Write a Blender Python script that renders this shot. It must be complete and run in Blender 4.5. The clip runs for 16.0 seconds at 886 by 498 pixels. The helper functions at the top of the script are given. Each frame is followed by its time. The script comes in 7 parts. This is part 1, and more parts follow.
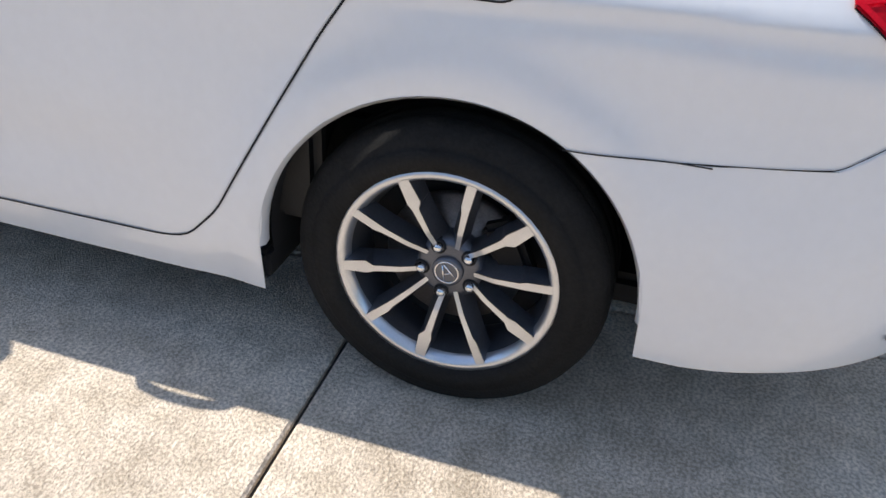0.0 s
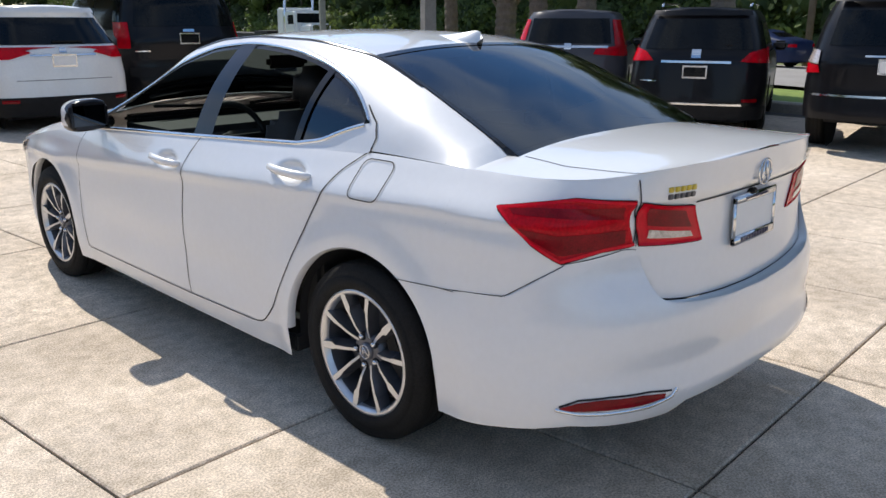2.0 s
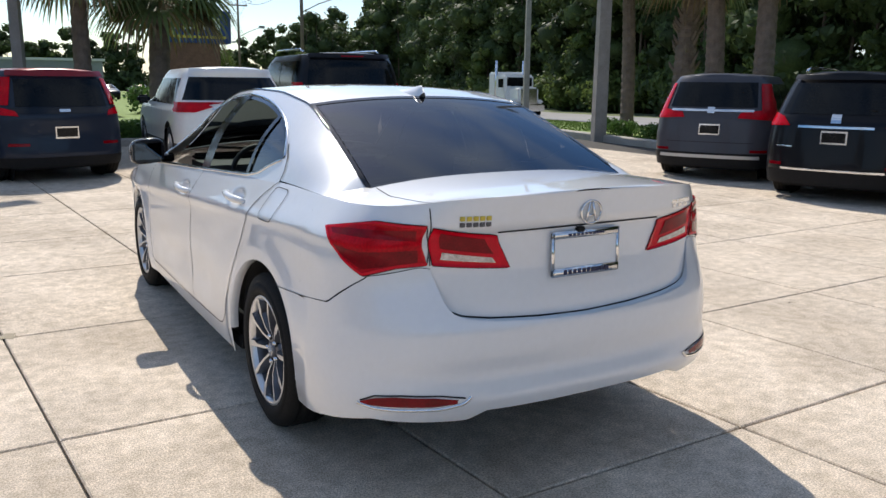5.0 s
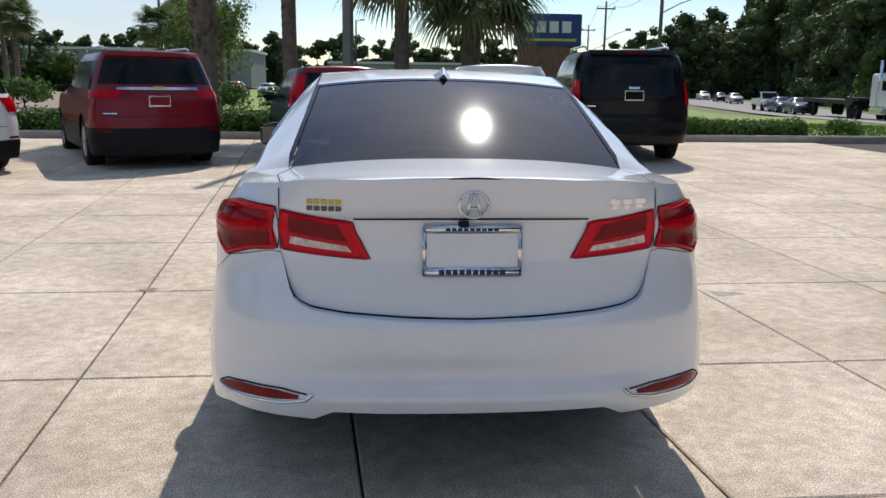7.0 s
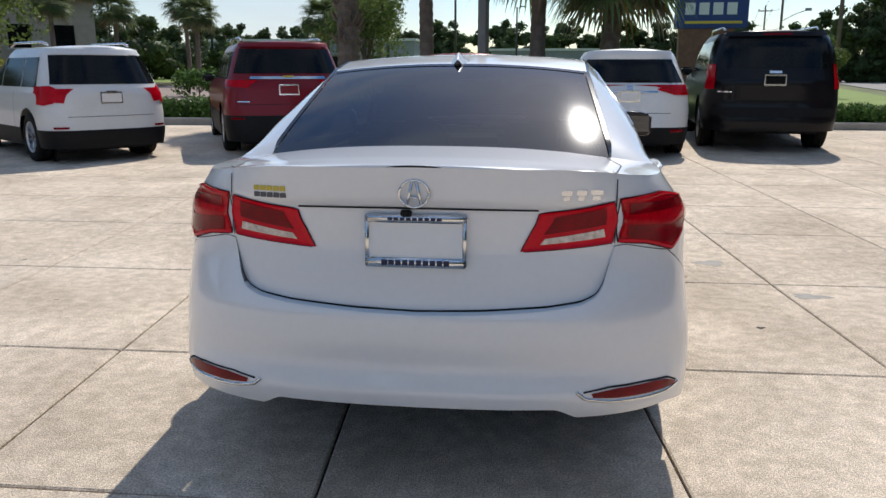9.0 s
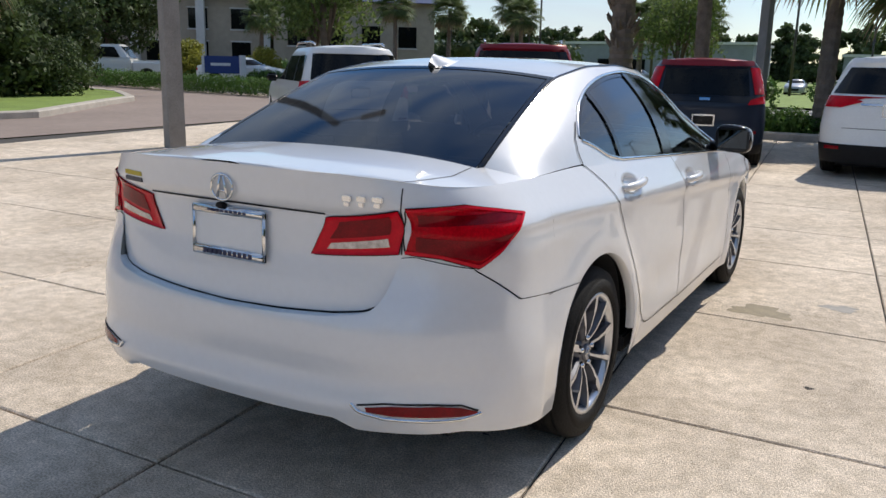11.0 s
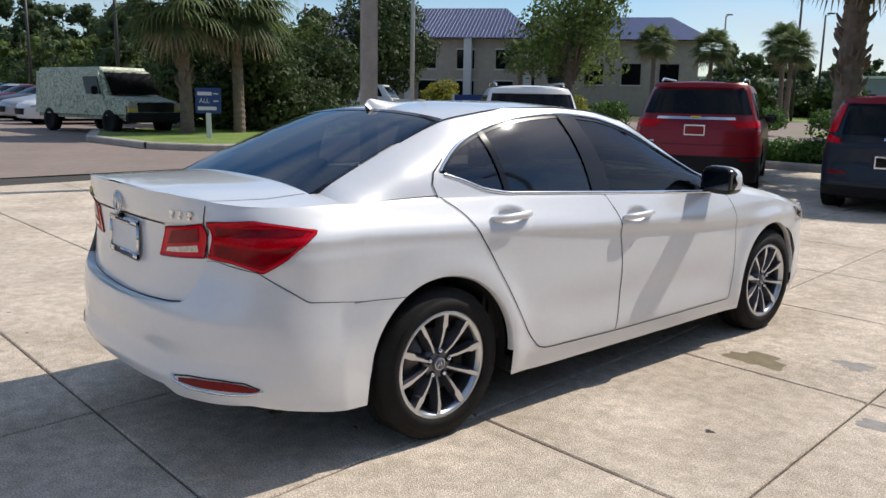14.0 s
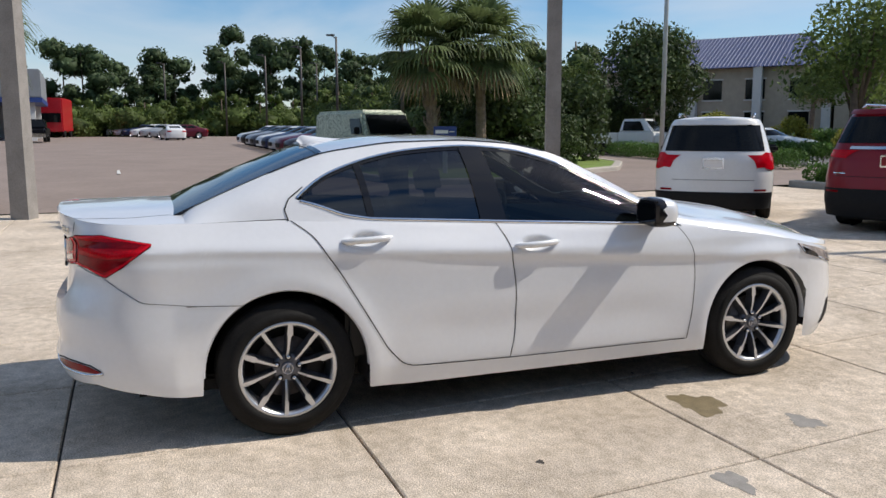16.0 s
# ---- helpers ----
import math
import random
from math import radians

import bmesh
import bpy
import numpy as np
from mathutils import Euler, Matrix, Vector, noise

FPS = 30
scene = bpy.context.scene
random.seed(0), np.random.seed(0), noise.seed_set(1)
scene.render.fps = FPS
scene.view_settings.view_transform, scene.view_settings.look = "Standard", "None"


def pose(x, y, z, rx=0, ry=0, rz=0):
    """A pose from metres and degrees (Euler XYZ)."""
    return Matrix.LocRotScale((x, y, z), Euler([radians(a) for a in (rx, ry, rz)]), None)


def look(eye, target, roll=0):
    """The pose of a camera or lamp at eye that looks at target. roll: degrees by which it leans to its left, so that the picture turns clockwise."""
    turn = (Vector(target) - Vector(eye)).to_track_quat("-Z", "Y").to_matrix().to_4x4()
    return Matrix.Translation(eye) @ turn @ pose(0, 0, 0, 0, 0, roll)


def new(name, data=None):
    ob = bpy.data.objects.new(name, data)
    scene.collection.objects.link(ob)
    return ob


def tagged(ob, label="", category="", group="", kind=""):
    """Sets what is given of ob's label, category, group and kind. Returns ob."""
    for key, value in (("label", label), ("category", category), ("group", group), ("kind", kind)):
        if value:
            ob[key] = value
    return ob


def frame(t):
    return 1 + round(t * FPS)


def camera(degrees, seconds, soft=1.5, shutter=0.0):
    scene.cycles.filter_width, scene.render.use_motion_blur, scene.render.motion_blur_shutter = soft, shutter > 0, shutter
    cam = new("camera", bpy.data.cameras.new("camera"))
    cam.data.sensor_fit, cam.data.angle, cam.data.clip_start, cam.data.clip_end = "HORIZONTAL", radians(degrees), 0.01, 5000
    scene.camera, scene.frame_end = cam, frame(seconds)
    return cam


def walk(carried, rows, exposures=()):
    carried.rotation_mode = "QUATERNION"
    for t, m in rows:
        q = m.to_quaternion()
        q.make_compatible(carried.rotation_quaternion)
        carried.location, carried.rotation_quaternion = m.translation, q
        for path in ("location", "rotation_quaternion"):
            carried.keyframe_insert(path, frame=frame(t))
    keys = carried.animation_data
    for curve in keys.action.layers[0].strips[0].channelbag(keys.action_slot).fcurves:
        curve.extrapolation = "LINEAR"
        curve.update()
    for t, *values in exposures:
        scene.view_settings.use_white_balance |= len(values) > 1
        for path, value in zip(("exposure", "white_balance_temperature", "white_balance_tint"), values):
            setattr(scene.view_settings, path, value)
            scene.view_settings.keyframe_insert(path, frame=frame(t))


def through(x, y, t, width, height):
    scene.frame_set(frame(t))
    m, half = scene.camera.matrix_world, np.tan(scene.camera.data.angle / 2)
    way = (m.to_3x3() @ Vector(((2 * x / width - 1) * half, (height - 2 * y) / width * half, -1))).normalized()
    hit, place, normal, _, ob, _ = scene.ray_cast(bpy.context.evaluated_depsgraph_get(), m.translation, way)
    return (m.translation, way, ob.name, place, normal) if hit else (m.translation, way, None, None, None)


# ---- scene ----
cam = camera(57.5, 16.0)
PATH = [
    (0, (-2.181, -0.352, 1.282), (-0.569, 0.094, 0.186), 3.9),
    (0.5, (-2.143, -0.868, 1.398), (-0.702, 0.072, 0.378), -0.4),
    (1, (-2.313, -1.308, 1.44), (-0.918, -0.144, 0.604), 0.1),
    (1.5, (-2.5, -1.711, 1.487), (-1.099, -0.452, 0.814), 0.1),
    (2, (-2.611, -2.099, 1.494), (-1.235, -0.754, 0.947), 0.1),
    (2.5, (-2.728, -2.267, 1.532), (-1.367, -0.889, 1.033), -0.8),
    (3, (-2.786, -2.349, 1.55), (-1.43, -0.958, 1.073), -1.1),
    (3.2, (-2.807, -2.38, 1.557), (-1.449, -0.992, 1.081), -1.0),
    (5.3, (-1.635, -3.352, 1.459), (-0.783, -1.586, 1.063), 0.7),
    (5.5, (-1.452, -3.411, 1.469), (-0.699, -1.6, 1.075), 0.7),
    (6, (-0.967, -3.466, 1.436), (-0.455, -1.573, 1.039), 1.0),
    (6.5, (-0.546, -3.479, 1.408), (-0.243, -1.543, 1.007), 0.8),
    (7, (-0.29, -3.461, 1.385), (-0.133, -1.509, 0.98), 0.7),
    (7.5, (-0.182, -3.413, 1.39), (-0.082, -1.462, 0.96), 0.7),
    (8, (-0.144, -3.379, 1.382), (-0.075, -1.429, 0.94), 0.9),
    (8.5, (-0.008, -3.375, 1.377), (-0.034, -1.426, 0.931), 0.8),
    (9, (0.374, -3.379, 1.382), (0.138, -1.442, 0.945), 0.0),
    (9.2, (0.518, -3.356, 1.402), (0.205, -1.433, 0.951), 0.6),
    (11.3, (1.962, -2.79, 1.397), (0.929, -1.135, 0.956), 1.2),
    (11.5, (2.008, -2.765, 1.403), (0.945, -1.132, 0.956), 1.2),
    (12, (2.121, -2.744, 1.416), (0.995, -1.153, 0.967), 1.1),
    (12.5, (2.318, -2.734, 1.427), (1.153, -1.169, 0.985), 1.0),
    (13, (2.587, -2.62, 1.416), (1.374, -1.09, 0.981), 1.0),
    (13.5, (2.962, -2.43, 1.444), (1.62, -1.005, 1.035), 1.0),
    (14, (3.377, -2.182, 1.457), (1.895, -0.89, 1.091), 1.1),
    (14.5, (3.718, -1.807, 1.447), (2.116, -0.658, 1.112), 0.9),
    (15, (4.077, -1.417, 1.462), (2.378, -0.411, 1.145), 0.5),
    (15.5, (4.388, -1.012, 1.455), (2.6, -0.165, 1.158), 0.4),
    (16, (4.676, -0.59, 1.467), (2.817, 0.088, 1.18), -0.1),
]
walk(cam, [(t, look(eye, target, roll)) for t, eye, target, roll in PATH],
     exposures=[(0, 0.40), (0.7, 0.25), (1.5, 0.18), (3, 0.12), (5.5, 0.06), (7, -0.10), (9, -0.10), (12, -0.10), (16, -0.12)])

# ---- world, sun ----
SUN_WAY = Vector((0.175, 0.88, 1.0)).normalized()
world = bpy.data.worlds.new("world")
scene.world = world
world.use_nodes = True
wn, wl = world.node_tree.nodes, world.node_tree.links
sky = wn.new("ShaderNodeTexSky")
sky.sky_type, sky.sun_disc = "NISHITA", False
sky.sun_elevation = math.asin(SUN_WAY.z)
sky.sun_rotation = math.atan2(SUN_WAY.x, SUN_WAY.y)
sky.dust_density, sky.ozone_density, sky.air_density = 0.55, 2.0, 0.9
wcoord = wn.new("ShaderNodeTexCoord")
wmap = wn.new("ShaderNodeMapping")
wmap.inputs["Scale"].default_value = (1.6, 1.6, 5.0)
wnoise = wn.new("ShaderNodeTexNoise")
wnoise.inputs["Scale"].default_value, wnoise.inputs["Detail"].default_value = 1.7, 8.0
wnoise.inputs["Distortion"].default_value = 0.6
wramp = wn.new("ShaderNodeValToRGB")
wramp.color_ramp.elements[0].position, wramp.color_ramp.elements[1].position = 0.38, 0.70
wramp.color_ramp.elements[0].color, wramp.color_ramp.elements[1].color = (0, 0, 0, 1), (0.75, 0.75, 0.75, 1)
wmix = wn.new("ShaderNodeMix")
wmix.data_type = "RGBA"
wmix.inputs["B"].default_value = (5.5, 5.9, 6.4, 1)
wl.new(wcoord.outputs["Generated"], wmap.inputs["Vector"])
wl.new(wmap.outputs["Vector"], wnoise.inputs["Vector"])
wl.new(wnoise.outputs["Fac"], wramp.inputs["Fac"])
wl.new(wramp.outputs["Color"], wmix.inputs["Factor"])
wl.new(sky.outputs["Color"], wmix.inputs["A"])
wsat = wn.new("ShaderNodeHueSaturation")
wsat.inputs["Saturation"].default_value = 1.32
wl.new(wmix.outputs["Result"], wsat.inputs["Color"])
wl.new(wsat.outputs["Color"], wn["Background"].inputs["Color"])
wn["Background"].inputs["Strength"].default_value = 0.135
sun = new("sun", bpy.data.lights.new("sun", "SUN"))
sun.data.energy, sun.data.angle, sun.data.color = 4.5, radians(0.53), (1.0, 0.935, 0.84)
sun.matrix_world = look(SUN_WAY * 60, (0, 0, 0))


# ---- materials ----
def material(name, colour, rough=0.6, metal=0.0, vary=0.12, scale=6.0, bump=0.0, bscale=60.0, coat=0.0, spec=0.5, random_tint=0.0, second=None, island=0.0, trans=0.0):
    m = bpy.data.materials.new(name)
    m.use_nodes = True
    n, l = m.node_tree.nodes, m.node_tree.links
    p = n["Principled BSDF"]
    p.inputs["Roughness"].default_value, p.inputs["Metallic"].default_value = rough, metal
    p.inputs["Specular IOR Level"].default_value = spec
    p.inputs["Coat Weight"].default_value, p.inputs["Coat Roughness"].default_value = coat, 0.03
    p.inputs["Transmission Weight"].default_value = trans
    tc = n.new("ShaderNodeTexCoord")
    base = None
    if vary > 0:
        big = n.new("ShaderNodeTexNoise")
        big.inputs["Scale"].default_value, big.inputs["Detail"].default_value = scale, 6.0
        l.new(tc.outputs["Object"], big.inputs["Vector"])
        fine = n.new("ShaderNodeTexNoise")
        fine.inputs["Scale"].default_value, fine.inputs["Detail"].default_value = scale * 13, 4.0
        l.new(tc.outputs["Object"], fine.inputs["Vector"])
        add = n.new("ShaderNodeMath")
        add.operation = "ADD"
        l.new(big.outputs["Fac"], add.inputs[0])
        l.new(fine.outputs["Fac"], add.inputs[1])
        mr = n.new("ShaderNodeMapRange")
        mr.inputs["From Min"].default_value, mr.inputs["From Max"].default_value = 0.7, 1.3
        l.new(add.outputs[0], mr.inputs["Value"])
        mix = n.new("ShaderNodeMix")
        mix.data_type = "RGBA"
        lo = second or tuple(c * (1 - vary) for c in colour)
        hi = tuple(min(1, c * (1 + vary)) for c in colour)
        mix.inputs["A"].default_value, mix.inputs["B"].default_value = (*lo, 1), (*hi, 1)
        l.new(mr.outputs["Result"], mix.inputs["Factor"])
        base = mix.outputs["Result"]
    else:
        p.inputs["Base Color"].default_value = (*colour, 1)
    if (random_tint or island) and base:
        hsv = n.new("ShaderNodeHueSaturation")
        rmap = n.new("ShaderNodeMapRange")
        amount = random_tint or island
        rmap.inputs["To Min"].default_value, rmap.inputs["To Max"].default_value = 1 - amount, 1 + amount
        if random_tint:
            l.new(n.new("ShaderNodeObjectInfo").outputs["Random"], rmap.inputs["Value"])
        else:
            l.new(n.new("ShaderNodeNewGeometry").outputs["Random Per Island"], rmap.inputs["Value"])
        l.new(rmap.outputs["Result"], hsv.inputs["Value"])
        l.new(base, hsv.inputs["Color"])
        base = hsv.outputs["Color"]
    if base:
        l.new(base, p.inputs["Base Color"])
    if bump > 0:
        bn = n.new("ShaderNodeTexNoise")
        bn.inputs["Scale"].default_value, bn.inputs["Detail"].default_value = bscale, 5.0
        l.new(tc.outputs["Object"], bn.inputs["Vector"])
        bp = n.new("ShaderNodeBump")
        bp.inputs["Strength"].default_value, bp.inputs["Distance"].default_value = bump, 0.01
        l.new(bn.outputs["Fac"], bp.inputs["Height"])
        l.new(bp.outputs["Normal"], p.inputs["Normal"])
    return m


def glass(name, colour, rough=0.0, ior=1.45, alpha=1.0):
    """A thin pane: clear part tinted by colour, with a mirror-like sheen."""
    m = bpy.data.materials.new(name)
    m.use_nodes = True
    n, l = m.node_tree.nodes, m.node_tree.links
    n.remove(n["Principled BSDF"])
    tr, gl, mx, fr = n.new("ShaderNodeBsdfTransparent"), n.new("ShaderNodeBsdfGlossy"), n.new("ShaderNodeMixShader"), n.new("ShaderNodeFresnel")
    tr.inputs["Color"].default_value = (*colour, 1)
    gl.inputs["Roughness"].default_value = rough
    gl.inputs["Color"].default_value = (0.95, 0.97, 1, 1)
    fr.inputs["IOR"].default_value = ior
    l.new(fr.outputs["Fac"], mx.inputs["Fac"])
    l.new(tr.outputs["BSDF"], mx.inputs[1])
    l.new(gl.outputs["BSDF"], mx.inputs[2])
    l.new(mx.outputs["Shader"], n["Material Output"].inputs["Surface"])
    return m


def foliage(name, colour, vary=0.35, through=0.45):
    """Leaves: matt, and letting some light through."""
    m = material(name, colour, 0.6, vary=0.3, scale=0.5, island=vary, spec=0.25)
    n, l = m.node_tree.nodes, m.node_tree.links
    p = n["Principled BSDF"]
    tl, mx = n.new("ShaderNodeBsdfTranslucent"), n.new("ShaderNodeMixShader")
    mx.inputs["Fac"].default_value = through
    l.new(p.inputs["Base Color"].links[0].from_socket, tl.inputs["Color"])
    l.new(p.outputs["BSDF"], mx.inputs[1])
    l.new(tl.outputs["BSDF"], mx.inputs[2])
    l.new(mx.outputs["Shader"], n["Material Output"].inputs["Surface"])
    return m


def concrete(name, colour):
    """Exposed-aggregate concrete: stains, mottling and fine grit."""
    m = material(name, colour, 0.88, vary=0.16, scale=1.6, bump=0.7, bscale=190, random_tint=0.04)
    n, l = m.node_tree.nodes, m.node_tree.links
    p = n["Principled BSDF"]
    src = p.inputs["Base Color"].links[0].from_socket
    geo = n.new("ShaderNodeNewGeometry")
    grit = n.new("ShaderNodeTexNoise")
    grit.inputs["Scale"].default_value, grit.inputs["Detail"].default_value = 120.0, 4.0
    l.new(geo.outputs["Position"], grit.inputs["Vector"])
    ramp = n.new("ShaderNodeValToRGB")
    ramp.color_ramp.elements[0].position, ramp.color_ramp.elements[1].position = 0.38, 0.62
    ramp.color_ramp.elements[0].color, ramp.color_ramp.elements[1].color = (0.67, 0.65, 0.62, 1), (1.16, 1.16, 1.14, 1)
    l.new(grit.outputs["Fac"], ramp.inputs["Fac"])
    blotch = n.new("ShaderNodeTexNoise")
    blotch.inputs["Scale"].default_value, blotch.inputs["Detail"].default_value = 0.9, 7.0
    l.new(geo.outputs["Position"], blotch.inputs["Vector"])
    ramp2 = n.new("ShaderNodeValToRGB")
    ramp2.color_ramp.elements[0].position, ramp2.color_ramp.elements[1].position = 0.32, 0.62
    ramp2.color_ramp.elements[0].color, ramp2.color_ramp.elements[1].color = (0.80, 0.78, 0.75, 1), (1.06, 1.06, 1.06, 1)
    l.new(blotch.outputs["Fac"], ramp2.inputs["Fac"])
    mottle = n.new("ShaderNodeTexNoise")
    mottle.inputs["Scale"].default_value, mottle.inputs["Detail"].default_value = 11.0, 6.0
    l.new(geo.outputs["Position"], mottle.inputs["Vector"])
    ramp3 = n.new("ShaderNodeValToRGB")
    ramp3.color_ramp.elements[0].position, ramp3.color_ramp.elements[1].position = 0.36, 0.60
    ramp3.color_ramp.elements[0].color, ramp3.color_ramp.elements[1].color = (0.84, 0.83, 0.80, 1), (1.05, 1.05, 1.05, 1)
    l.new(mottle.outputs["Fac"], ramp3.inputs["Fac"])
    for r in (ramp, ramp2, ramp3):
        mul = n.new("ShaderNodeMix")
        mul.data_type, mul.blend_type = "RGBA", "MULTIPLY"
        mul.inputs["Factor"].default_value = 1.0
        l.new(src, mul.inputs["A"])
        l.new(r.outputs["Color"], mul.inputs["B"])
        src = mul.outputs["Result"]
    l.new(src, p.inputs["Base Color"])
    return m


M = {}
M["pearl"] = material("pearl_white_paint", (0.735, 0.745, 0.765), 0.36, 0.08, 0.02, 3.0, coat=1.0, spec=0.5)
M["seam"] = material("panel_gap", (0.012, 0.012, 0.014), 0.9, vary=0)
M["black"] = material("black_plastic", (0.012, 0.012, 0.013), 0.55, vary=0.2, scale=20, bump=0.1, bscale=300, spec=0.15)
M["gloss_black"] = material("gloss_black_trim", (0.012, 0.012, 0.014), 0.12, vary=0, coat=0.2, spec=0.3)
M["rubber"] = material("tyre_rubber", (0.012, 0.0115, 0.011), 0.75, vary=0.35, scale=9, bump=0.25, bscale=120, spec=0.2)
M["chrome"] = material("chrome", (0.75, 0.76, 0.78), 0.12, 1.0, vary=0.04, scale=8)
M["machined"] = material("machined_alloy", (0.62, 0.63, 0.655), 0.3, 0.9, vary=0.06, scale=25)
M["rim_grey"] = material("dark_grey_alloy", (0.13, 0.135, 0.155), 0.36, 0.7, vary=0.12, scale=18)
M["disc"] = material("brake_steel", (0.22, 0.2, 0.19), 0.45, 0.85, vary=0.3, scale=30)
M["red_lens"] = material("red_lens", (0.46, 0.002, 0.010), 0.16, vary=0.35, scale=9, coat=0.12, spec=0.12)
M["bright_red_lens"] = material("bright_red_lens", (0.62, 0.004, 0.018), 0.2, vary=0.15, scale=20, coat=0.12, spec=0.15)
M["deep_red_lens"] = material("deep_red_lens", (0.19, 0.001, 0.006), 0.16, vary=0.4, scale=16, coat=0.15, spec=0.15)
M["clear_lens"] = material("clear_lens", (0.50, 0.44, 0.42), 0.14, 0.3, vary=0.5, scale=60, coat=1.0)
M["tint"] = glass("privacy_glass", (0.075, 0.08, 0.085), 0.05, 1.75)
M["tint_side"] = glass("tinted_side_glass", (0.11, 0.13, 0.135), 0.0, 1.45)
# dark colour stands in for the dark surroundings a bright mirror would reflect
M["mirror"] = material("mirror_glass", (0.09, 0.095, 0.10), 0.02, 1.0, vary=0)
M["clear"] = glass("clear_glass", (0.30, 0.36, 0.34), 0.0, 1.5)
M["dark_glass"] = material("dark_window", (0.006, 0.007, 0.008), 0.08, vary=0.3, scale=3, spec=0.22)
M["seat"] = material("black_leather", (0.02, 0.019, 0.018), 0.55, vary=0.2, scale=14, bump=0.15, bscale=180)
M["dash"] = material("dash_vinyl", (0.05, 0.048, 0.046), 0.6, vary=0.15, scale=14, bump=0.2, bscale=250)
M["white_plate"] = material("blank_plate", (0.78, 0.78, 0.78), 0.4, vary=0.03, scale=20)
M["lens_paper"] = material("dealer_blue", (0.02, 0.035, 0.16), 0.5, vary=0.1)
M["gold"] = material("gold_sticker", (0.62, 0.47, 0.06), 0.45, vary=0.1, scale=30)
M["navy_text"] = material("navy_print", (0.01, 0.015, 0.06), 0.5, vary=0)
M["grey_text"] = material("grey_print", (0.10, 0.10, 0.11), 0.4, 0.2, vary=0.1)


# ---- mesh helpers ----
def mesh_of(name, verts, faces, mat, smooth=True):
    me = bpy.data.meshes.new(name)
    me.from_pydata([tuple(v) for v in verts], [], [tuple(f) for f in faces])
    me.validate()
    if smooth:
        me.polygons.foreach_set("use_smooth", [True] * len(me.polygons))
    me.materials.append(mat)
    return me


def set_normals(ob, normals):
    """Shades a mesh by the true normals of the surface it was taken from."""
    ob.data.normals_split_custom_set_from_vertices([tuple(q) for q in normals])


def mpart(name, verts, faces, mat, parent, label="", smooth=True):
    ob = new(name, mesh_of(name, verts, faces, mat, smooth))
    ob.parent = parent
    if label:
        tagged(ob, label)
    return ob


def part(name, bm, mat, parent, label="", smooth=False):
    me = bpy.data.meshes.new(name)
    bm.to_mesh(me)
    bm.free()
    if smooth:
        me.polygons.foreach_set("use_smooth", [True] * len(me.polygons))
    me.materials.append(mat)
    ob = new(name, me)
    ob.parent = parent
    if label:
        tagged(ob, label)
    return ob


def thing(name, label, category, group="", kind="", m=None):
    ob = new(name)
    ob.empty_display_size = 0.2
    if m is not None:
        ob.matrix_world = m
    return tagged(ob, label, category, group, kind)


def grid_faces(nu, nv, base=0, flip=False):
    out = []
    for i in range(nu - 1):
        for j in range(nv - 1):
            q = (base + i * nv + j, base + (i + 1) * nv + j, base + (i + 1) * nv + j + 1, base + i * nv + j + 1)
            out.append(q[::-1] if flip else q)
    return out


def resample(line, n):
    p = np.array(line, float)
    d = np.concatenate([[0], np.cumsum(np.linalg.norm(np.diff(p, axis=0), axis=1))])
    s = np.linspace(0, d[-1], n)
    return np.stack([np.interp(s, d, p[:, k]) for k in range(p.shape[1])], 1)


def rounded(line, r=0.03, steps=4):
    """A polyline with its inner corners rounded."""
    p = [np.array(q, float) for q in line]
    out = [p[0]]
    for a, b, c in zip(p, p[1:], p[2:]):
        la, lc = np.linalg.norm(a - b), np.linalg.norm(c - b)
        k = min(r, la * 0.45, lc * 0.45)
        s, e = b + (a - b) / la * k, b + (c - b) / lc * k
        for i in range(steps + 1):
            t = i / steps
            out.append((1 - t) ** 2 * s + 2 * t * (1 - t) * b + t * t * e)
    out.append(p[-1])
    return out


def surf_normal(f, u, v, e=0.004):
    a = np.array(f(u + e, v)) - np.array(f(u - e, v))
    b = np.array(f(u, v + e)) - np.array(f(u, v - e))
    n = np.cross(a, b)
    return n / (np.linalg.norm(n) + 1e-9)


def patch_points(f, low, high, nu, nv, off=0.0, out=None):
    """Points of the surface f between two lines of its own coordinates, lifted by off away from the point out."""
    lo, hi = resample(low, nu), resample(high, nu)
    pts = []
    for i in range(nu):
        for j in range(nv):
            t = j / (nv - 1)
            u, v = lo[i] * (1 - t) + hi[i] * t
            p = np.array(f(u, v), float)
            if off:
                n = surf_normal(f, u, v)
                if out is not None and np.dot(n, p - np.array(out)) < 0:
                    n = -n
                p = p + n * off
            pts.append(p)
    return pts


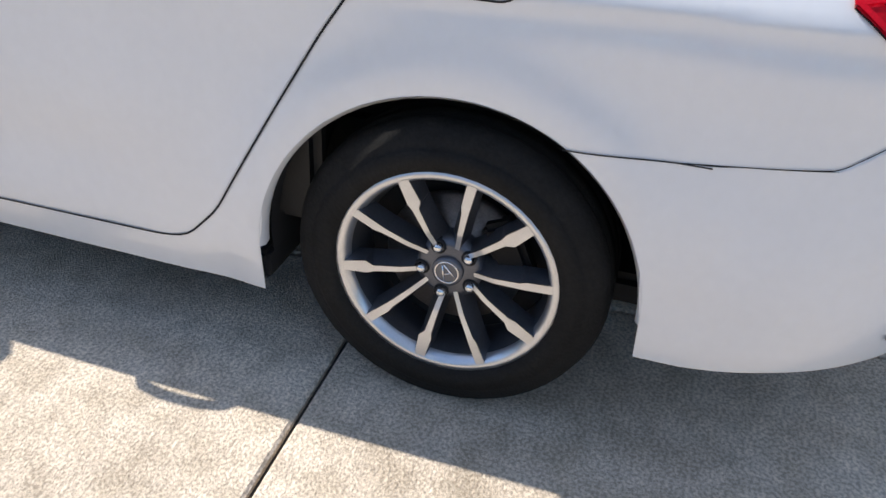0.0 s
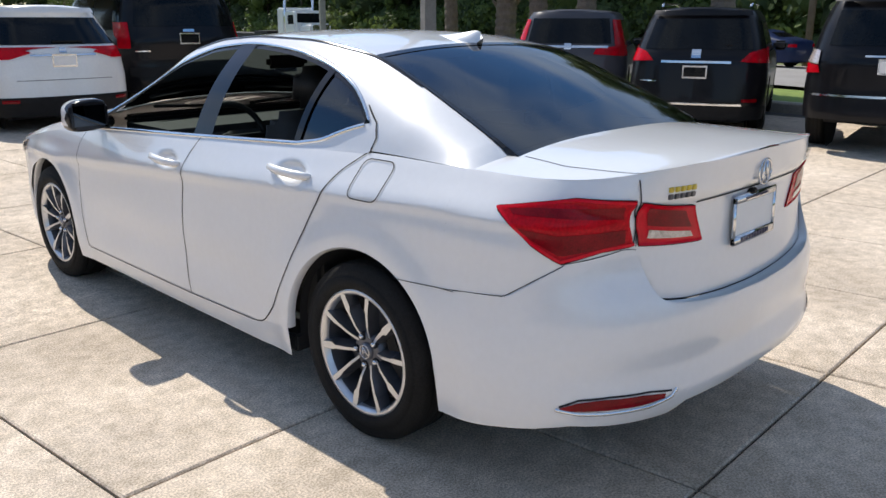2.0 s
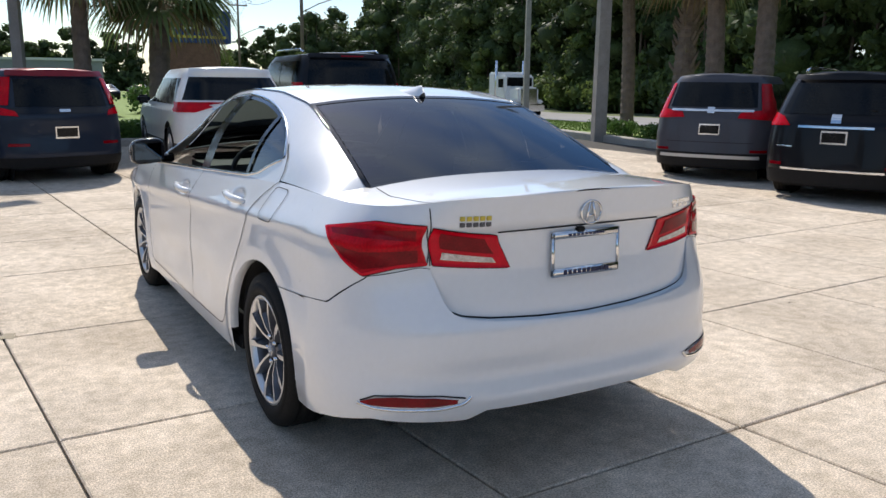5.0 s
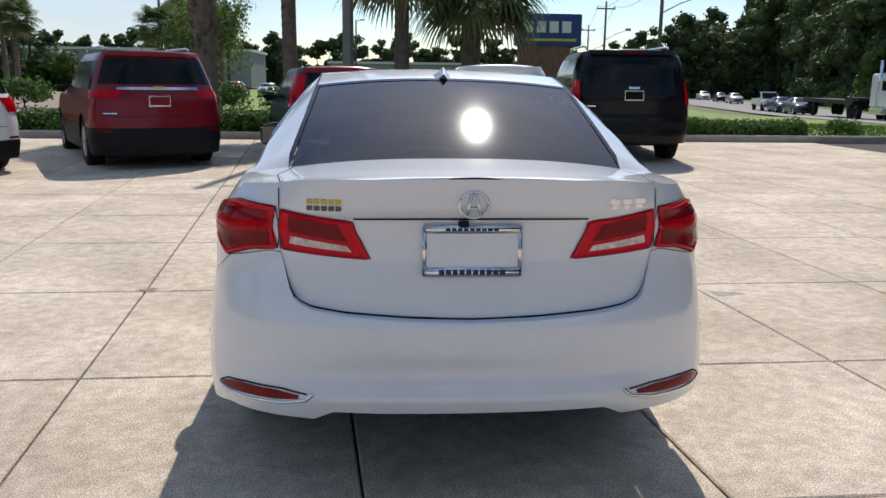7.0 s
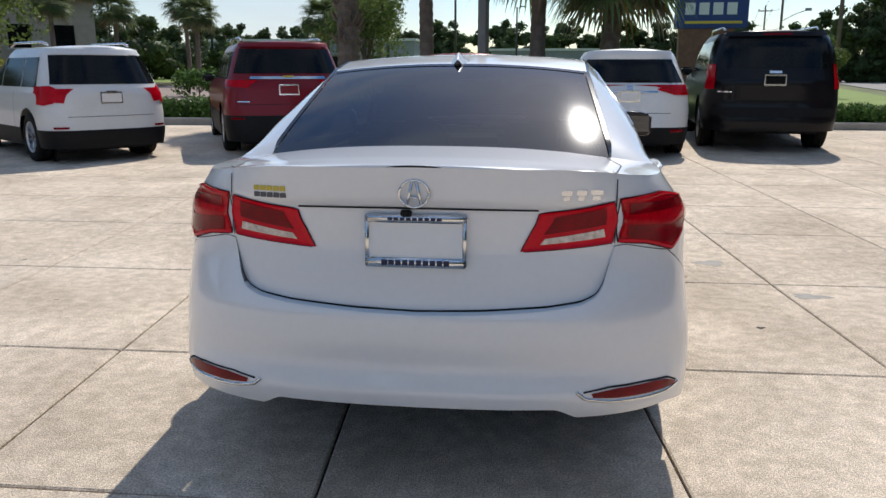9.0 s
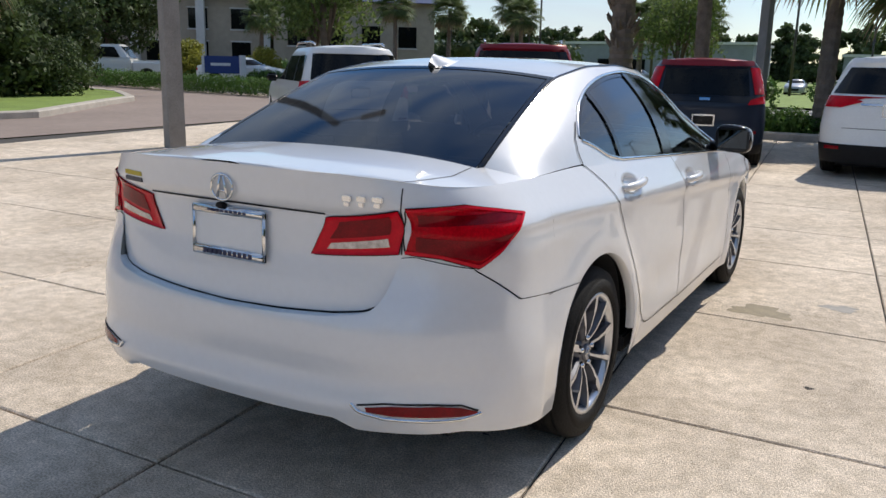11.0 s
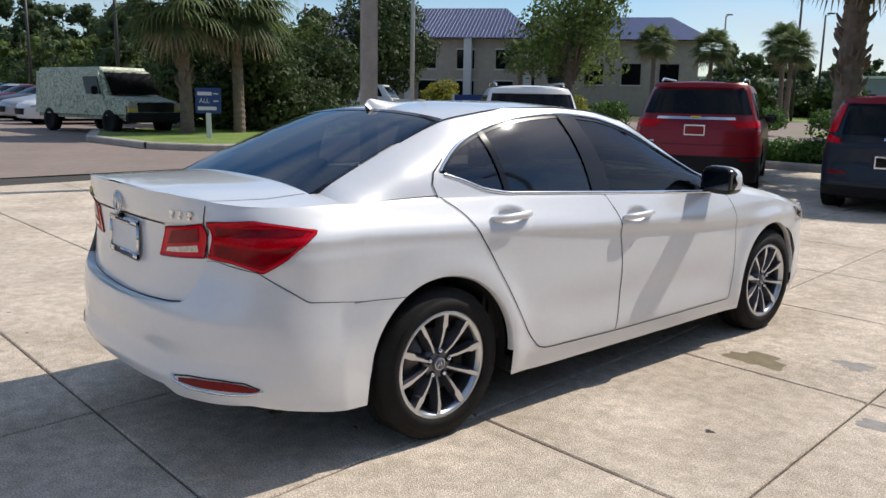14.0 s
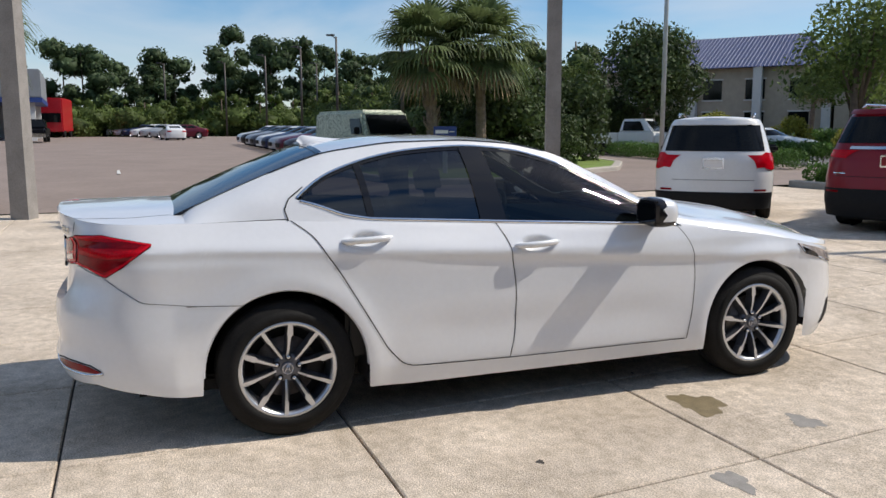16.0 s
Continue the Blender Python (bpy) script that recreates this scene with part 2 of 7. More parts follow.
def patch(name, f, low, high, nu, nv, mat, parent, off=0.0, out=(0, 1, 0.6), label="", mirror=False, skirt=0.0):
    pts = patch_points(f, low, high, nu, nv, off, out)
    faces = grid_faces(nu, nv)
    if skirt:
        inner = patch_points(f, low, high, nu, nv, off - skirt, out)
        ring = [i * nv for i in range(nu)] + [(nu - 1) * nv + j for j in range(1, nv)] + [i * nv + nv - 1 for i in range(nu - 2, -1, -1)] + [j for j in range(nv - 2, 0, -1)]
        base = len(pts)
        pts += [inner[k] for k in ring]
        for k in range(len(ring)):
            k2 = (k + 1) % len(ring)
            faces.append((ring[k], ring[k2], base + k2, base + k))
    if mirror:
        pts = [(-p[0], p[1], p[2]) for p in pts]
        faces = [q[::-1] for q in faces]
    # turn all faces outwards
    p0, p1, p2 = (np.array(pts[k]) for k in faces[len(faces) // 3][:3])
    o = np.array((0, out[1], out[2]))
    if np.dot(np.cross(p1 - p0, p2 - p0), p0 - o) < 0:
        faces = [q[::-1] for q in faces]
    return mpart(name, pts, faces, mat, parent, label)


def ribbon(name, f, line, width, mat, parent, off=0.004, out=(0, 1, 0.6), mirror=False, n=60, label="", lift=0.0):
    """A narrow band along a line of the surface's coordinates; lift gives it a raised middle."""
    ln = resample(line, n)
    P, N = [], []
    for u, v in ln:
        p = np.array(f(u, v), float)
        nn = surf_normal(f, u, v)
        if np.dot(nn, p - np.array(out)) < 0:
            nn = -nn
        P.append(p)
        N.append(nn)
    pts, faces = [], []
    for i in range(n):
        t = P[min(i + 1, n - 1)] - P[max(i - 1, 0)]
        t = t / (np.linalg.norm(t) + 1e-9)
        s = np.cross(t, N[i])
        s = s / (np.linalg.norm(s) + 1e-9)
        for k, h in ((-0.5, 0), (-0.25, lift), (0.25, lift), (0.5, 0)) if lift else ((-0.5, 0), (0.5, 0)):
            pts.append(P[i] + s * width * k + N[i] * (off + h))
    m = 4 if lift else 2
    faces = grid_faces(n, m)
    if mirror:
        pts = [(-p[0], p[1], p[2]) for p in pts]
        faces = [q[::-1] for q in faces]
    return mpart(name, pts, faces, mat, parent, label)


def box_bm(x0, x1, y0, y1, z0, z1, bevel=0.0, seg=2):
    bm = bmesh.new()
    bmesh.ops.create_cube(bm, size=1.0)
    for v in bm.verts:
        v.co = Vector(((x0 + x1) / 2 + v.co.x * (x1 - x0), (y0 + y1) / 2 + v.co.y * (y1 - y0), (z0 + z1) / 2 + v.co.z * (z1 - z0)))
    if bevel:
        bmesh.ops.bevel(bm, geom=bm.edges[:], offset=bevel, segments=seg, affect="EDGES")
    return bm


def lathe(profile, n, axis="x"):
    """Verts and faces of a profile of (along, radius) turned about an axis."""
    verts, faces = [], []
    k = len(profile)
    for i in range(n):
        a = 2 * math.pi * i / n
        for al, r in profile:
            c, s = r * math.cos(a), r * math.sin(a)
            verts.append((al, c, s) if axis == "x" else (c, s, al))
    for i in range(n):
        for j in range(k - 1):
            i2 = (i + 1) % n
            faces.append((i * k + j, i2 * k + j, i2 * k + j + 1, i * k + j + 1))
    return verts, faces


def tube(path, radii, n=8):
    verts, faces = [], []
    path = [np.array(p, float) for p in path]
    for i, p in enumerate(path):
        t = path[min(i + 1, len(path) - 1)] - path[max(i - 1, 0)]
        t = t / (np.linalg.norm(t) + 1e-9)
        a = np.cross(t, (0, 0, 1) if abs(t[2]) < 0.9 else (1, 0, 0))
        a = a / np.linalg.norm(a)
        b = np.cross(t, a)
        r = radii[i] if hasattr(radii, "__len__") else radii
        for k in range(n):
            w = 2 * math.pi * k / n
            verts.append(p + (a * math.cos(w) + b * math.sin(w)) * r)
    for i in range(len(path) - 1):
        for k in range(n):
            k2 = (k + 1) % n
            faces.append((i * n + k, i * n + k2, (i + 1) * n + k2, (i + 1) * n + k))
    faces.append(tuple(range(n))[::-1])
    faces.append(tuple((len(path) - 1) * n + k for k in range(n)))
    return verts, faces


def join(*groups):
    V, F = [], []
    for v, f in groups:
        b = len(V)
        V += list(v)
        F += [tuple(i + b for i in q) for q in f]
    return V, F


def text_part(name, words, size, mat, parent, m, label="", extrude=0.002, spacing=1.0, wide=1.0):
    """Raised or printed lettering, as a mesh."""
    cu = bpy.data.curves.new(name, "FONT")
    cu.body, cu.size, cu.extrude, cu.space_character = words, size, extrude, spacing
    cu.align_x, cu.align_y = "CENTER", "CENTER"
    tmp = bpy.data.objects.new(name, cu)
    scene.collection.objects.link(tmp)
    me = bpy.data.meshes.new_from_object(tmp.evaluated_get(bpy.context.evaluated_depsgraph_get()))
    bpy.data.objects.remove(tmp)
    me.transform(m @ Matrix.Diagonal((wide, 1, 1, 1)))
    me.materials.clear()
    me.materials.append(mat)
    ob = new(name, me)
    ob.parent = parent
    if label:
        tagged(ob, label)
    return ob


# ---- ground heights ----
def ground_z(x, y):
    """Level under the sedan, rising a little to the kerb and along the far lot, falling to the road."""
    z = float(np.interp(y, (2.0, 14.5, 18.0, 60.0, 400.0), (0.0, 0.135, 0.12, -0.45, -0.45)))
    e = float(np.interp(x, (12.0, 40.0), (0.0, -0.6)))
    w = float(np.interp(-x, (10.0, 60.0, 95.0), (0.0, 0.55, 0.95)))
    k = min(1.0, max(0.0, (-x - 9.0) / 14.0))
    return z * (1 - k) + w + e


# ---- wheel ----
def build_wheel(parent, m, radius=0.335, rim=0.234, width=0.215, spokes=10, detail=True, face_mat=None, dark_mat=None, seg=48):
    """A road wheel whose outer face looks along +x; its middle lies at the pose m."""
    face_mat, dark_mat = face_mat or M["machined"], dark_mat or M["rim_grey"]
    w = new("wheel")
    w.empty_display_size = 0.1
    w.parent, w.matrix_local = parent, m
    h = width / 2
    R, r = radius, rim
    prof = [(-h * 0.8, r), (-h, r + 0.03), (-h * 1.02, (R + r) / 2), (-h * 0.86, R - 0.012), (-h * 0.6, R), (-0.06, R), (-0.055, R - 0.007), (-0.045, R - 0.007), (-0.04, R), (-0.005, R), (0, R - 0.007),
            (0.005, R), (0.04, R), (0.045, R - 0.007), (0.055, R - 0.007), (0.06, R), (h * 0.6, R), (h * 0.86, R - 0.012), (h * 0.97, R - 0.04), (h * 1.0, R - 0.05), (h * 1.02, (R + r) / 2), (h, r + 0.02), (h * 0.93, r + 0.004), (h * 0.8, r)]
    v, f = lathe(prof, seg)
    mpart("tyre", v, f, M["rubber"], w)
    lip = [(h * 0.70, r - 0.022), (h * 0.90, r - 0.014), (h * 0.93, r - 0.006), (h * 0.93, r + 0.003), (h * 0.8, r + 0.006)]
    v, f = lathe(lip, seg)
    mpart("rim", v, f, face_mat, w)
    v, f = lathe([(h * 0.70, r - 0.022), (h * 0.25, r - 0.035), (-h * 0.8, r - 0.02)], seg)
    mpart("barrel", v, f, dark_mat, w)
    # spokes: bright top face, darker flanks
    hub = 0.052
    for k in range(spokes):
        V, F, V2, F2 = [], [], [], []
        a = 2 * math.pi * (k + 0.5) / spokes
        wide = k % 2 == 0
        # bright face: a lean strip from the hub that steps out into a broader blade near the rim
        face = (0.0052, 0.0058, 0.0072, 0.0145, 0.0112) if wide else (0.0048, 0.0055, 0.0066, 0.0092, 0.0098)
        shift = (0.004, 0.003, 0.002, -0.001, 0.0) if wide else (-0.005, -0.004, -0.002, 0.0, 0.0)
        q = r / 0.222
        sec = tuple(zip((hub, 0.10, 0.148 * q, 0.163 * q, r - 0.008), face, shift, (h * 0.62, h * 0.78, h * 0.87, h * 0.885, h * 0.915)))
        for rr, hw, off, zz in sec:
            for sd in (-1, 1):
                t = off + sd * hw
                V.append((zz, rr * math.cos(a) - t * math.sin(a), rr * math.sin(a) + t * math.cos(a)))
            for t, dep in ((-hw - 0.001 + off, 0), (-0.0185, 0.045), (0.0185, 0.045), (hw + 0.001 + off, 0)):
                V2.append((zz - 0.0015 - dep, rr * math.cos(a) - t * math.sin(a), rr * math.sin(a) + t * math.cos(a)))
        for i in range(len(sec) - 1):
            F.append((2 * i, 2 * i + 1, 2 * i + 3, 2 * i + 2))
            for j in range(3):
                F2.append((4 * i + j, 4 * i + j + 1, 4 * i + 5 + j, 4 * i + 4 + j))
        sp = mpart("spoke", V2, F2, dark_mat, w, smooth=False)
        if detail:
            mpart("spoke_face", V, F, face_mat, sp, smooth=False)
        else:
            sp.data.materials[0] = face_mat
    v, f = lathe([(h * 0.2, 0.075), (h * 0.58, 0.07), (h * 0.63, 0.055), (h * 0.63, 0.0)], 30)
    mpart("hub", v, f, dark_mat, w)
    v, f = lathe([(h * 0.60, 0.034), (h * 0.72, 0.033), (h * 0.735, 0.028), (h * 0.735, 0.0)], 24)
    cap = mpart("centre_cap", v, f, dark_mat, w)
    if detail:
        v, f = lathe([(h * 0.737, 0.0265), (h * 0.75, 0.0265), (h * 0.75, 0.0235), (h * 0.737, 0.0235)], 24)
        bars = []
        for s in (-1, 1):
            bars.append(tube([(h * 0.745, s * 0.002, 0.019), (h * 0.745, s * 0.013, -0.016)], 0.0022, 5))
        bars.append(tube([(h * 0.745, -0.008, -0.003), (h * 0.745, 0.008, -0.003)], 0.0018, 5))
        vv, ff = join((v, f), *bars)
        mpart("emblem", vv, ff, M["chrome"], cap)
        for k in range(5):
            a = 2 * math.pi * k / 5 + 0.3
            c, s = 0.057 * math.cos(a), 0.057 * math.sin(a)
            v, f = lathe([(h * 0.5, 0.0165), (h * 0.655, 0.0165), (h * 0.655, 0.012)], 12)
            mpart("lug_seat", [(p[0], p[1] + c, p[2] + s) for p in v], f, M["seam"], w)
            v, f = lathe([(h * 0.5, 0.0105), (h * 0.72, 0.0100), (h * 0.76, 0.006), (h * 0.76, 0.0)], 10)
            mpart("lug_nut", [(p[0], p[1] + c, p[2] + s) for p in v], f, M["chrome"], w)
        v, f = lathe([(0.0, 0.15), (0.022, 0.15), (0.022, 0.07), (0.04, 0.07), (0.04, 0.0)], 40)
        mpart("brake_disc", v, f, M["disc"], w)
        part("brake_caliper", box_bm(0.0, 0.05, 0.09, 0.165, -0.07, 0.07, 0.012), M["black"], w)
        a = 2.2
        v, f = tube([(h * 0.7, (r - 0.03) * math.cos(a), (r - 0.03) * math.sin(a)), (h * 0.85, (r - 0.045) * math.cos(a), (r - 0.045) * math.sin(a))], 0.004, 6)
        mpart("valve", v, f, M["black"], w)
    v, f = lathe([(-0.02, r - 0.03), (-0.02, 0.0)], 30)
    mpart("back_plate", v, f, M["seam"], w)
    return w


# ---- the white sedan ----
Y0, Y1 = -0.40, 2.95
LR, LF = 1.4, 1.4          # length of the surface coordinate round the tail and the nose
WHEELS = ((0.0, 0.393), (2.775, 0.385))


def lerp(x, xs, ys):
    return float(np.interp(x, xs, ys))


def smooth_lerp(x, xs, ys, e=0.05):
    return sum(float(np.interp(x + d * e, xs, ys)) * w for d, w in ((-1.5, 0.1), (-0.75, 0.2), (0, 0.4), (0.75, 0.2), (1.5, 0.1)))


def half_width(y, z):
    w = smooth_lerp(y, (-0.6, -0.3, 0.05, 0.6, 1.6, 2.4, 2.8, 3.2), (0.889, 0.890, 0.910, 0.924, 0.927, 0.922, 0.915, 0.86), 0.12)
    f = smooth_lerp(z, (0.15, 0.22, 0.31, 0.45, 0.62, 0.76, 0.86, 0.93, 0.99, 1.05, 1.12), (0.955, 0.975, 0.992, 0.996, 0.988, 0.978, 0.976, 0.950, 0.915, 0.872, 0.80), 0.02)
    crease = smooth_lerp(y, (-0.4, 0.6, 1.9, 2.6), (0.93, 0.885, 0.80, 0.76))
    f += 0.015 * math.exp(-((z - crease) / (0.055 if z > crease else 0.028)) ** 2) - 0.012 * math.exp(-((z - 0.46) / 0.09) ** 2) * lerp(y, (0.5, 0.8, 2.0, 2.3), (0, 1, 1, 0))
    for yc, r in WHEELS:
        d = math.hypot(y - yc, z - 0.34)
        f += 0.018 * math.exp(-((d - r - 0.02) / 0.075) ** 2)
    return w * f


def tail_y(z, bumper=False):
    if bumper:
        return smooth_lerp(z, (0.2, 0.27, 0.345, 0.395, 0.435, 0.48, 0.56, 0.64, 0.70, 0.78, 0.84, 0.90), (-0.985, -1.015, -1.062, -1.076, -1.066, -1.056, -1.064, -1.062, -1.042, -1.006, -0.992, -0.990), 0.014)
    return smooth_lerp(z, (0.6, 0.68, 0.84, 0.965, 0.985, 1.04, 1.10), (-1.02, -1.01, -0.988, -0.990, -1.012, -1.020, -1.030), 0.012)


def nose_y(z):
    return smooth_lerp(z, (0.15, 0.3, 0.5, 0.62, 0.72, 0.80), (3.58, 3.70, 3.72, 3.70, 3.66, 3.58), 0.03)


def bow(x, y):
    t = min(1.0, max(0.0, (Y0 - y) / 0.55))
    return y + 0.05 * (x / 0.85) ** 2 * t * t * (3 - 2 * t)


def skin(a, z, bumper=False):
    """The lower body: a is the way along the side and round the ends, z the height."""
    n = 3.7
    if a >= Y0 and a <= Y1:
        return (half_width(a, z), a, z)
    if a < Y0:
        p = min(1.0, (Y0 - a) / LR) * math.pi / 2
        c, s = max(0.0, math.cos(p)) ** (2 / n), math.sin(p) ** (2 / n)
        x = half_width(Y0, z) * c
        return (x, bow(x, Y0 + (tail_y(z, bumper) - Y0) * s), z)
    n = 2.6
    p = min(1.0, (a - Y1) / LF) * math.pi / 2
    c, s = max(0.0, math.cos(p)) ** (2 / n), math.sin(p) ** (2 / n)
    return (half_width(Y1, z) * c, Y1 + (nose_y(z) - Y1) * s, z)


def bumper_skin(a, z):
    return skin(a, z, True)


def tail_a(x, z):
    """The way round the tail at which the surface stands x from the middle."""
    w = half_width(Y0, z)
    c = min(1.0, max(0.0, x / w)) ** (3.7 / 2)
    return Y0 - LR * math.acos(c) / (math.pi / 2)


def on_tail(x, z):
    return skin(tail_a(x, z), z)


def edge_z(x):
    """Height of the upper edge round the tail: low on the quarters, rising to the lid's lip."""
    return smooth_lerp(abs(x), (0.0, 0.45, 0.58, 0.66, 0.74, 0.83, 0.95), (1.096, 1.091, 1.080, 1.066, 1.052, 1.045, 1.045), 0.03)


def belt_z(a):
    if a < Y0:
        q = min(1.0, (Y0 - a) / LR)
        return edge_z(0.78 * max(0.0, math.cos(q * math.pi / 2)) ** (2 / 3.7))
    return smooth_lerp(a, (-0.5, 0.0, 0.4, 1.2, 2.05, 2.4, 2.8, 3.1, 3.6, 4.4), (1.045, 1.05, 1.035, 0.995, 0.955, 0.925, 0.87, 0.81, 0.73, 0.70), 0.08)


def rail(y):
    x = smooth_lerp(y, (-0.6, -0.45, 0.0, 0.25, 0.6, 1.0, 1.4, 1.8, 2.05, 2.3, 2.6, 3.0, 3.4, 3.7), (0.64, 0.63, 0.585, 0.565, 0.57, 0.575, 0.58, 0.62, 0.665, 0.72, 0.71, 0.67, 0.56, 0.40), 0.06)
    z = crown(y) - lerp(y, (-0.5, 0.25), (0.033, 0.035)) if y < 0.14 else smooth_lerp(y, (0.0, 0.25, 0.6, 1.0, 1.3, 1.55, 1.85, 2.1, 2.3, 2.6, 3.0, 3.4, 3.7), (1.275, 1.365, 1.415, 1.425, 1.405, 1.35, 1.21, 1.075, 0.985, 0.955, 0.895, 0.80, 0.72), 0.06)
    return x, z


def back_line(y):
    """The rear window's fall: a little steeper towards its foot."""
    return 1.40 - (0.435 * (0.25 - y) - 0.0775 * (0.3025 - (y + 0.3) ** 2))


CROWN_Y = (-0.7, -0.55, -0.4, -0.25, -0.1, 0.05, 0.15, 0.25, 0.6, 1.0, 1.3, 1.55, 1.85, 2.1, 2.3, 2.6, 3.0, 3.4, 3.7)
CROWN_Z = tuple(back_line(y) for y in CROWN_Y[:8]) + (1.445, 1.452, 1.435, 1.385, 1.255, 1.13, 1.035, 1.025, 0.975, 0.885, 0.78)


def crown(y):
    return smooth_lerp(y, CROWN_Y, CROWN_Z, 0.06)


def upper(y, s):
    """Above the belt: s from 0 at the belt to 1 at the roof rail and 2 at the roof's middle."""
    zb = belt_z(y)
    xb = half_width(max(y, Y0), zb)
    if y < Y0:
        xb = skin(tail_a(0, zb) if y < -1 else Y0 - 0.01, zb)[0]
    xr, zr = rail(y)
    if s <= 1:
        k = lerp(y, (-0.5, -0.1), (0.0, 0.035)) * math.sin(math.pi * min(1, max(0, s)))
        sink = lerp(y, (-0.56, -0.40), (0.045, 0.0))
        return (xb + (xr - xb) * s + k - sink * 0.6, y, zb + (zr - zb) * s + k * 0.35 - sink)
    t = min(1.0, s - 1)
    x = xr * (1 - t)
    return (x, y, zr + (crown(y) - zr) * (1 - (1 - t) ** 2.2))


def arch_low(a):
    """The lower edge of the body side."""
    z = lerp(a, (-1.8, -1.2, -0.98, -0.6, -0.42, 0.36, 0.6, 2.3, 2.42, 3.1, 3.3, 4.4), (0.318, 0.325, 0.33, 0.285, 0.252, 0.215, 0.205, 0.215, 0.22, 0.22, 0.2, 0.2))
    for yc, r in WHEELS:
        d = abs(a - yc)
        if d < r:
            z = max(z, 0.335 + math.sqrt(r * r - d * d) * (1.0 if d < r * 0.985 else 0.6))
    return z


def seam_z(a):
    """Top edge of the rear bumper cover."""
    if a > Y0 - 0.001:
        return 0.675
    x, y, _ = skin(a, 0.8)
    if y > -0.80 and x > 0.74:
        return lerp(y, (-0.80, -0.64, -0.40), (0.815, 0.705, 0.675))
    return lerp(x, (0.0, 0.2, 0.4, 0.50, 0.55, 0.578, 0.60, 0.64, 0.80), (0.650, 0.656, 0.670, 0.684, 0.705, 0.755, 0.85, 0.855, 0.815))


def true_normal(f, a, z):
    """Outward normal of the lower body; the coordinate's ends are held off."""
    a = min(max(a, Y0 - LR + 0.02), Y1 + LF - 0.02)
    if abs(a - Y0) < 0.03:
        a = Y0 + 0.03
    if abs(a - Y1) < 0.03:
        a = Y1 - 0.03
    q = surf_normal(f, a, z, 0.006)
    p = np.array(f(a, z))
    return q if np.dot(q, p - np.array((0, 1.3, 0.55))) > 0 else -q


def facing(V, q, N):
    """The face turned so that it looks along the normals at its corners."""
    a, b, c = (np.array(V[k]) for k in q[:3])
    n = np.cross(b - a, np.array(V[q[3]]) - a) if len(q) > 3 else np.cross(b - a, c - a)
    return q if np.dot(n, N[q[0]]) >= 0 else q[::-1]


GRIPS = ((0.40, 0.945), (1.31, 0.885))


def in_grip(p):
    return any(((p[1] - yc) / 0.085) ** 2 + ((p[2] - zc) / 0.034) ** 2 < 1 for yc, zc in GRIPS)


def open_grips(ob):
    """Takes out the faces of a door skin that would cover a grip bowl."""
    bm = bmesh.new()
    bm.from_mesh(ob.data)
    bmesh.ops.delete(bm, geom=[f for f in bm.faces if any(in_grip(v.co) for v in f.verts)], context="FACES")
    bm.to_mesh(ob.data)
    bm.free()


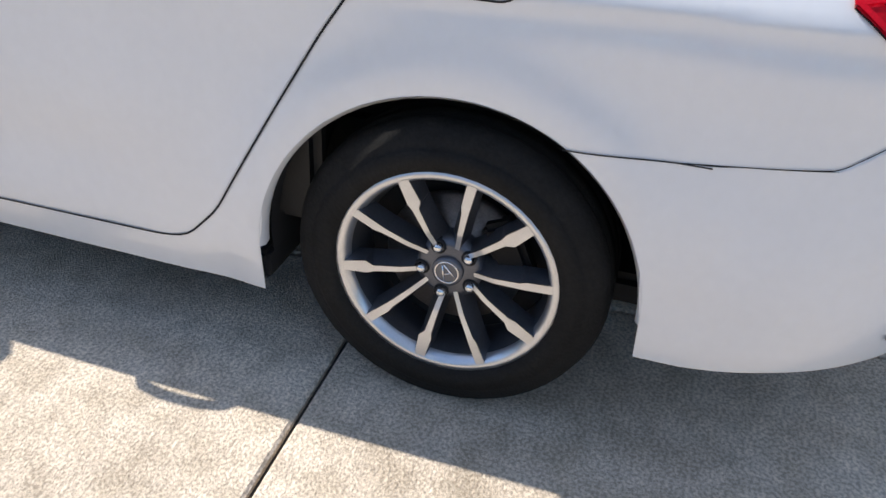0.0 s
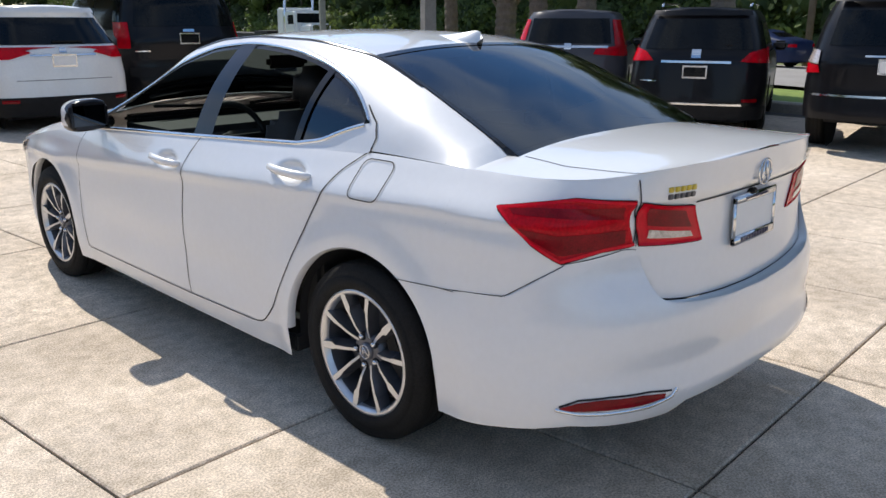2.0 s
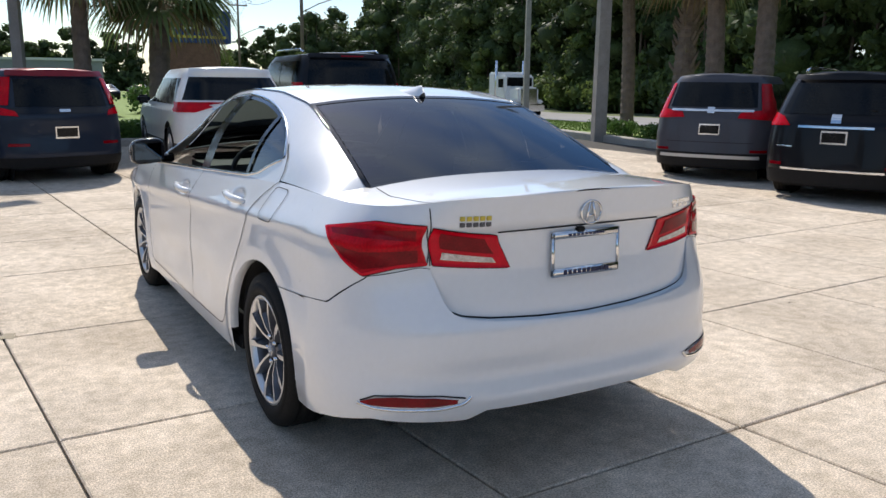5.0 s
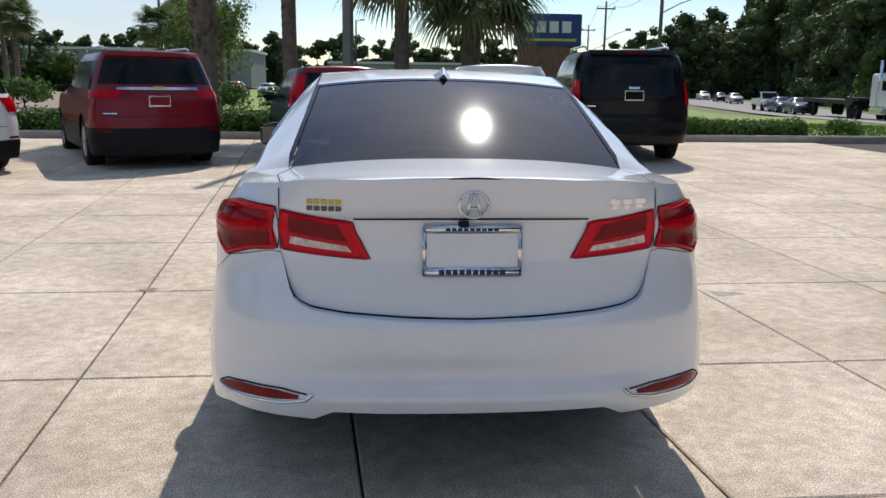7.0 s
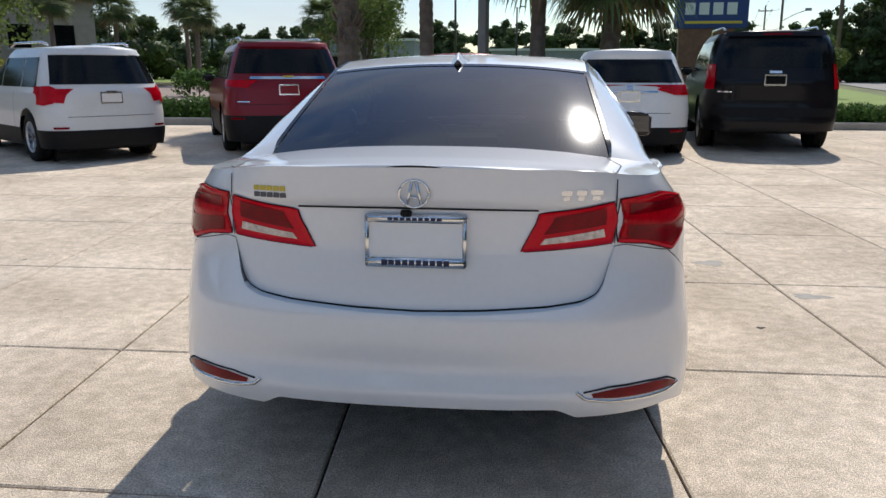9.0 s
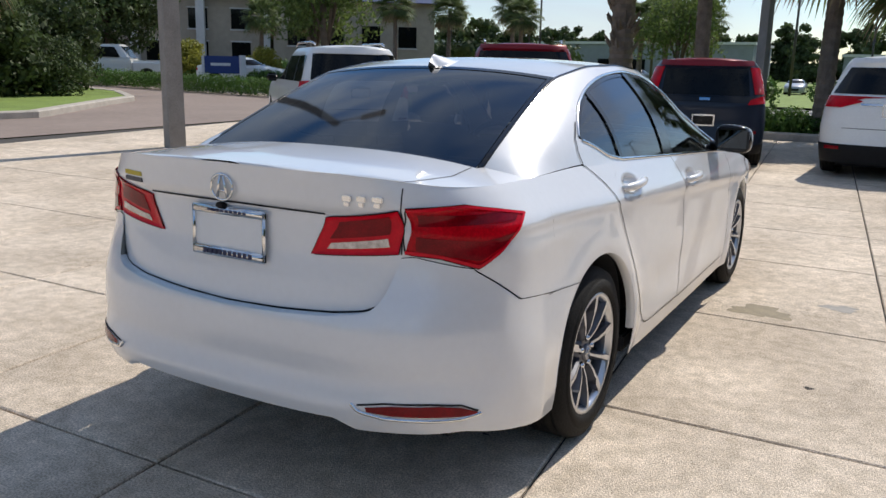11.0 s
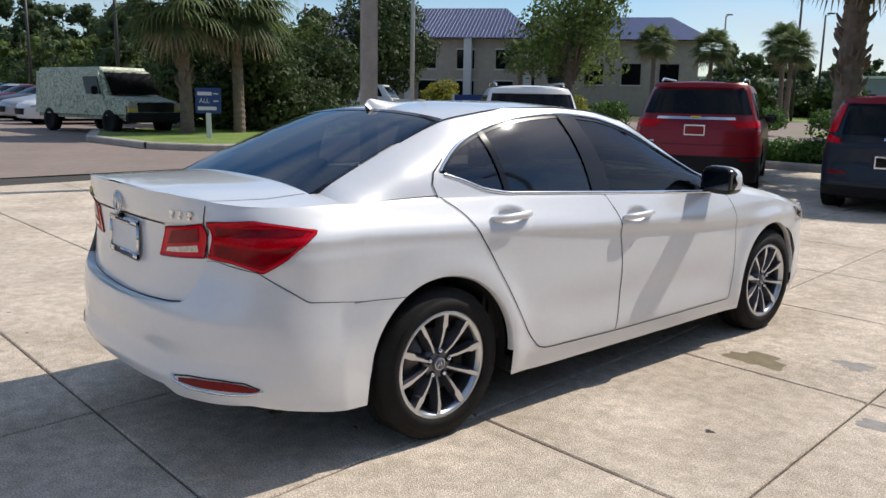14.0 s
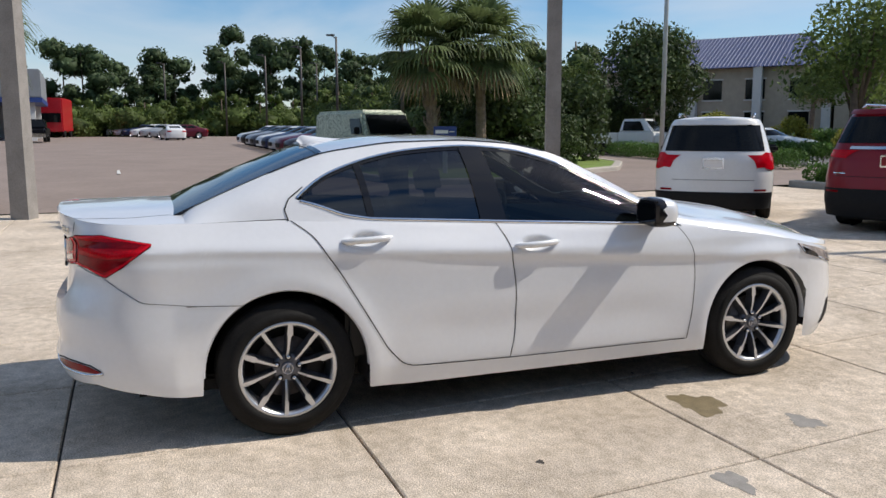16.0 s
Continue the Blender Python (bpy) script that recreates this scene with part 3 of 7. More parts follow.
def build_sedan():
    car = thing("sedan", "pearl white four-door sedan parked on the concrete slabs", "car")
    paint = M["pearl"]
    inner = (0, 1.0, 0.6)

    def strip(name, stations, lo, hi, nv, f, mat, parent, label=""):
        V, F, N = [], [], []
        half, hn = [], []
        for a in stations:
            z0, z1 = lo(a), hi(a)
            for j in range(nv):
                z = z0 + (z1 - z0) * j / (nv - 1)
                half.append(f(a, z))
                q = true_normal(f, a, z)
                hn.append(q)
        for side in (1, -1):
            b = len(V)
            V += [(p[0] * side, p[1], p[2]) for p in half]
            N += [(q[0] * side, q[1], q[2]) for q in hn]
            F += grid_faces(len(stations), nv, b, flip=side > 0)
        F = [facing(V, q, N) for q in F if name != "body" or not any(in_grip(V[k]) for k in q)]
        ob = mpart(name, V, F, mat, parent, label)
        set_normals(ob, N)
        return ob

    st = list(np.linspace(Y0, Y1, 130))
    for yc, r in WHEELS:
        st += [yc - r - 0.004, yc + r + 0.004, yc - r * 0.999, yc + r * 0.999, yc - r * 0.985, yc + r * 0.985, yc - r * 0.95, yc + r * 0.95]
    st = sorted(s for s in st if Y0 - 1e-6 <= s <= Y1)
    body = strip("body", st, arch_low, belt_z, 44, skin, paint, car)
    tail = list(np.linspace(Y0, Y0 - LR, 60))
    strip("quarter_and_tail", tail, seam_z, belt_z, 22, skin, paint, car)
    # bumper, with a shelf on top
    V, F, N = [], [], []
    for side in (1, -1):
        b = len(V)
        for a in tail:
            z0, z1 = arch_low(a), seam_z(a) - 0.0012
            xx = bumper_skin(a, 0.3)[0]
            z0 += 0.035 * lerp(xx, (0.44, 0.50), (1, 0)) if a < -0.9 else 0
            row = [np.array(bumper_skin(a, z0 + (z1 - z0) * j / 21)) for j in range(22)]
            # chin fold and top fold
            under = row[0] * np.array((0.93, 1, 1)) + np.array((0, 0.10 if a < -0.8 else 0.0, -0.012))
            end = np.array(skin(a, z1)) * np.array((0.996, 1, 1)) + np.array((0, 0.004, -0.003))
            for p in [under] + row + [end]:
                V.append((p[0] * side, p[1], p[2]))
            ns = [true_normal(bumper_skin, a, q[2]) for q in row]
            N += [(q[0] * side, q[1], q[2]) for q in [ns[0] + np.array((0, 0, -1.0))] + ns + [ns[-1] + np.array((0, 0, 0.6))]]
        F += grid_faces(len(tail), 24, b, flip=side > 0)
    F = [facing(V, q, N) for q in F]
    bumper = mpart("rear_bumper", V, F, paint, car)
    set_normals(bumper, [tuple(np.array(q) / np.linalg.norm(q)) for q in N])
    nose = list(np.linspace(Y1, Y1 + LF, 34))
    strip("front_bumper", nose, arch_low, belt_z, 18, skin, paint, car)
    # arch lips
    for yc, r in WHEELS:
        for side in (1, -1):
            V, F = [], []
            for i in range(41):
                a = math.pi * (i / 40)
                yy, zz = yc + r * math.cos(a), 0.335 + r * math.sin(a)
                yy = min(max(yy, Y0 - 0.02), Y1 + 0.4)
                x = skin(yy, zz)[0]
                for dx, dr in ((0.001, 0), (-0.012, -0.008), (-0.035, -0.004)):
                    V.append(((x + dx) * side, yc + (r + dr) * math.cos(a), 0.335 + (r + dr) * math.sin(a)))
            mpart("arch_lip", V, grid_faces(41, 3), paint, body)
            v, f = lathe([(0.35, r - 0.02), (0.865, r + 0.006)], 48)
            f = [q for q in f if all(v[k][2] > -0.09 for k in q)]
            v = [((p[0] if side > 0 else -p[0]), p[1] + yc, p[2] + 0.335) for p in v]
            mpart("wheel_well", v, f, M["seam"], body)
            V = [(0.35 * side, yc + r * math.cos(t), 0.335 + r * math.sin(t)) for t in np.linspace(-0.2, math.pi + 0.2, 30)]
            mpart("well_back", V, [tuple(range(30))], M["seam"], body, smooth=False)
    # underside
    part("underbody", box_bm(-0.66, 0.66, -0.70, 3.35, 0.20, 0.28, 0.02), M["seam"], car)
    part("floor_tray", box_bm(-0.885, 0.885, 0.40, 2.38, 0.215, 0.29, 0.01), M["seam"], car)
    # deck of the boot lid
    def lid_edge(yy):
        q = min(0.9999, max(0.0, (Y0 - yy) / (Y0 + 1.030)))
        ring = (1 - q ** 3.7) ** (1 / 3.7)
        ze = edge_z(0.78 * ring)
        return q, half_width(Y0, ze) * 0.999 * ring, ze

    def lid_z(x, yy):
        q, xm, ze = lid_edge(yy)
        zi = lerp(q, (0, 0.7, 1), (1.108, 1.106, 1.102)) - 0.012 * (x / 0.6) ** 2
        k = min(1.0, abs(x) / max(1e-6, xm)) ** 3.2
        return max(zi, ze) * (1 - k) + ze * k

    V, F = [], []
    ny, nx = 26, 33
    for i in range(ny):
        yy = -0.44 + (-1.030 + 0.44) * (1 - (1 - i / (ny - 1)) ** 1.8)
        xm = lid_edge(yy)[1]
        for j in range(nx):
            x = (-1 + 2 * j / (nx - 1)) * xm
            V.append((x, bow(x, yy), lid_z(x, yy)))
    F = grid_faces(ny, nx, 0, flip=False)
    mpart("boot_lid", V, F, paint, car)
    # seams of lid and bumper
    for side in (False, True):
        line = [(a, seam_z(a)) for a in tail]
        ribbon("bumper_seam", skin, [p for p in line if p[0] > tail_a(0.60, 0.86)], 0.0018, M["seam"], car, 0.003, inner, side)
        ribbon("lid_seam", skin, [(a_, z_ + 0.002) for a_, z_ in line if a_ < tail_a(0.60, 0.86)], 0.0036, M["seam"], car, 0.003, inner, side)
        up = [(tail_a(0.602, z), z) for z in np.linspace(0.86, 1.055, 10)]
        ribbon("lid_seam", skin, up, 0.004, M["seam"], car, 0.003, inner, side)
        V = []
        s = -1 if side else 1
        ys = np.linspace(-0.985, -0.50, 24)
        for yy in ys:
            x = lerp(yy, (-0.985, -0.9, -0.7, -0.50), (0.585, 0.605, 0.635, 0.60))
            z = lid_z(x, yy) + 0.0012
            V += [(s * (x - 0.002), bow(x, yy), z), (s * (x + 0.002), bow(x, yy), z - 0.0006)]
        mpart("lid_seam", V, grid_faces(24, 2), M["seam"], car)
    # roof, pillars
    ys = list(np.linspace(-0.58, 0.30, 22))
    win_top = rounded([(0.04, 0.02), (0.075, 0.36), (0.20, 0.62), (0.42, 0.80), (0.75, 0.90), (1.05, 0.93), (1.40, 0.90), (1.75, 0.78), (2.02, 0.60), (2.16, 0.35), (2.22, 0.0)], 0.12)
    rail_line = [(y, 1.0) for y in np.linspace(-0.58, 2.40, 50)]
    full = [(-0.60, 0.0)] + list(win_top) + [(2.42, 0.0)]
    for side in (False, True):
        patch("pillar_and_rail", upper, full, rail_line, 90, 10, paint, car, 0.0, inner, mirror=side)
    for nm, ya, yb in (("roof", 0.24, 1.42),):
        V, F = [], []
        yy = np.linspace(ya, yb, 30)
        for y in yy:
            half = [upper(y, 1 + t) for t in np.linspace(0, 1, 12)]
            row = [(-p[0], p[1], p[2]) for p in half] + [p for p in half[::-1][1:]]
            V += row
        mpart(nm, V, grid_faces(30, 23, 0, flip=True), paint, car)
    for side in (1, -1):
        V = []
        for y in np.linspace(-0.02, 1.5, 40):
            x, z = rail(y)
            for dx, dz in ((0.006, -0.002), (0.002, 0.003), (-0.003, 0.003), (-0.006, 0.001)):
                V.append(((x + dx) * side, y, z + dz))
        mpart("roof_moulding", V, grid_faces(40, 4), M["gloss_black"], car)
    # glass: rear window and windscreen
    for nm, ya, yb, mat, edge in (("rear_window", -0.555, 0.25, M["tint"], 0.03), ("windscreen", 1.41, 2.30, M["clear"], 0.04)):
        V = []
        yy = np.linspace(ya, yb, 26)
        for y in yy:
            half = [upper(y, 1 + t) for t in np.linspace(0.035, 1, 14)]
            V += [(-p[0], p[1], p[2] + 0.003) for p in half] + [(p[0], p[1], p[2] + 0.003) for p in half[::-1][1:]]
        w = mpart(nm, V, grid_faces(26, 27, 0, flip=True), mat, car)
        # black ceramic border
        for s in (1, -1):
            V = []
            for y in yy:
                for t in (0.0, 0.028):
                    p = upper(y, 1 + t)
                    V.append((p[0] * s, p[1], p[2] + 0.005))
            mpart("glass_edge", V, grid_faces(26, 2), M["gloss_black"], w)
        for y2, d in ((ya, 0.02), (yb, -edge))[0 if nm == "windscreen" else 1:]:
            V = []
            for t in np.linspace(0, 2, 25):
                tt = t if t <= 1 else 2 - t
                s = -1 if t <= 1 else 1
                for k in (0, d):
                    p = upper(y2 + k, 1 + tt)
                    V.append((p[0] * s, p[1], p[2] + 0.0055))
            mpart("glass_edge", V, grid_faces(25, 2), M["gloss_black"], w)
    part("brake_light", box_bm(-0.13, 0.13, -0.02, 0.02, -0.008, 0.008, 0.004), M["clear_lens"], car).location = (0, 0.17, 1.345)
    # bonnet
    V = []
    for y in np.linspace(2.25, 3.66, 26):
        xb = skin(y if y < Y1 else Y1 + LF * math.asin(min(1, (y - Y1) / (nose_y(0.75) - Y1)) ** (2.6 / 2)) / (math.pi / 2), belt_z(y))
        half = [(xb[0] * 0.998, y, belt_z(y))] + [upper(y, s) for s in (0.35, 0.7, 1.0, 1.25, 1.5, 1.75, 2.0)]
        half = [(min(p[0], xb[0] * 0.998), p[1], p[2]) for p in half]
        V += [(-p[0], p[1], p[2]) for p in half] + half[::-1][1:]
    mpart("bonnet", V, grid_faces(26, 15), paint, car)
    part("cowl", box_bm(-0.62, 0.62, 2.20, 2.34, 0.94, 0.985, 0.015), M["black"], car)
    for s in (-1, 1):
        v, f = tube([(0.1 * s + 0.05, 2.26, 1.0), (0.5 * s, 2.20, 1.03)], 0.01, 6)
        mpart("wiper", v, f, M["black"], car)
    # doors
    rear_door = rounded([(0.045, 1.045), (0.135, 0.98), (0.258, 0.80), (0.49, 0.40), (0.575, 0.312), (0.64, 0.300), (1.155, 0.292)], 0.03)
    mid_seam = rounded([(1.155, 0.292), (1.185, 0.42), (1.19, 0.70), (1.155, 0.90), (1.10, 0.998)], 0.08)
    front_low = rounded([(1.155, 0.292), (2.255, 0.295)], 0.03)
    front_seam = rounded([(2.265, 0.295), (2.30, 0.5), (2.315, 0.70), (2.28, 0.85), (2.20, 0.945)], 0.08)
    for side in (False, True):
        d1 = new("rear_door")
        d1.parent = car
        d1.empty_display_size = 0.1
        # outlines of the two doors as thin dark gaps
        ribbon("door_gap", skin, rear_door, 0.0045, M["seam"], d1, 0.0025, inner, side, 70)
        ribbon("door_gap", skin, mid_seam, 0.004, M["seam"], d1, 0.0025, inner, side, 40)
        d2 = new("front_door")
        d2.parent = car
        d2.empty_display_size = 0.1
        ribbon("door_gap", skin, front_low, 0.004, M["seam"], d2, 0.0025, inner, side, 40)
        ribbon("door_gap", skin, front_seam, 0.004, M["seam"], d2, 0.0025, inner, side, 40)
        # door skins stand a hair proud of the shell
        zs = np.linspace(0.305, 0.985, 24)
        rl = [(lerp(z, [p[1] for p in rear_door[::-1]], [p[0] for p in rear_door[::-1]]) + 0.006, z) for z in zs]
        fl = [(lerp(z, [p[1] for p in mid_seam], [p[0] for p in mid_seam]) - 0.006, z) for z in zs]
        open_grips(patch("door_skin", skin, rl, fl, 48, 36, paint, d1, 0.0015, inner, mirror=side))
        fl2 = [(lerp(z, [p[1] for p in mid_seam], [p[0] for p in mid_seam]) + 0.006, z) for z in np.linspace(0.305, 0.945, 24)]
        fr2 = [(lerp(z, [p[1] for p in front_seam], [p[0] for p in front_seam]) - 0.006, z) for z in np.linspace(0.305, 0.945, 24)]
        open_grips(patch("door_skin", skin, fl2, fr2, 48, 40, paint, d2, 0.0015, inner, mirror=side))
        s = -1 if side else 1
        for d, (yc, zc) in zip((d1, d2), GRIPS):
            x = half_width(yc, zc)
            # grip bowl sunk into the skin, and strap handle
            V = []
            for ka, kb, dep in ((0.150, 0.072, -0.0018), (0.120, 0.052, -0.0024), (0.088, 0.036, -0.0024), (0.080, 0.031, 0.003), (0.055, 0.022, 0.018), (0.02, 0.008, 0.024)):
                for t in np.linspace(0, 2 * math.pi, 33)[:-1]:
                    py, pz = yc + ka * math.cos(t), zc + kb * math.sin(t)
                    V.append(((half_width(py, pz) - dep) * s, py, pz))
            mpart("grip_bowl", V, [(i * 32 + k, i * 32 + (k + 1) % 32, i * 32 + 32 + (k + 1) % 32, i * 32 + 32 + k) for i in range(5) for k in range(32)] + [tuple(range(160, 192))], paint, d)
            path = [((half_width(yc + t, zc) + h) * s, yc + t, zc + 0.004 + 0.006 * (t / 0.12)) for t, h in ((-0.125, 0.006), (-0.105, 0.02), (-0.05, 0.033), (0.0, 0.036), (0.05, 0.035), (0.10, 0.026), (0.125, 0.008))]
            v, f = tube(path, [0.008, 0.014, 0.016, 0.016, 0.016, 0.015, 0.008], 10)
            h = mpart("door_handle", v, f, paint, d)
            mpart("handle_chrome", [(p[0] + 0.004 * s, p[1] * 0.9 + yc * 0.1, p[2] - 0.012) for p in tube(path, 0.005, 6)[0]], tube(path, 0.005, 6)[1], M["chrome"], h)
    # fuel flap on the driver's side
    flap = rounded([(0.05, 0.965), (0.056, 0.90), (-0.09, 0.90), (-0.115, 1.03), (0.035, 1.03), (0.05, 0.965)], 0.035, 6)
    ribbon("fuel_flap", skin, flap, 0.004, M["seam"], car, 0.003, inner, True, 70)
    # side windows
    bz = 0.02
    zones = (("quarter_window", 0.11, 0.43), ("rear_door_window", 0.455, 1.03), ("front_door_window", 1.15, 2.12))
    ty, tv = np.array([p[0] for p in win_top]), np.array([p[1] for p in win_top])
    order = np.argsort(ty)
    top_s = lambda y: float(np.interp(y, ty[order], tv[order]))
    low_s = lambda y: lerp(y, (0.05, 0.10, 0.30, 0.44, 1.2, 2.2), (0.34, 0.30, 0.07, 0.02, 0.012, 0.012))
    for side in (False, True):
        for nm, ya, yb in zones:
            if side and nm != "quarter_window":
                continue
            sh = 0.045
            lo = [(y, low_s(y)) for y in np.linspace(ya, yb, 16)]
            hi = [(y - (0.05 if nm != "front_door_window" else 0.06) * 0.6, max(low_s(y) + 0.01, top_s(y) - 0.035)) for y in np.linspace(ya, yb, 16)]
            if nm == "quarter_window":
                hi = [(y, max(low_s(y) + 0.01, top_s(y) - 0.035)) for y in np.linspace(ya, yb - 0.02, 16)]
            patch(nm, upper, lo, hi, 22, 8, M["tint_side"] if nm == "front_door_window" else M["tint"], car, -0.006, inner, mirror=side)
        # black pillars between the panes
        for nm, pts in (("b_pillar", ((1.02, 1.165), (0.975, 1.10))), ("window_divider", ((0.425, 0.46), (0.385, 0.42)))):
            (a0, a1), (b0, b1) = pts
            patch(nm, upper, [(a0, low_s(a0)), (a1, low_s(a1))], [(b0, top_s(b0)), (b1, top_s(b1))], 4, 10, M["gloss_black"], car, 0.001, inner, mirror=side)
        seal = [(y, low_s(y)) for y in np.linspace(0.10, 2.2, 50)]
        ribbon("belt_moulding", upper, seal, 0.016, M["chrome"], car, 0.001, inner, side, 60, lift=0.004)
        ribbon("window_moulding", upper, [(y, s_) for y, s_ in win_top if s_ > 0.3], 0.014, M["chrome"], car, 0.001, inner, side, 70, lift=0.004)
        ribbon("window_seal", upper, [(y, s_ - 0.03) for y, s_ in win_top if s_ > 0.36], 0.022, M["gloss_black"], car, -0.003, inner, side, 70)
        ribbon("door_frame_gap", upper, [(0.035, -0.02), (0.02, 0.18), (0.045, 0.36), (0.12, 0.52)], 0.006, M["seam"], car, 0.003, inner, side, 30)
        patch("window_corner", upper, [(0.03, -0.02), (0.46, -0.02)], [(0.075, 0.34), (0.12, 0.29), (0.30, 0.07), (0.46, 0.022)], 16, 5, paint, car, 0.0, inner, mirror=side)
        ribbon("bumper_seam", skin, [(-0.41, 0.675), (-0.20, 0.668)], 0.0028, M["seam"], car, 0.003, inner, side, 12)
        # front corner of the glasshouse
        patch("sail_panel", upper, [(2.05, 0.01), (2.24, 0.01)], [(2.03, 0.30), (2.10, 0.33)], 4, 5, M["gloss_black"], car, 0.002, inner, mirror=side)
    # tail lamps
    for side in (False, True):
        s = -1 if side else 1
        lamp = new("tail_lamp")
        lamp.parent = car
        lamp.empty_display_size = 0.1
        tip = (-0.525, 0.966)
        top = [tip] + [(tail_a(x, z), z) for x, z in ((0.80, 0.985), (0.74, 1.005), (0.612, 0.997))]
        low = [(-0.53, 0.955)] + [(-0.74, 0.868)] + [(tail_a(0.79, 0.82), 0.818), (tail_a(0.70, 0.85), 0.852), (tail_a(0.612, 0.862), 0.862)]
        patch("outer_lens", skin, low, top, 30, 10, M["red_lens"], lamp, 0.006, inner, mirror=side, skirt=0.02)
        low2 = [(tail_a(0.594, 0.86), 0.862), (tail_a(0.318, 0.838), 0.838)]
        top2 = [(tail_a(0.594, 0.99), 0.990), (tail_a(0.40, 0.958), 0.960), (tail_a(0.372, 0.955), 0.955)]
        patch("inner_lens", skin, low2, top2, 20, 10, M["bright_red_lens"], lamp, 0.006, inner, mirror=side, skirt=0.02)
        patch("inner_recess", skin, [(tail_a(0.570, 0.925), 0.920), (tail_a(0.385, 0.892), 0.892)], [(tail_a(0.570, 0.976), 0.976), (tail_a(0.418, 0.945), 0.945)], 14, 4, M["deep_red_lens"], lamp, 0.0085, inner, mirror=side)
        patch("reversing_lens", skin, [(tail_a(0.57, 0.885), 0.882), (tail_a(0.375, 0.865), 0.861)], [(tail_a(0.565, 0.91), 0.907), (tail_a(0.39, 0.885), 0.880)], 14, 4, M["clear_lens"], lamp, 0.0095, inner, mirror=side)
        patch("upper_lens_band", skin, [(-0.62, 0.948), (tail_a(0.80, 0.95), 0.948), (tail_a(0.64, 0.95), 0.944)], [(-0.58, 0.962), (tail_a(0.80, 0.975), 0.972), (tail_a(0.64, 0.985), 0.982)], 20, 4, M["deep_red_lens"], lamp, 0.0085, inner, mirror=side)
        patch("lower_lens_band", skin, [(-0.70, 0.892), (tail_a(0.79, 0.84), 0.842), (tail_a(0.64, 0.872), 0.874)], [(-0.66, 0.915), (tail_a(0.79, 0.90), 0.900), (tail_a(0.64, 0.915), 0.915)], 20, 4, M["deep_red_lens"], lamp, 0.0085, inner, mirror=side)
        ribbon("lens_edge", skin, [(u, w - 0.006) for u, w in top], 0.008, M["bright_red_lens"], lamp, 0.0095, inner, side, 40)
        ribbon("lens_edge", skin, [(u, w + 0.007) for u, w in low], 0.009, M["bright_red_lens"], lamp, 0.0095, inner, side, 40)
        ribbon("lamp_gap", skin, top + [(tail_a(0.603, 0.93), 0.93)] + low[::-1], 0.0045, M["seam"], lamp, 0.003, inner, side, 70)
        ribbon("lamp_gap", skin, low2 + top2[::-1] + [low2[0]], 0.006, M["seam"], lamp, 0.004, inner, side, 60)
        ref = new("reflector")
        ref.parent = bumper
        ref.empty_display_size = 0.05
        ra = lambda x, z: (tail_a(x, z), z)
        rl = [ra(0.825, 0.385), ra(0.79, 0.384), ra(0.74, 0.386), ra(0.62, 0.388), ra(0.55, 0.395)]
        rh = [ra(0.823, 0.393), ra(0.79, 0.412), ra(0.74, 0.420), ra(0.62, 0.418), ra(0.545, 0.408)]
        patch("red_reflector", bumper_skin, rl, rh, 20, 4, M["deep_red_lens"], ref, 0.003, inner, mirror=side)
        ribbon("chrome_trim", bumper_skin, [ra(0.83, 0.385), ra(0.79, 0.374), ra(0.74, 0.373), ra(0.60, 0.377), ra(0.525, 0.392), ra(0.50, 0.414)], 0.012, M["chrome"], ref, 0.002, inner, side, 40, lift=0.004)
        ribbon("reflector_gap", bumper_skin, [ra(0.825, 0.395), ra(0.79, 0.419), ra(0.72, 0.426), ra(0.60, 0.424), ra(0.52, 0.412)], 0.006, M["seam"], ref, 0.002, inner, side, 40)
        # headlamp
        hl = new("headlamp")
        hl.parent = car
        hl.empty_display_size = 0.05
        patch("lamp_lens", skin, [(3.10, 0.735), (3.45, 0.66), (3.85, 0.62)], [(3.05, 0.80), (3.4, 0.735), (3.8, 0.70)], 16, 6, M["clear_lens"], hl, 0.006, inner, mirror=side, skirt=0.02)
        patch("marker_lens", skin, [(3.10, 0.742), (3.25, 0.70)], [(3.07, 0.78), (3.22, 0.735)], 5, 3, M["gloss_black"], hl, 0.009, inner, mirror=side)
        patch("air_intake", skin, [(3.35, 0.27), (3.9, 0.27)], [(3.45, 0.42), (3.9, 0.40)], 10, 5, M["black"], car, 0.003, inner, mirror=side)
    patch("grille", skin, [(4.05, 0.40), (4.35, 0.40)], [(3.95, 0.66), (4.35, 0.68)], 8, 8, M["black"], car, 0.004, inner)
    patch("grille", skin, [(4.05, 0.40), (4.35, 0.40)], [(3.95, 0.66), (4.35, 0.68)], 8, 8, M["black"], car, 0.004, inner, mirror=True)
    # dark strip painting the shade in the step under the lid's brow; camera
    patch("lid_brow", skin, [(tail_a(0.37, 0.963), 0.963), (tail_a(0.0, 0.966), 0.966)], [(tail_a(0.37, 0.969), 0.969), (tail_a(0.0, 0.973), 0.973)], 16, 2, M["seam"], car, 0.002, inner)
    patch("lid_brow", skin, [(tail_a(0.37, 0.963), 0.963), (tail_a(0.0, 0.966), 0.966)], [(tail_a(0.37, 0.969), 0.969), (tail_a(0.0, 0.973), 0.973)], 16, 2, M["seam"], car, 0.002, inner, mirror=True)
    part("reversing_camera", box_bm(-0.045, -0.012, -1.013, -0.985, 0.945, 0.963, 0.004), M["black"], car)
    # blank plate in a printed chrome frame
    tilt = Matrix.Translation((0, -0.998, 0.868)) @ Matrix.Rotation(radians(-2), 4, "X")
    plate = new("number_plate")
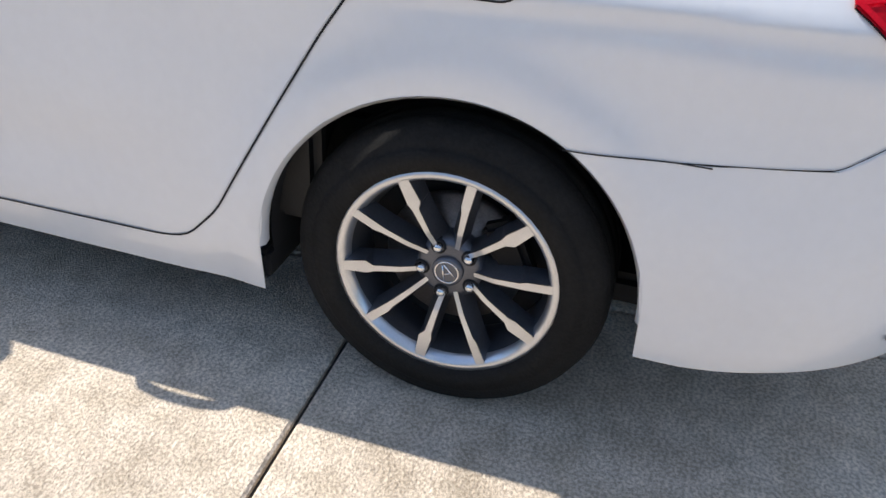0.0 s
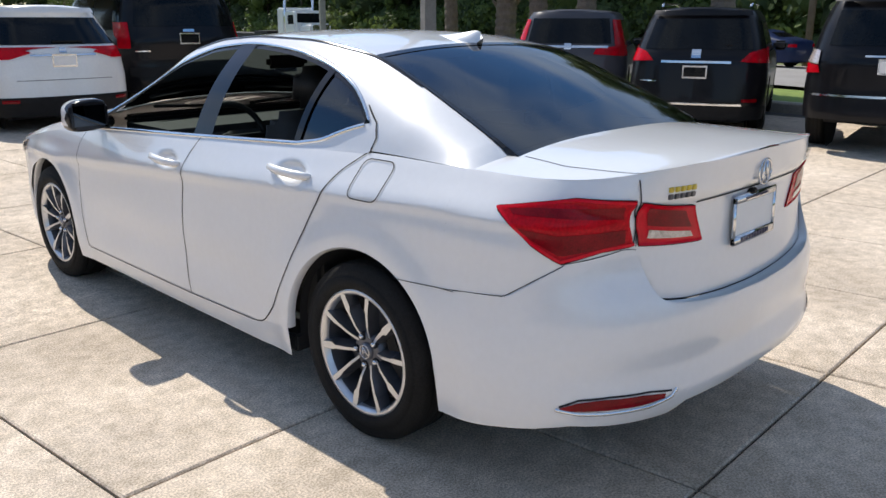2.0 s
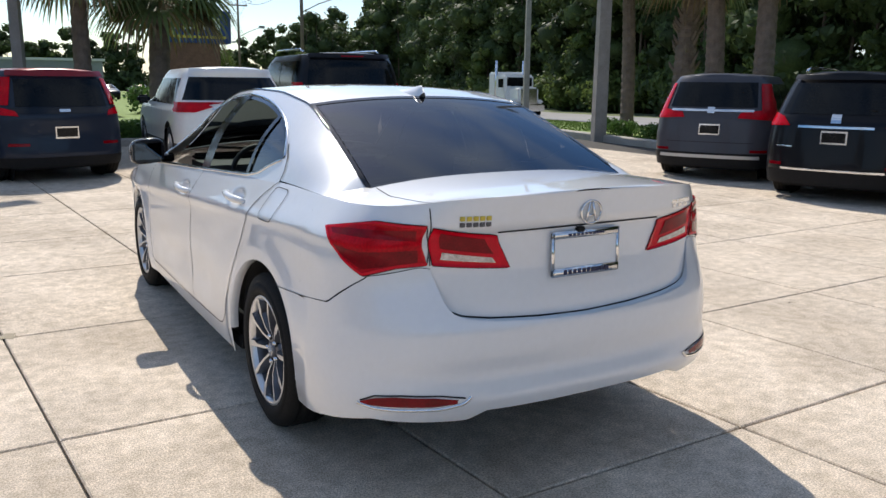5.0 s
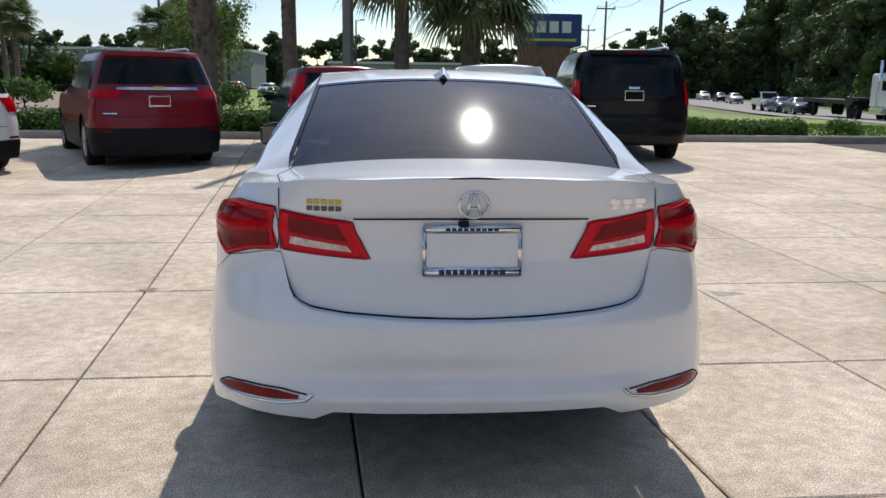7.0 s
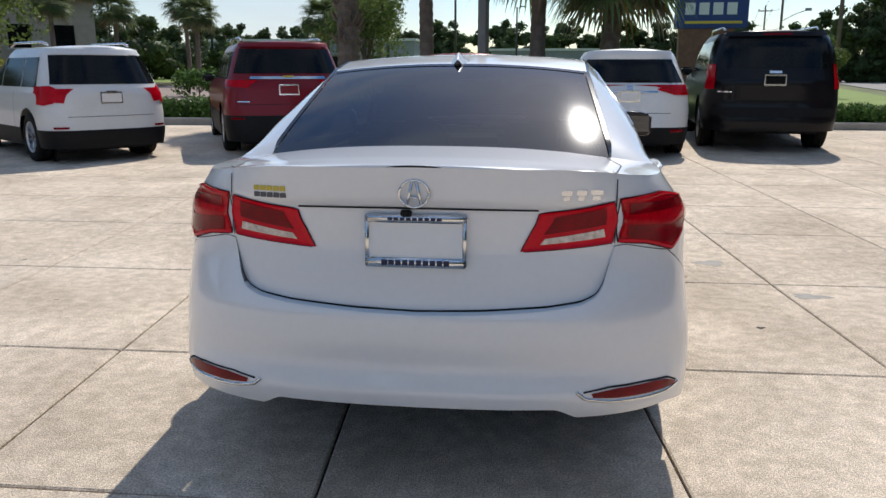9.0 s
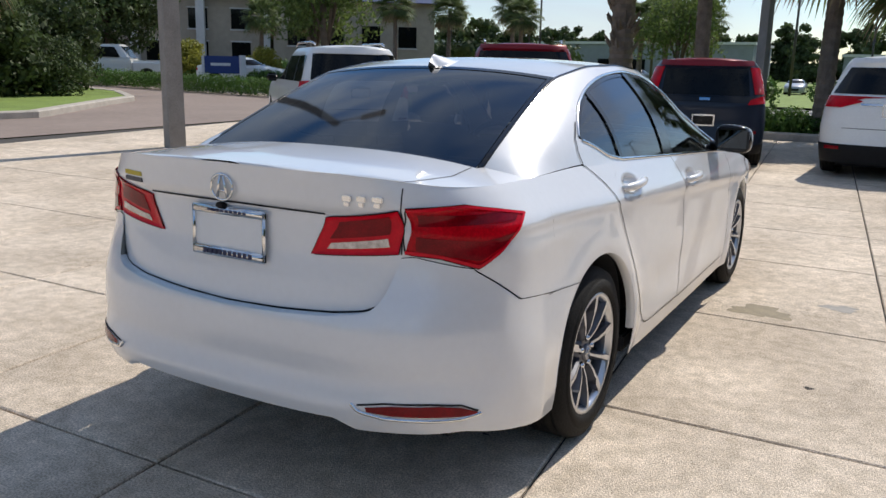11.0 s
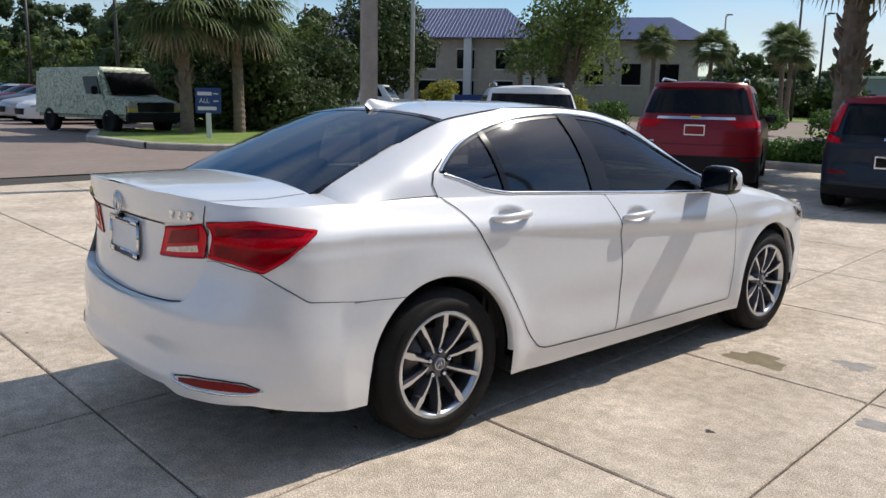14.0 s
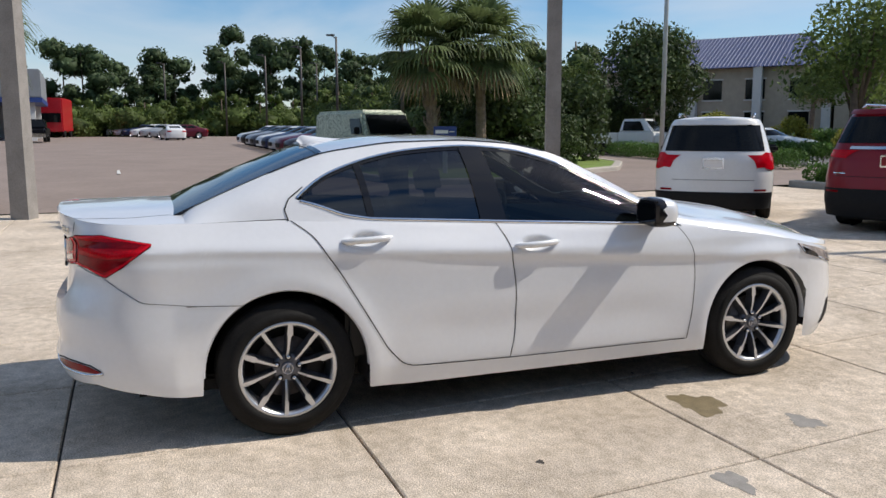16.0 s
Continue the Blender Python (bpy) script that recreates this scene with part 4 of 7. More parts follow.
    plate.parent, plate.matrix_local = car, tilt
    plate.empty_display_size = 0.05
    part("plate_blank", box_bm(-0.15, 0.15, -0.004, 0.002, -0.07, 0.07, 0.002), M["white_plate"], plate)
    for nm, bx in (("frame_top", (-0.156, 0.156, -0.012, 0.0, 0.056, 0.082)), ("frame_base", (-0.156, 0.156, -0.012, 0.0, -0.082, -0.052)), ("frame_side", (-0.156, -0.144, -0.012, 0.0, -0.08, 0.08)), ("frame_side", (0.144, 0.156, -0.012, 0.0, -0.08, 0.08))):
        part(nm, box_bm(*bx, 0.003), M["chrome"], plate, smooth=True)
    upright = Matrix.Rotation(radians(90), 4, "X")
    for k in range(9):
        part("print_bar", box_bm(-0.085 + k * 0.019, -0.071 + k * 0.019, -0.0132, -0.011, 0.064, 0.073), M["navy_text"], plate)
    for k in range(10):
        part("print_bar", box_bm(-0.105 + k * 0.0215, -0.089 + k * 0.0215, -0.0132, -0.011, -0.075, -0.058), M["navy_text"], plate)
    # letters and emblem on the lid
    for x, w_ in ((0.452, 0.016), (0.495, 0.016), (0.54, 0.02)):
        z = 1.015
        y_ = on_tail(x, z)[1]
        part("model_badge_bar", box_bm(x - w_, x + w_, y_ - 0.006, y_ + 0.004, z - 0.003, z + 0.014, 0.002), M["chrome"], car)
        part("model_badge_bar", box_bm(x - w_ * 0.6, x + w_ * 0.6, y_ - 0.006, y_ + 0.004, z - 0.018, z - 0.004, 0.002), M["chrome"], car)
    # dealer's badge: two rows of plain bars
    for k in range(5):
        for row, mat in ((0, M["gold"]), (1, M["grey_text"])):
            x, z = -0.505 + k * 0.0225, 1.020 - row * 0.021
            p = on_tail(abs(x), z)
            part("badge_bar", box_bm(x - 0.009, x + 0.009, p[1] - 0.005, p[1] + 0.004, z - 0.0075, z + 0.0075, 0.001), mat, car)
    ey, ez = on_tail(0.0, 1.015)[1] - 0.004, 1.017
    ring = [(0.045 * math.cos(t), ey - 0.004, ez + 0.041 * math.sin(t)) for t in np.linspace(0, 2 * math.pi, 40)]
    grp = [tube(ring, 0.0042, 6)]
    for s in (1, -1):
        grp.append(tube([(0.006 * s, ey - 0.004, ez + 0.037), (0.022 * s, ey - 0.004, ez - 0.034)], 0.005, 6))
    grp.append(tube([(-0.017, ey - 0.003, ez - 0.012), (0.017, ey - 0.003, ez - 0.012)], 0.004, 6))
    v, f = join(*grp)
    mpart("emblem", v, f, M["chrome"], car)
    # aerial fin: low in front, rising to a rounded blade
    V = []
    nt, nr = 15, 11
    for i in range(nt):
        t = i / (nt - 1)
        y = 0.475 - t * 0.225
        h = 0.064 * (0.12 + 0.88 * t ** 1.25) * (1.0 if t < 0.86 else 1 - 0.55 * ((t - 0.86) / 0.14) ** 2)
        w = 0.043 * (0.30 + 0.70 * math.sin(math.pi * (0.08 + 0.80 * t)))
        zb = crown(y) - 0.006
        for j in range(nr):
            a = math.pi * j / (nr - 1)
            V.append((w * math.cos(a) * (1 - 0.72 * math.sin(a) ** 1.3), y - 0.03 * t * math.sin(a), zb + h * math.sin(a)))
    mpart("aerial_fin", V, grid_faces(nt, nr) + [tuple(range((nt - 1) * nr, nt * nr))], paint, car)
    # door mirrors
    for s in (1, -1):
        mir = new("door_mirror")
        mir.parent = car
        mir.empty_display_size = 0.05
        bm = bmesh.new()
        bmesh.ops.create_icosphere(bm, subdivisions=3, radius=1.0)
        for v in bm.verts:
            c = v.co.copy()
            k = lambda t, n: math.copysign(abs(t) ** n, t)
            y = k(c.y, 0.7) * 0.10
            y = max(y, -0.055) if y < 0 else y
            v.co = Vector((s * (0.968 + k(c.x, 0.6) * 0.100), 2.00 + y, 1.035 + k(c.z, 0.62) * 0.078 - 0.012 * (c.x)))
        bm2 = bm.copy()
        bmesh.ops.delete(bm, geom=[q for q in bm.faces if q.calc_center_median().y < 2.0 or q.calc_center_median().z < 0.985], context="FACES")
        bmesh.ops.delete(bm2, geom=[q for q in bm2.faces if q.calc_center_median().y >= 2.0 and q.calc_center_median().z >= 0.985], context="FACES")
        part("mirror_cap", bm, paint, mir, smooth=True)
        part("mirror_shell", bm2, M["gloss_black"], mir, smooth=True)
        bm = box_bm(0.88, 1.062, 1.935, 1.95, 0.97, 1.10, 0.02)
        for v in bm.verts:
            v.co.x *= s
        bmesh.ops.recalc_face_normals(bm, faces=bm.faces)
        sh = part("mirror_housing", bm, M["gloss_black"], mir)
        bm = box_bm(0.893, 1.050, 1.929, 1.934, 0.985, 1.088, 0.002)
        for v in bm.verts:
            v.co.x *= s
        bmesh.ops.recalc_face_normals(bm, faces=bm.faces)
        part("mirror_glass", bm, M["mirror"], mir)
        v, f = tube([(0.80 * s, 2.09, 0.985), (0.86 * s, 2.07, 0.985), (0.91 * s, 2.03, 0.99)], [0.03, 0.026, 0.03], 10)
        mpart("mirror_arm", v, f, M["gloss_black"], mir)
    # wheels
    for yc, _ in WHEELS:
        for s in (1, -1):
            mm = pose(0.79 * s, yc, 0.335, 0, 0, 0) if s > 0 else pose(0.79 * s, yc, 0.335, 0, 0, 180)
            build_wheel(car, mm @ Matrix.Rotation(radians((6 if yc else -4) if s > 0 else (3 if yc else 25)), 4, "X"))
    # cabin
    cab = new("interior")
    cab.parent = car
    part("floor_pan", box_bm(-0.72, 0.72, -0.3, 2.4, 0.28, 0.34, 0.02), M["seat"], cab)
    part("parcel_shelf", box_bm(-0.58, 0.58, -0.42, 0.22, 0.98, 1.01, 0.01), M["seat"], cab)
    part("dashboard", box_bm(-0.70, 0.70, 1.72, 2.32, 0.72, 0.95, 0.06, 3), M["dash"], cab)
    part("rear_bench", box_bm(-0.62, 0.62, 0.18, 0.75, 0.34, 0.58, 0.06, 3), M["seat"], cab)
    bm = box_bm(-0.62, 0.62, 0.12, 0.28, 0.5, 1.02, 0.06, 3)
    part("rear_backrest", bm, M["seat"], cab)
    for s in (1, -1):
        part("rear_headrest", box_bm(s * 0.36 - 0.12, s * 0.36 + 0.12, 0.12, 0.22, 1.0, 1.13, 0.045, 3), M["seat"], cab)
        part("front_cushion", box_bm(s * 0.37 - 0.25, s * 0.37 + 0.25, 1.05, 1.6, 0.36, 0.58, 0.07, 3), M["seat"], cab)
        bm = box_bm(s * 0.37 - 0.235, s * 0.37 + 0.235, -0.065, 0.065, 0.0, 0.62, 0.06, 3)
        bmesh.ops.transform(bm, matrix=Matrix.Translation((0, 1.08, 0.5)) @ Matrix.Rotation(radians(14), 4, "X"), verts=bm.verts)
        part("front_backrest", bm, M["seat"], cab, smooth=True)
        bm = box_bm(s * 0.37 - 0.13, s * 0.37 + 0.13, -0.05, 0.05, 0, 0.19, 0.045, 3)
        bmesh.ops.transform(bm, matrix=Matrix.Translation((0, 0.90, 1.11)) @ Matrix.Rotation(radians(10), 4, "X"), verts=bm.verts)
        part("front_headrest", bm, M["seat"], cab, smooth=True)
        part("door_card", box_bm(s * 0.80 - 0.03, s * 0.80 + 0.03, 0.3, 2.2, 0.35, 0.95, 0.02), M["seat"], cab)
    ring = [(-0.37 + 0.18 * math.cos(t), 1.60 + 0.06 * math.sin(t), 0.90 + 0.17 * math.sin(t)) for t in np.linspace(0, 2 * math.pi, 30)]
    v, f = join(tube(ring, 0.016, 8), tube([(-0.37, 1.62, 0.9), (-0.37, 1.85, 0.82)], 0.04, 8), tube([(-0.54, 1.60, 0.9), (-0.20, 1.60, 0.9)], 0.02, 6))
    mpart("steering_wheel", v, f, M["seat"], cab)
    part("rear_view_mirror", box_bm(-0.13, 0.13, 1.62, 1.65, 1.24, 1.31, 0.02), M["seat"], cab)
    # headliner
    V = []
    for y in np.linspace(0.2, 1.45, 12):
        for t in np.linspace(-1, 1, 9):
            p = upper(y, 2 - abs(t))
            V.append((math.copysign(p[0], t) * 0.97, y, p[2] - 0.03))
    mpart("headliner", V, grid_faces(12, 9), M["dash"], cab)
    return car


sedan = build_sedan()

# ---- ground, slabs, kerbs, lawns, road ----
M["concrete"] = concrete("concrete_slab", (0.70, 0.60, 0.50))
M["joint"] = material("joint_filler", (0.06, 0.053, 0.046), 0.95, vary=0.3, scale=20)
M["asphalt"] = material("worn_asphalt", (0.25, 0.195, 0.165), 0.9, vary=0.14, scale=0.5, bump=0.3, bscale=90)
M["road"] = material("road_asphalt", (0.26, 0.25, 0.24), 0.9, vary=0.12, scale=0.4, bump=0.2, bscale=60)
M["kerb"] = material("kerb_concrete", (0.42, 0.38, 0.33), 0.85, vary=0.2, scale=3, bump=0.3, bscale=70)
M["earth"] = material("ground_scrub", (0.13, 0.15, 0.06), 0.95, vary=0.4, scale=0.3, bump=0.3, bscale=8)
M["lawn"] = material("mown_grass", (0.17, 0.24, 0.045), 0.9, vary=0.25, scale=1.2, bump=0.8, bscale=45)
M["mulch"] = material("red_mulch", (0.16, 0.085, 0.05), 0.95, vary=0.35, scale=9, bump=0.8, bscale=40)
M["stain"] = material("oil_stain", (0.20, 0.155, 0.085), 0.6, vary=0.3, scale=14)
M["damp"] = material("damp_stain", (0.27, 0.25, 0.225), 0.7, vary=0.2, scale=14)
M["white_line"] = material("road_paint", (0.62, 0.60, 0.56), 0.7, vary=0.15, scale=8)


def sheet(name, x0, x1, y0, y1, nx, ny, mat, lift, label, category, stretch=1.0):
    sx = np.linspace(-1, 1, nx)
    sy = np.linspace(-1, 1, ny)
    gx = (x0 + x1) / 2 + np.sign(sx) * np.abs(sx) ** stretch * (x1 - x0) / 2
    gy = (y0 + y1) / 2 + np.sign(sy) * np.abs(sy) ** stretch * (y1 - y0) / 2
    V = [(x, y, ground_z(x, y) + lift) for x in gx for y in gy]
    ob = mpart(name, V, grid_faces(nx, ny), mat, None)
    return tagged(ob, label, category, kind="structure")


sheet("ground", -1600, 1600, -1600, 1600, 121, 121, M["earth"], -0.12, "scrubby ground reaching to the horizon", "ground", 3.0)


def poly_sheet(name, outline, mat, lift, label, category, step=2.0, thick=0.0):
    """A flat-lying area with the given outline that follows the ground."""
    bm = bmesh.new()
    vs = [bm.verts.new((x, y, 0)) for x, y in outline]
    bm.faces.new(vs)
    xs, ys = [p[0] for p in outline], [p[1] for p in outline]
    for lo, hi, ax in ((min(xs), max(xs), 0), (min(ys), max(ys), 1)):
        n = min(40, int((hi - lo) / step))
        for k in range(1, n):
            co, no = [0, 0, 0], [0, 0, 0]
            co[ax], no[ax] = lo + (hi - lo) * k / n, 1
            bmesh.ops.bisect_plane(bm, geom=bm.verts[:] + bm.edges[:] + bm.faces[:], plane_co=co, plane_no=no)
    for v in bm.verts:
        v.co.z = ground_z(v.co.x, v.co.y) + lift
    bmesh.ops.recalc_face_normals(bm, faces=bm.faces)
    if sum(f.normal.z for f in bm.faces) < 0:
        bmesh.ops.reverse_faces(bm, faces=bm.faces)
    if thick:
        edges = [e for e in bm.edges if e.is_boundary]
        ret = bmesh.ops.extrude_edge_only(bm, edges=edges)
        for g in ret["geom"]:
            if isinstance(g, bmesh.types.BMVert):
                g.co.z -= thick
    ob = part(name, bm, mat, None)
    return tagged(ob, label, category, kind="structure")


poly_sheet("asphalt_lot", [(-11.6, -60), (-11.6, 14.0), (-13, 24), (-12, 60), (-140, 75), (-140, -60)], M["asphalt"], 0.0, "brownish worn asphalt of the sales lot", "asphalt lot", 6)
road_x = lambda y, off: 17.0 + off + 0.225 * y
poly_sheet("road", [(road_x(-90, 0), -90), (road_x(320, 0), 320), (road_x(320, 13), 320), (road_x(-90, 13), -90)], M["road"], -0.02, "pale grey two-way road beyond the lawn", "road", 8)
poly_sheet("driveway", [(-30, 24), (-12, 23.0), (-4, 25.5), (3, 31), (0, 37), (-12, 30.5), (-30, 31)], M["road"], 0.02, "pale concrete access drive behind the lawn", "driveway", 5)
poly_sheet("concrete_base", [(-11.6, -40), (-11.6, 14.2), (11.4, 14.2), (9.9, -40)], M["joint"], -0.018, "dark joint bed under the concrete slabs", "joint bed", 3)
poly_sheet("lawn", [(-11.0, 14.45), (17.7, 14.45), (24.3, 44), (4, 44), (3.4, 30.5), (-4, 25.2), (-12, 22.5)], M["lawn"], 0.06, "bright green mown lawn behind the kerb", "lawn", 2.5)
poly_sheet("lawn", [(11.85, 14.44), (10.95, -20), (road_x(-20, -2.0), -20), (17.7, 14.44)], M["lawn"], 0.06, "green lawn strip between kerb and road", "lawn", 2.5)
poly_sheet("verge", [(-12, 40), (22, 44), (50, 160), (-60, 160), (-60, 46)], M["lawn"], 0.0, "green verge across the drive", "lawn", 8)
island = [(-16.8, 5.6), (-15.4, 6.6), (-15.2, 8.4), (-18.4, 12.8), (-19.6, 14.6), (-23.5, 17.2), (-60, 26), (-100, 30), (-100, 13.5), (-60, 12.5), (-27.5, 11.2), (-24.6, 9.5), (-23.2, 6.4), (-20, 5.2)]
poly_sheet("island_lawn", island, M["lawn"], 0.14, "grassed island with a rounded concrete kerb", "lawn", 3)


def kerb_run(line, label, width=0.16, high=0.15):
    k = thing("kerb", label, "kerb", kind="structure")
    pts = resample(line, max(2, int(sum(math.dist(a, b) for a, b in zip(line, line[1:])) / 0.5)))
    V = []
    n = len(pts)
    for i in range(n):
        t = pts[min(i + 1, n - 1)] - pts[max(i - 1, 0)]
        t = t / np.linalg.norm(t)
        s = np.array((-t[1], t[0]))
        z = ground_z(*pts[i])
        for o, h in ((-width / 2, -0.1), (-width / 2, high - 0.03), (-width / 2 + 0.03, high), (width / 2 - 0.02, high), (width / 2, high - 0.02), (width / 2, -0.1)):
            q = pts[i] + s * o
            V.append((q[0], q[1], z + h))
    mpart("kerbstone", V, grid_faces(n, 6), M["kerb"], k, smooth=False)


kerb_run([(-11.2, 14.4), (11.55, 14.4), (11.75, 14.1), (11.55, 12), (10.2, -40)], "weathered concrete kerb round the paved lot")
kerb_run(island + [island[0]], "pale concrete kerb round the island", 0.3, 0.16)
kerb_run([(-38, 33), (-33, 27.5), (-24, 24.0), (-12, 22.6)], "pale kerb along the drive", 0.3)

# slabs, one by one, between the sawn joints
SX = [-0.43 + 1.247 * k for k in range(-9, 10)]
SY = [-9.7, -8.2, -6.75, -5.35, -3.95, -2.5, -1.05, 0.285, 1.91, 3.50, 4.85, 6.3, 7.75, 9.2, 10.65, 12.1, 13.4, 14.25]
slabs = thing("pavement", "pale sandy concrete pavement sawn into slabs", "pavement", kind="structure")


def joint_point(cx, cy):
    x = cx - 0.088 * (cy + 0.022 * cx)
    return x, cy + 0.022 * x


def slab(cx0, cx1, cy0, cy1):
    g = 0.0058
    cs = [joint_point(cx0, cy0), joint_point(cx1, cy0), joint_point(cx1, cy1), joint_point(cx0, cy1)]
    mx, my = sum(c[0] for c in cs) / 4, sum(c[1] for c in cs) / 4
    top, rim, foot = [], [], []
    for x, y in cs:
        dx, dy = math.copysign(1, mx - x), math.copysign(1, my - y)
        z = ground_z(x, y)
        top.append((x + dx * g * 2.2, y + dy * g * 2.2, z))
        rim.append((x + dx * g, y + dy * g, z - 0.006))
        foot.append((x + dx * g, y + dy * g, z - 0.06))
    V = top + rim + foot
    F = [(0, 1, 2, 3)]
    for k in range(4):
        k2 = (k + 1) % 4
        F += [(4 + k, 4 + k2, k2, k), (8 + k, 8 + k2, 4 + k2, 4 + k)]
    return V, F


for i in range(len(SX) - 1):
    for j in range(len(SY) - 1):
        if -11.6 < joint_point(SX[i], SY[j])[0] and joint_point(SX[i + 1], SY[j])[0] < 11.6:
            mpart("slab", *slab(SX[i], SX[i + 1], SY[j], SY[j + 1]), M["concrete"], slabs, smooth=False)
V, F = join(*[slab(SX[i], SX[i + 1], -9.7 - 1.45 * (k + 1), -9.7 - 1.45 * k) for i in range(len(SX) - 1) for k in range(14)])
tagged(mpart("far_slabs", V, F, M["concrete"], slabs, smooth=False), kind="stuff")


def blot(name, x, y, rx, ry, mat, label, seed, lift=0.0015):
    rnd = random.Random(seed)
    n = 40
    V = []
    for k in range(n):
        a = 2 * math.pi * k / n
        q = 1 + 0.22 * math.sin(3 * a + seed) + 0.12 * math.sin(7 * a + 2 * seed) + rnd.uniform(-0.06, 0.06)
        px, py = x + rx * q * math.cos(a), y + ry * q * math.sin(a)
        V.append((px, py, ground_z(px, py) + lift))
    ob = mpart(name, V, [tuple(range(n))], mat, None, smooth=False)
    tagged(ob, label, "stain", kind="structure")


blot("oil_stain", 1.19, 2.16, 0.17, 0.12, M["stain"], "brown oily stain on the concrete", 3)
blot("damp_stain", 1.60, 2.49, 0.10, 0.07, M["damp"], "small grey damp patch on the concrete", 5)
blot("damp_stain", 2.05, 1.68, 0.11, 0.06, M["damp"], "grey smudge on the concrete", 8)
blot("damp_stain", -1.83, 1.90, 0.06, 0.05, M["stain"], "chipped dark spot at a joint", 11)
blot("damp_stain", 1.585, 1.0, 0.022, 0.018, M["joint"], "small dark spot on a slab", 13)
rnd = random.Random(4)
for k in range(16):
    px, py = rnd.uniform(-4, 5), rnd.uniform(-2, 8)
    blot("spot", px, py, rnd.uniform(0.008, 0.018), rnd.uniform(0.006, 0.014), M["joint"], "tiny dark spot on the concrete", 20 + k)
# faded bay lines on the asphalt
for k in (1,):
    x = -20.5 - 5 * k
    V = [(x + a, -1.6 + b * 1.0 + 0.02 * k, ground_z(x, -1.6) + 0.004) for a, b in ((0, 0), (2.6, 0.1), (2.6, 0.2), (0, 0.1))]
    tagged(mpart("bay_line", V, [(0, 1, 2, 3)], M["white_line"], None, smooth=False), "short faded white line on the asphalt", "road marking", kind="structure")

# ---- other vehicles ----
PAINTS = {
    "white": ((0.75, 0.75, 0.74), 0.1), "red": ((0.20, 0.008, 0.016), 0.4), "blue_grey": ((0.016, 0.024, 0.042), 0.5), "black": ((0.006, 0.006, 0.008), 0.2),
    "grey": ((0.06, 0.062, 0.075), 0.6), "silver": ((0.42, 0.43, 0.45), 0.7), "navy": ((0.015, 0.025, 0.07), 0.4), "cream": ((0.62, 0.62, 0.55), 0.2), "maroon": ((0.10, 0.008, 0.02), 0.4), "bright_red": ((0.5, 0.02, 0.03), 0.2)}
for k, (c, mt) in PAINTS.items():
    dark = max(c) < 0.1
    M["car_" + k] = material("paint_" + k, c, 0.3, 0.0 if dark else mt * 0.5, 0.04, 3.0, coat=0.22 if dark else 0.6 if min(c) > 0.3 else 0.25, spec=0.15 if dark else 0.3)


class Shell:
    """A closed car body: half-widths, tail and nose lines by height, rounded in plan."""

    def __init__(self, L, W, H, tail, nose, width, corner=(0.45, 0.7), n=(4.0, 3.0), roof_crown=0.05):
        self.L, self.W, self.H = L, W, H
        self.tail, self.nose, self.width, self.corner, self.n, self.crown = tail, nose, width, corner, n, roof_crown

    def w(self, z):
        return self.W / 2 * smooth_lerp(z / self.H, *self.width, 0.012)

    def yr(self, z):
        return smooth_lerp(z / self.H, *self.tail, 0.01)

    def yf(self, z):
        return smooth_lerp(z / self.H, *self.nose, 0.006)

    def rear(self, x, z):
        w = self.w(z)
        t = min(0.99999, abs(x) / w)
        y0 = self.yr(z) + self.corner[0]
        return (x, y0 - self.corner[0] * (1 - t ** self.n[0]) ** (1 / self.n[0]), z)

    def side(self, y, z):
        w = self.w(z)
        y0, y1 = self.yr(z) + self.corner[0], self.yf(z) - self.corner[1]
        if y1 < y0 + 0.05:
            y1 = y0 + 0.05
        if y < y0:
            t = min(0.99999, (y0 - y) / self.corner[0])
            return (w * (1 - t ** self.n[0]) ** (1 / self.n[0]), y, z)
        if y > y1:
            t = min(0.99999, (y - y1) / max(0.05, self.yf(z) - y1))
            return (w * (1 - t ** self.n[1]) ** (1 / self.n[1]), y, z)
        return (w, y, z)

    def ring(self, z, nr=9, ns=30, nf=9):
        """Half outline at a height, from the tail's middle to the nose's middle."""
        w, yr, yf = self.w(z), self.yr(z), self.yf(z)
        y0, y1 = yr + self.corner[0], yf - self.corner[1]
        if y1 < y0 + 0.05:
            y0 = y1 = (yr + yf) / 2
        out = []
        for i in range(nr):
            p = (1 - i / nr) * math.pi / 2
            e = 2 / self.n[0]
            out.append((w * max(0, math.cos(p)) ** e, y0 - (y0 - yr) * math.sin(p) ** e))
        for i in range(ns + 1):
            out.append((w, y0 + (y1 - y0) * i / ns))
        for i in range(1, nf + 1):
            p = i / nf * math.pi / 2
            e = 2 / self.n[1]
            out.append((w * max(0, math.cos(p)) ** e, y1 + (yf - y1) * math.sin(p) ** e))
        return out


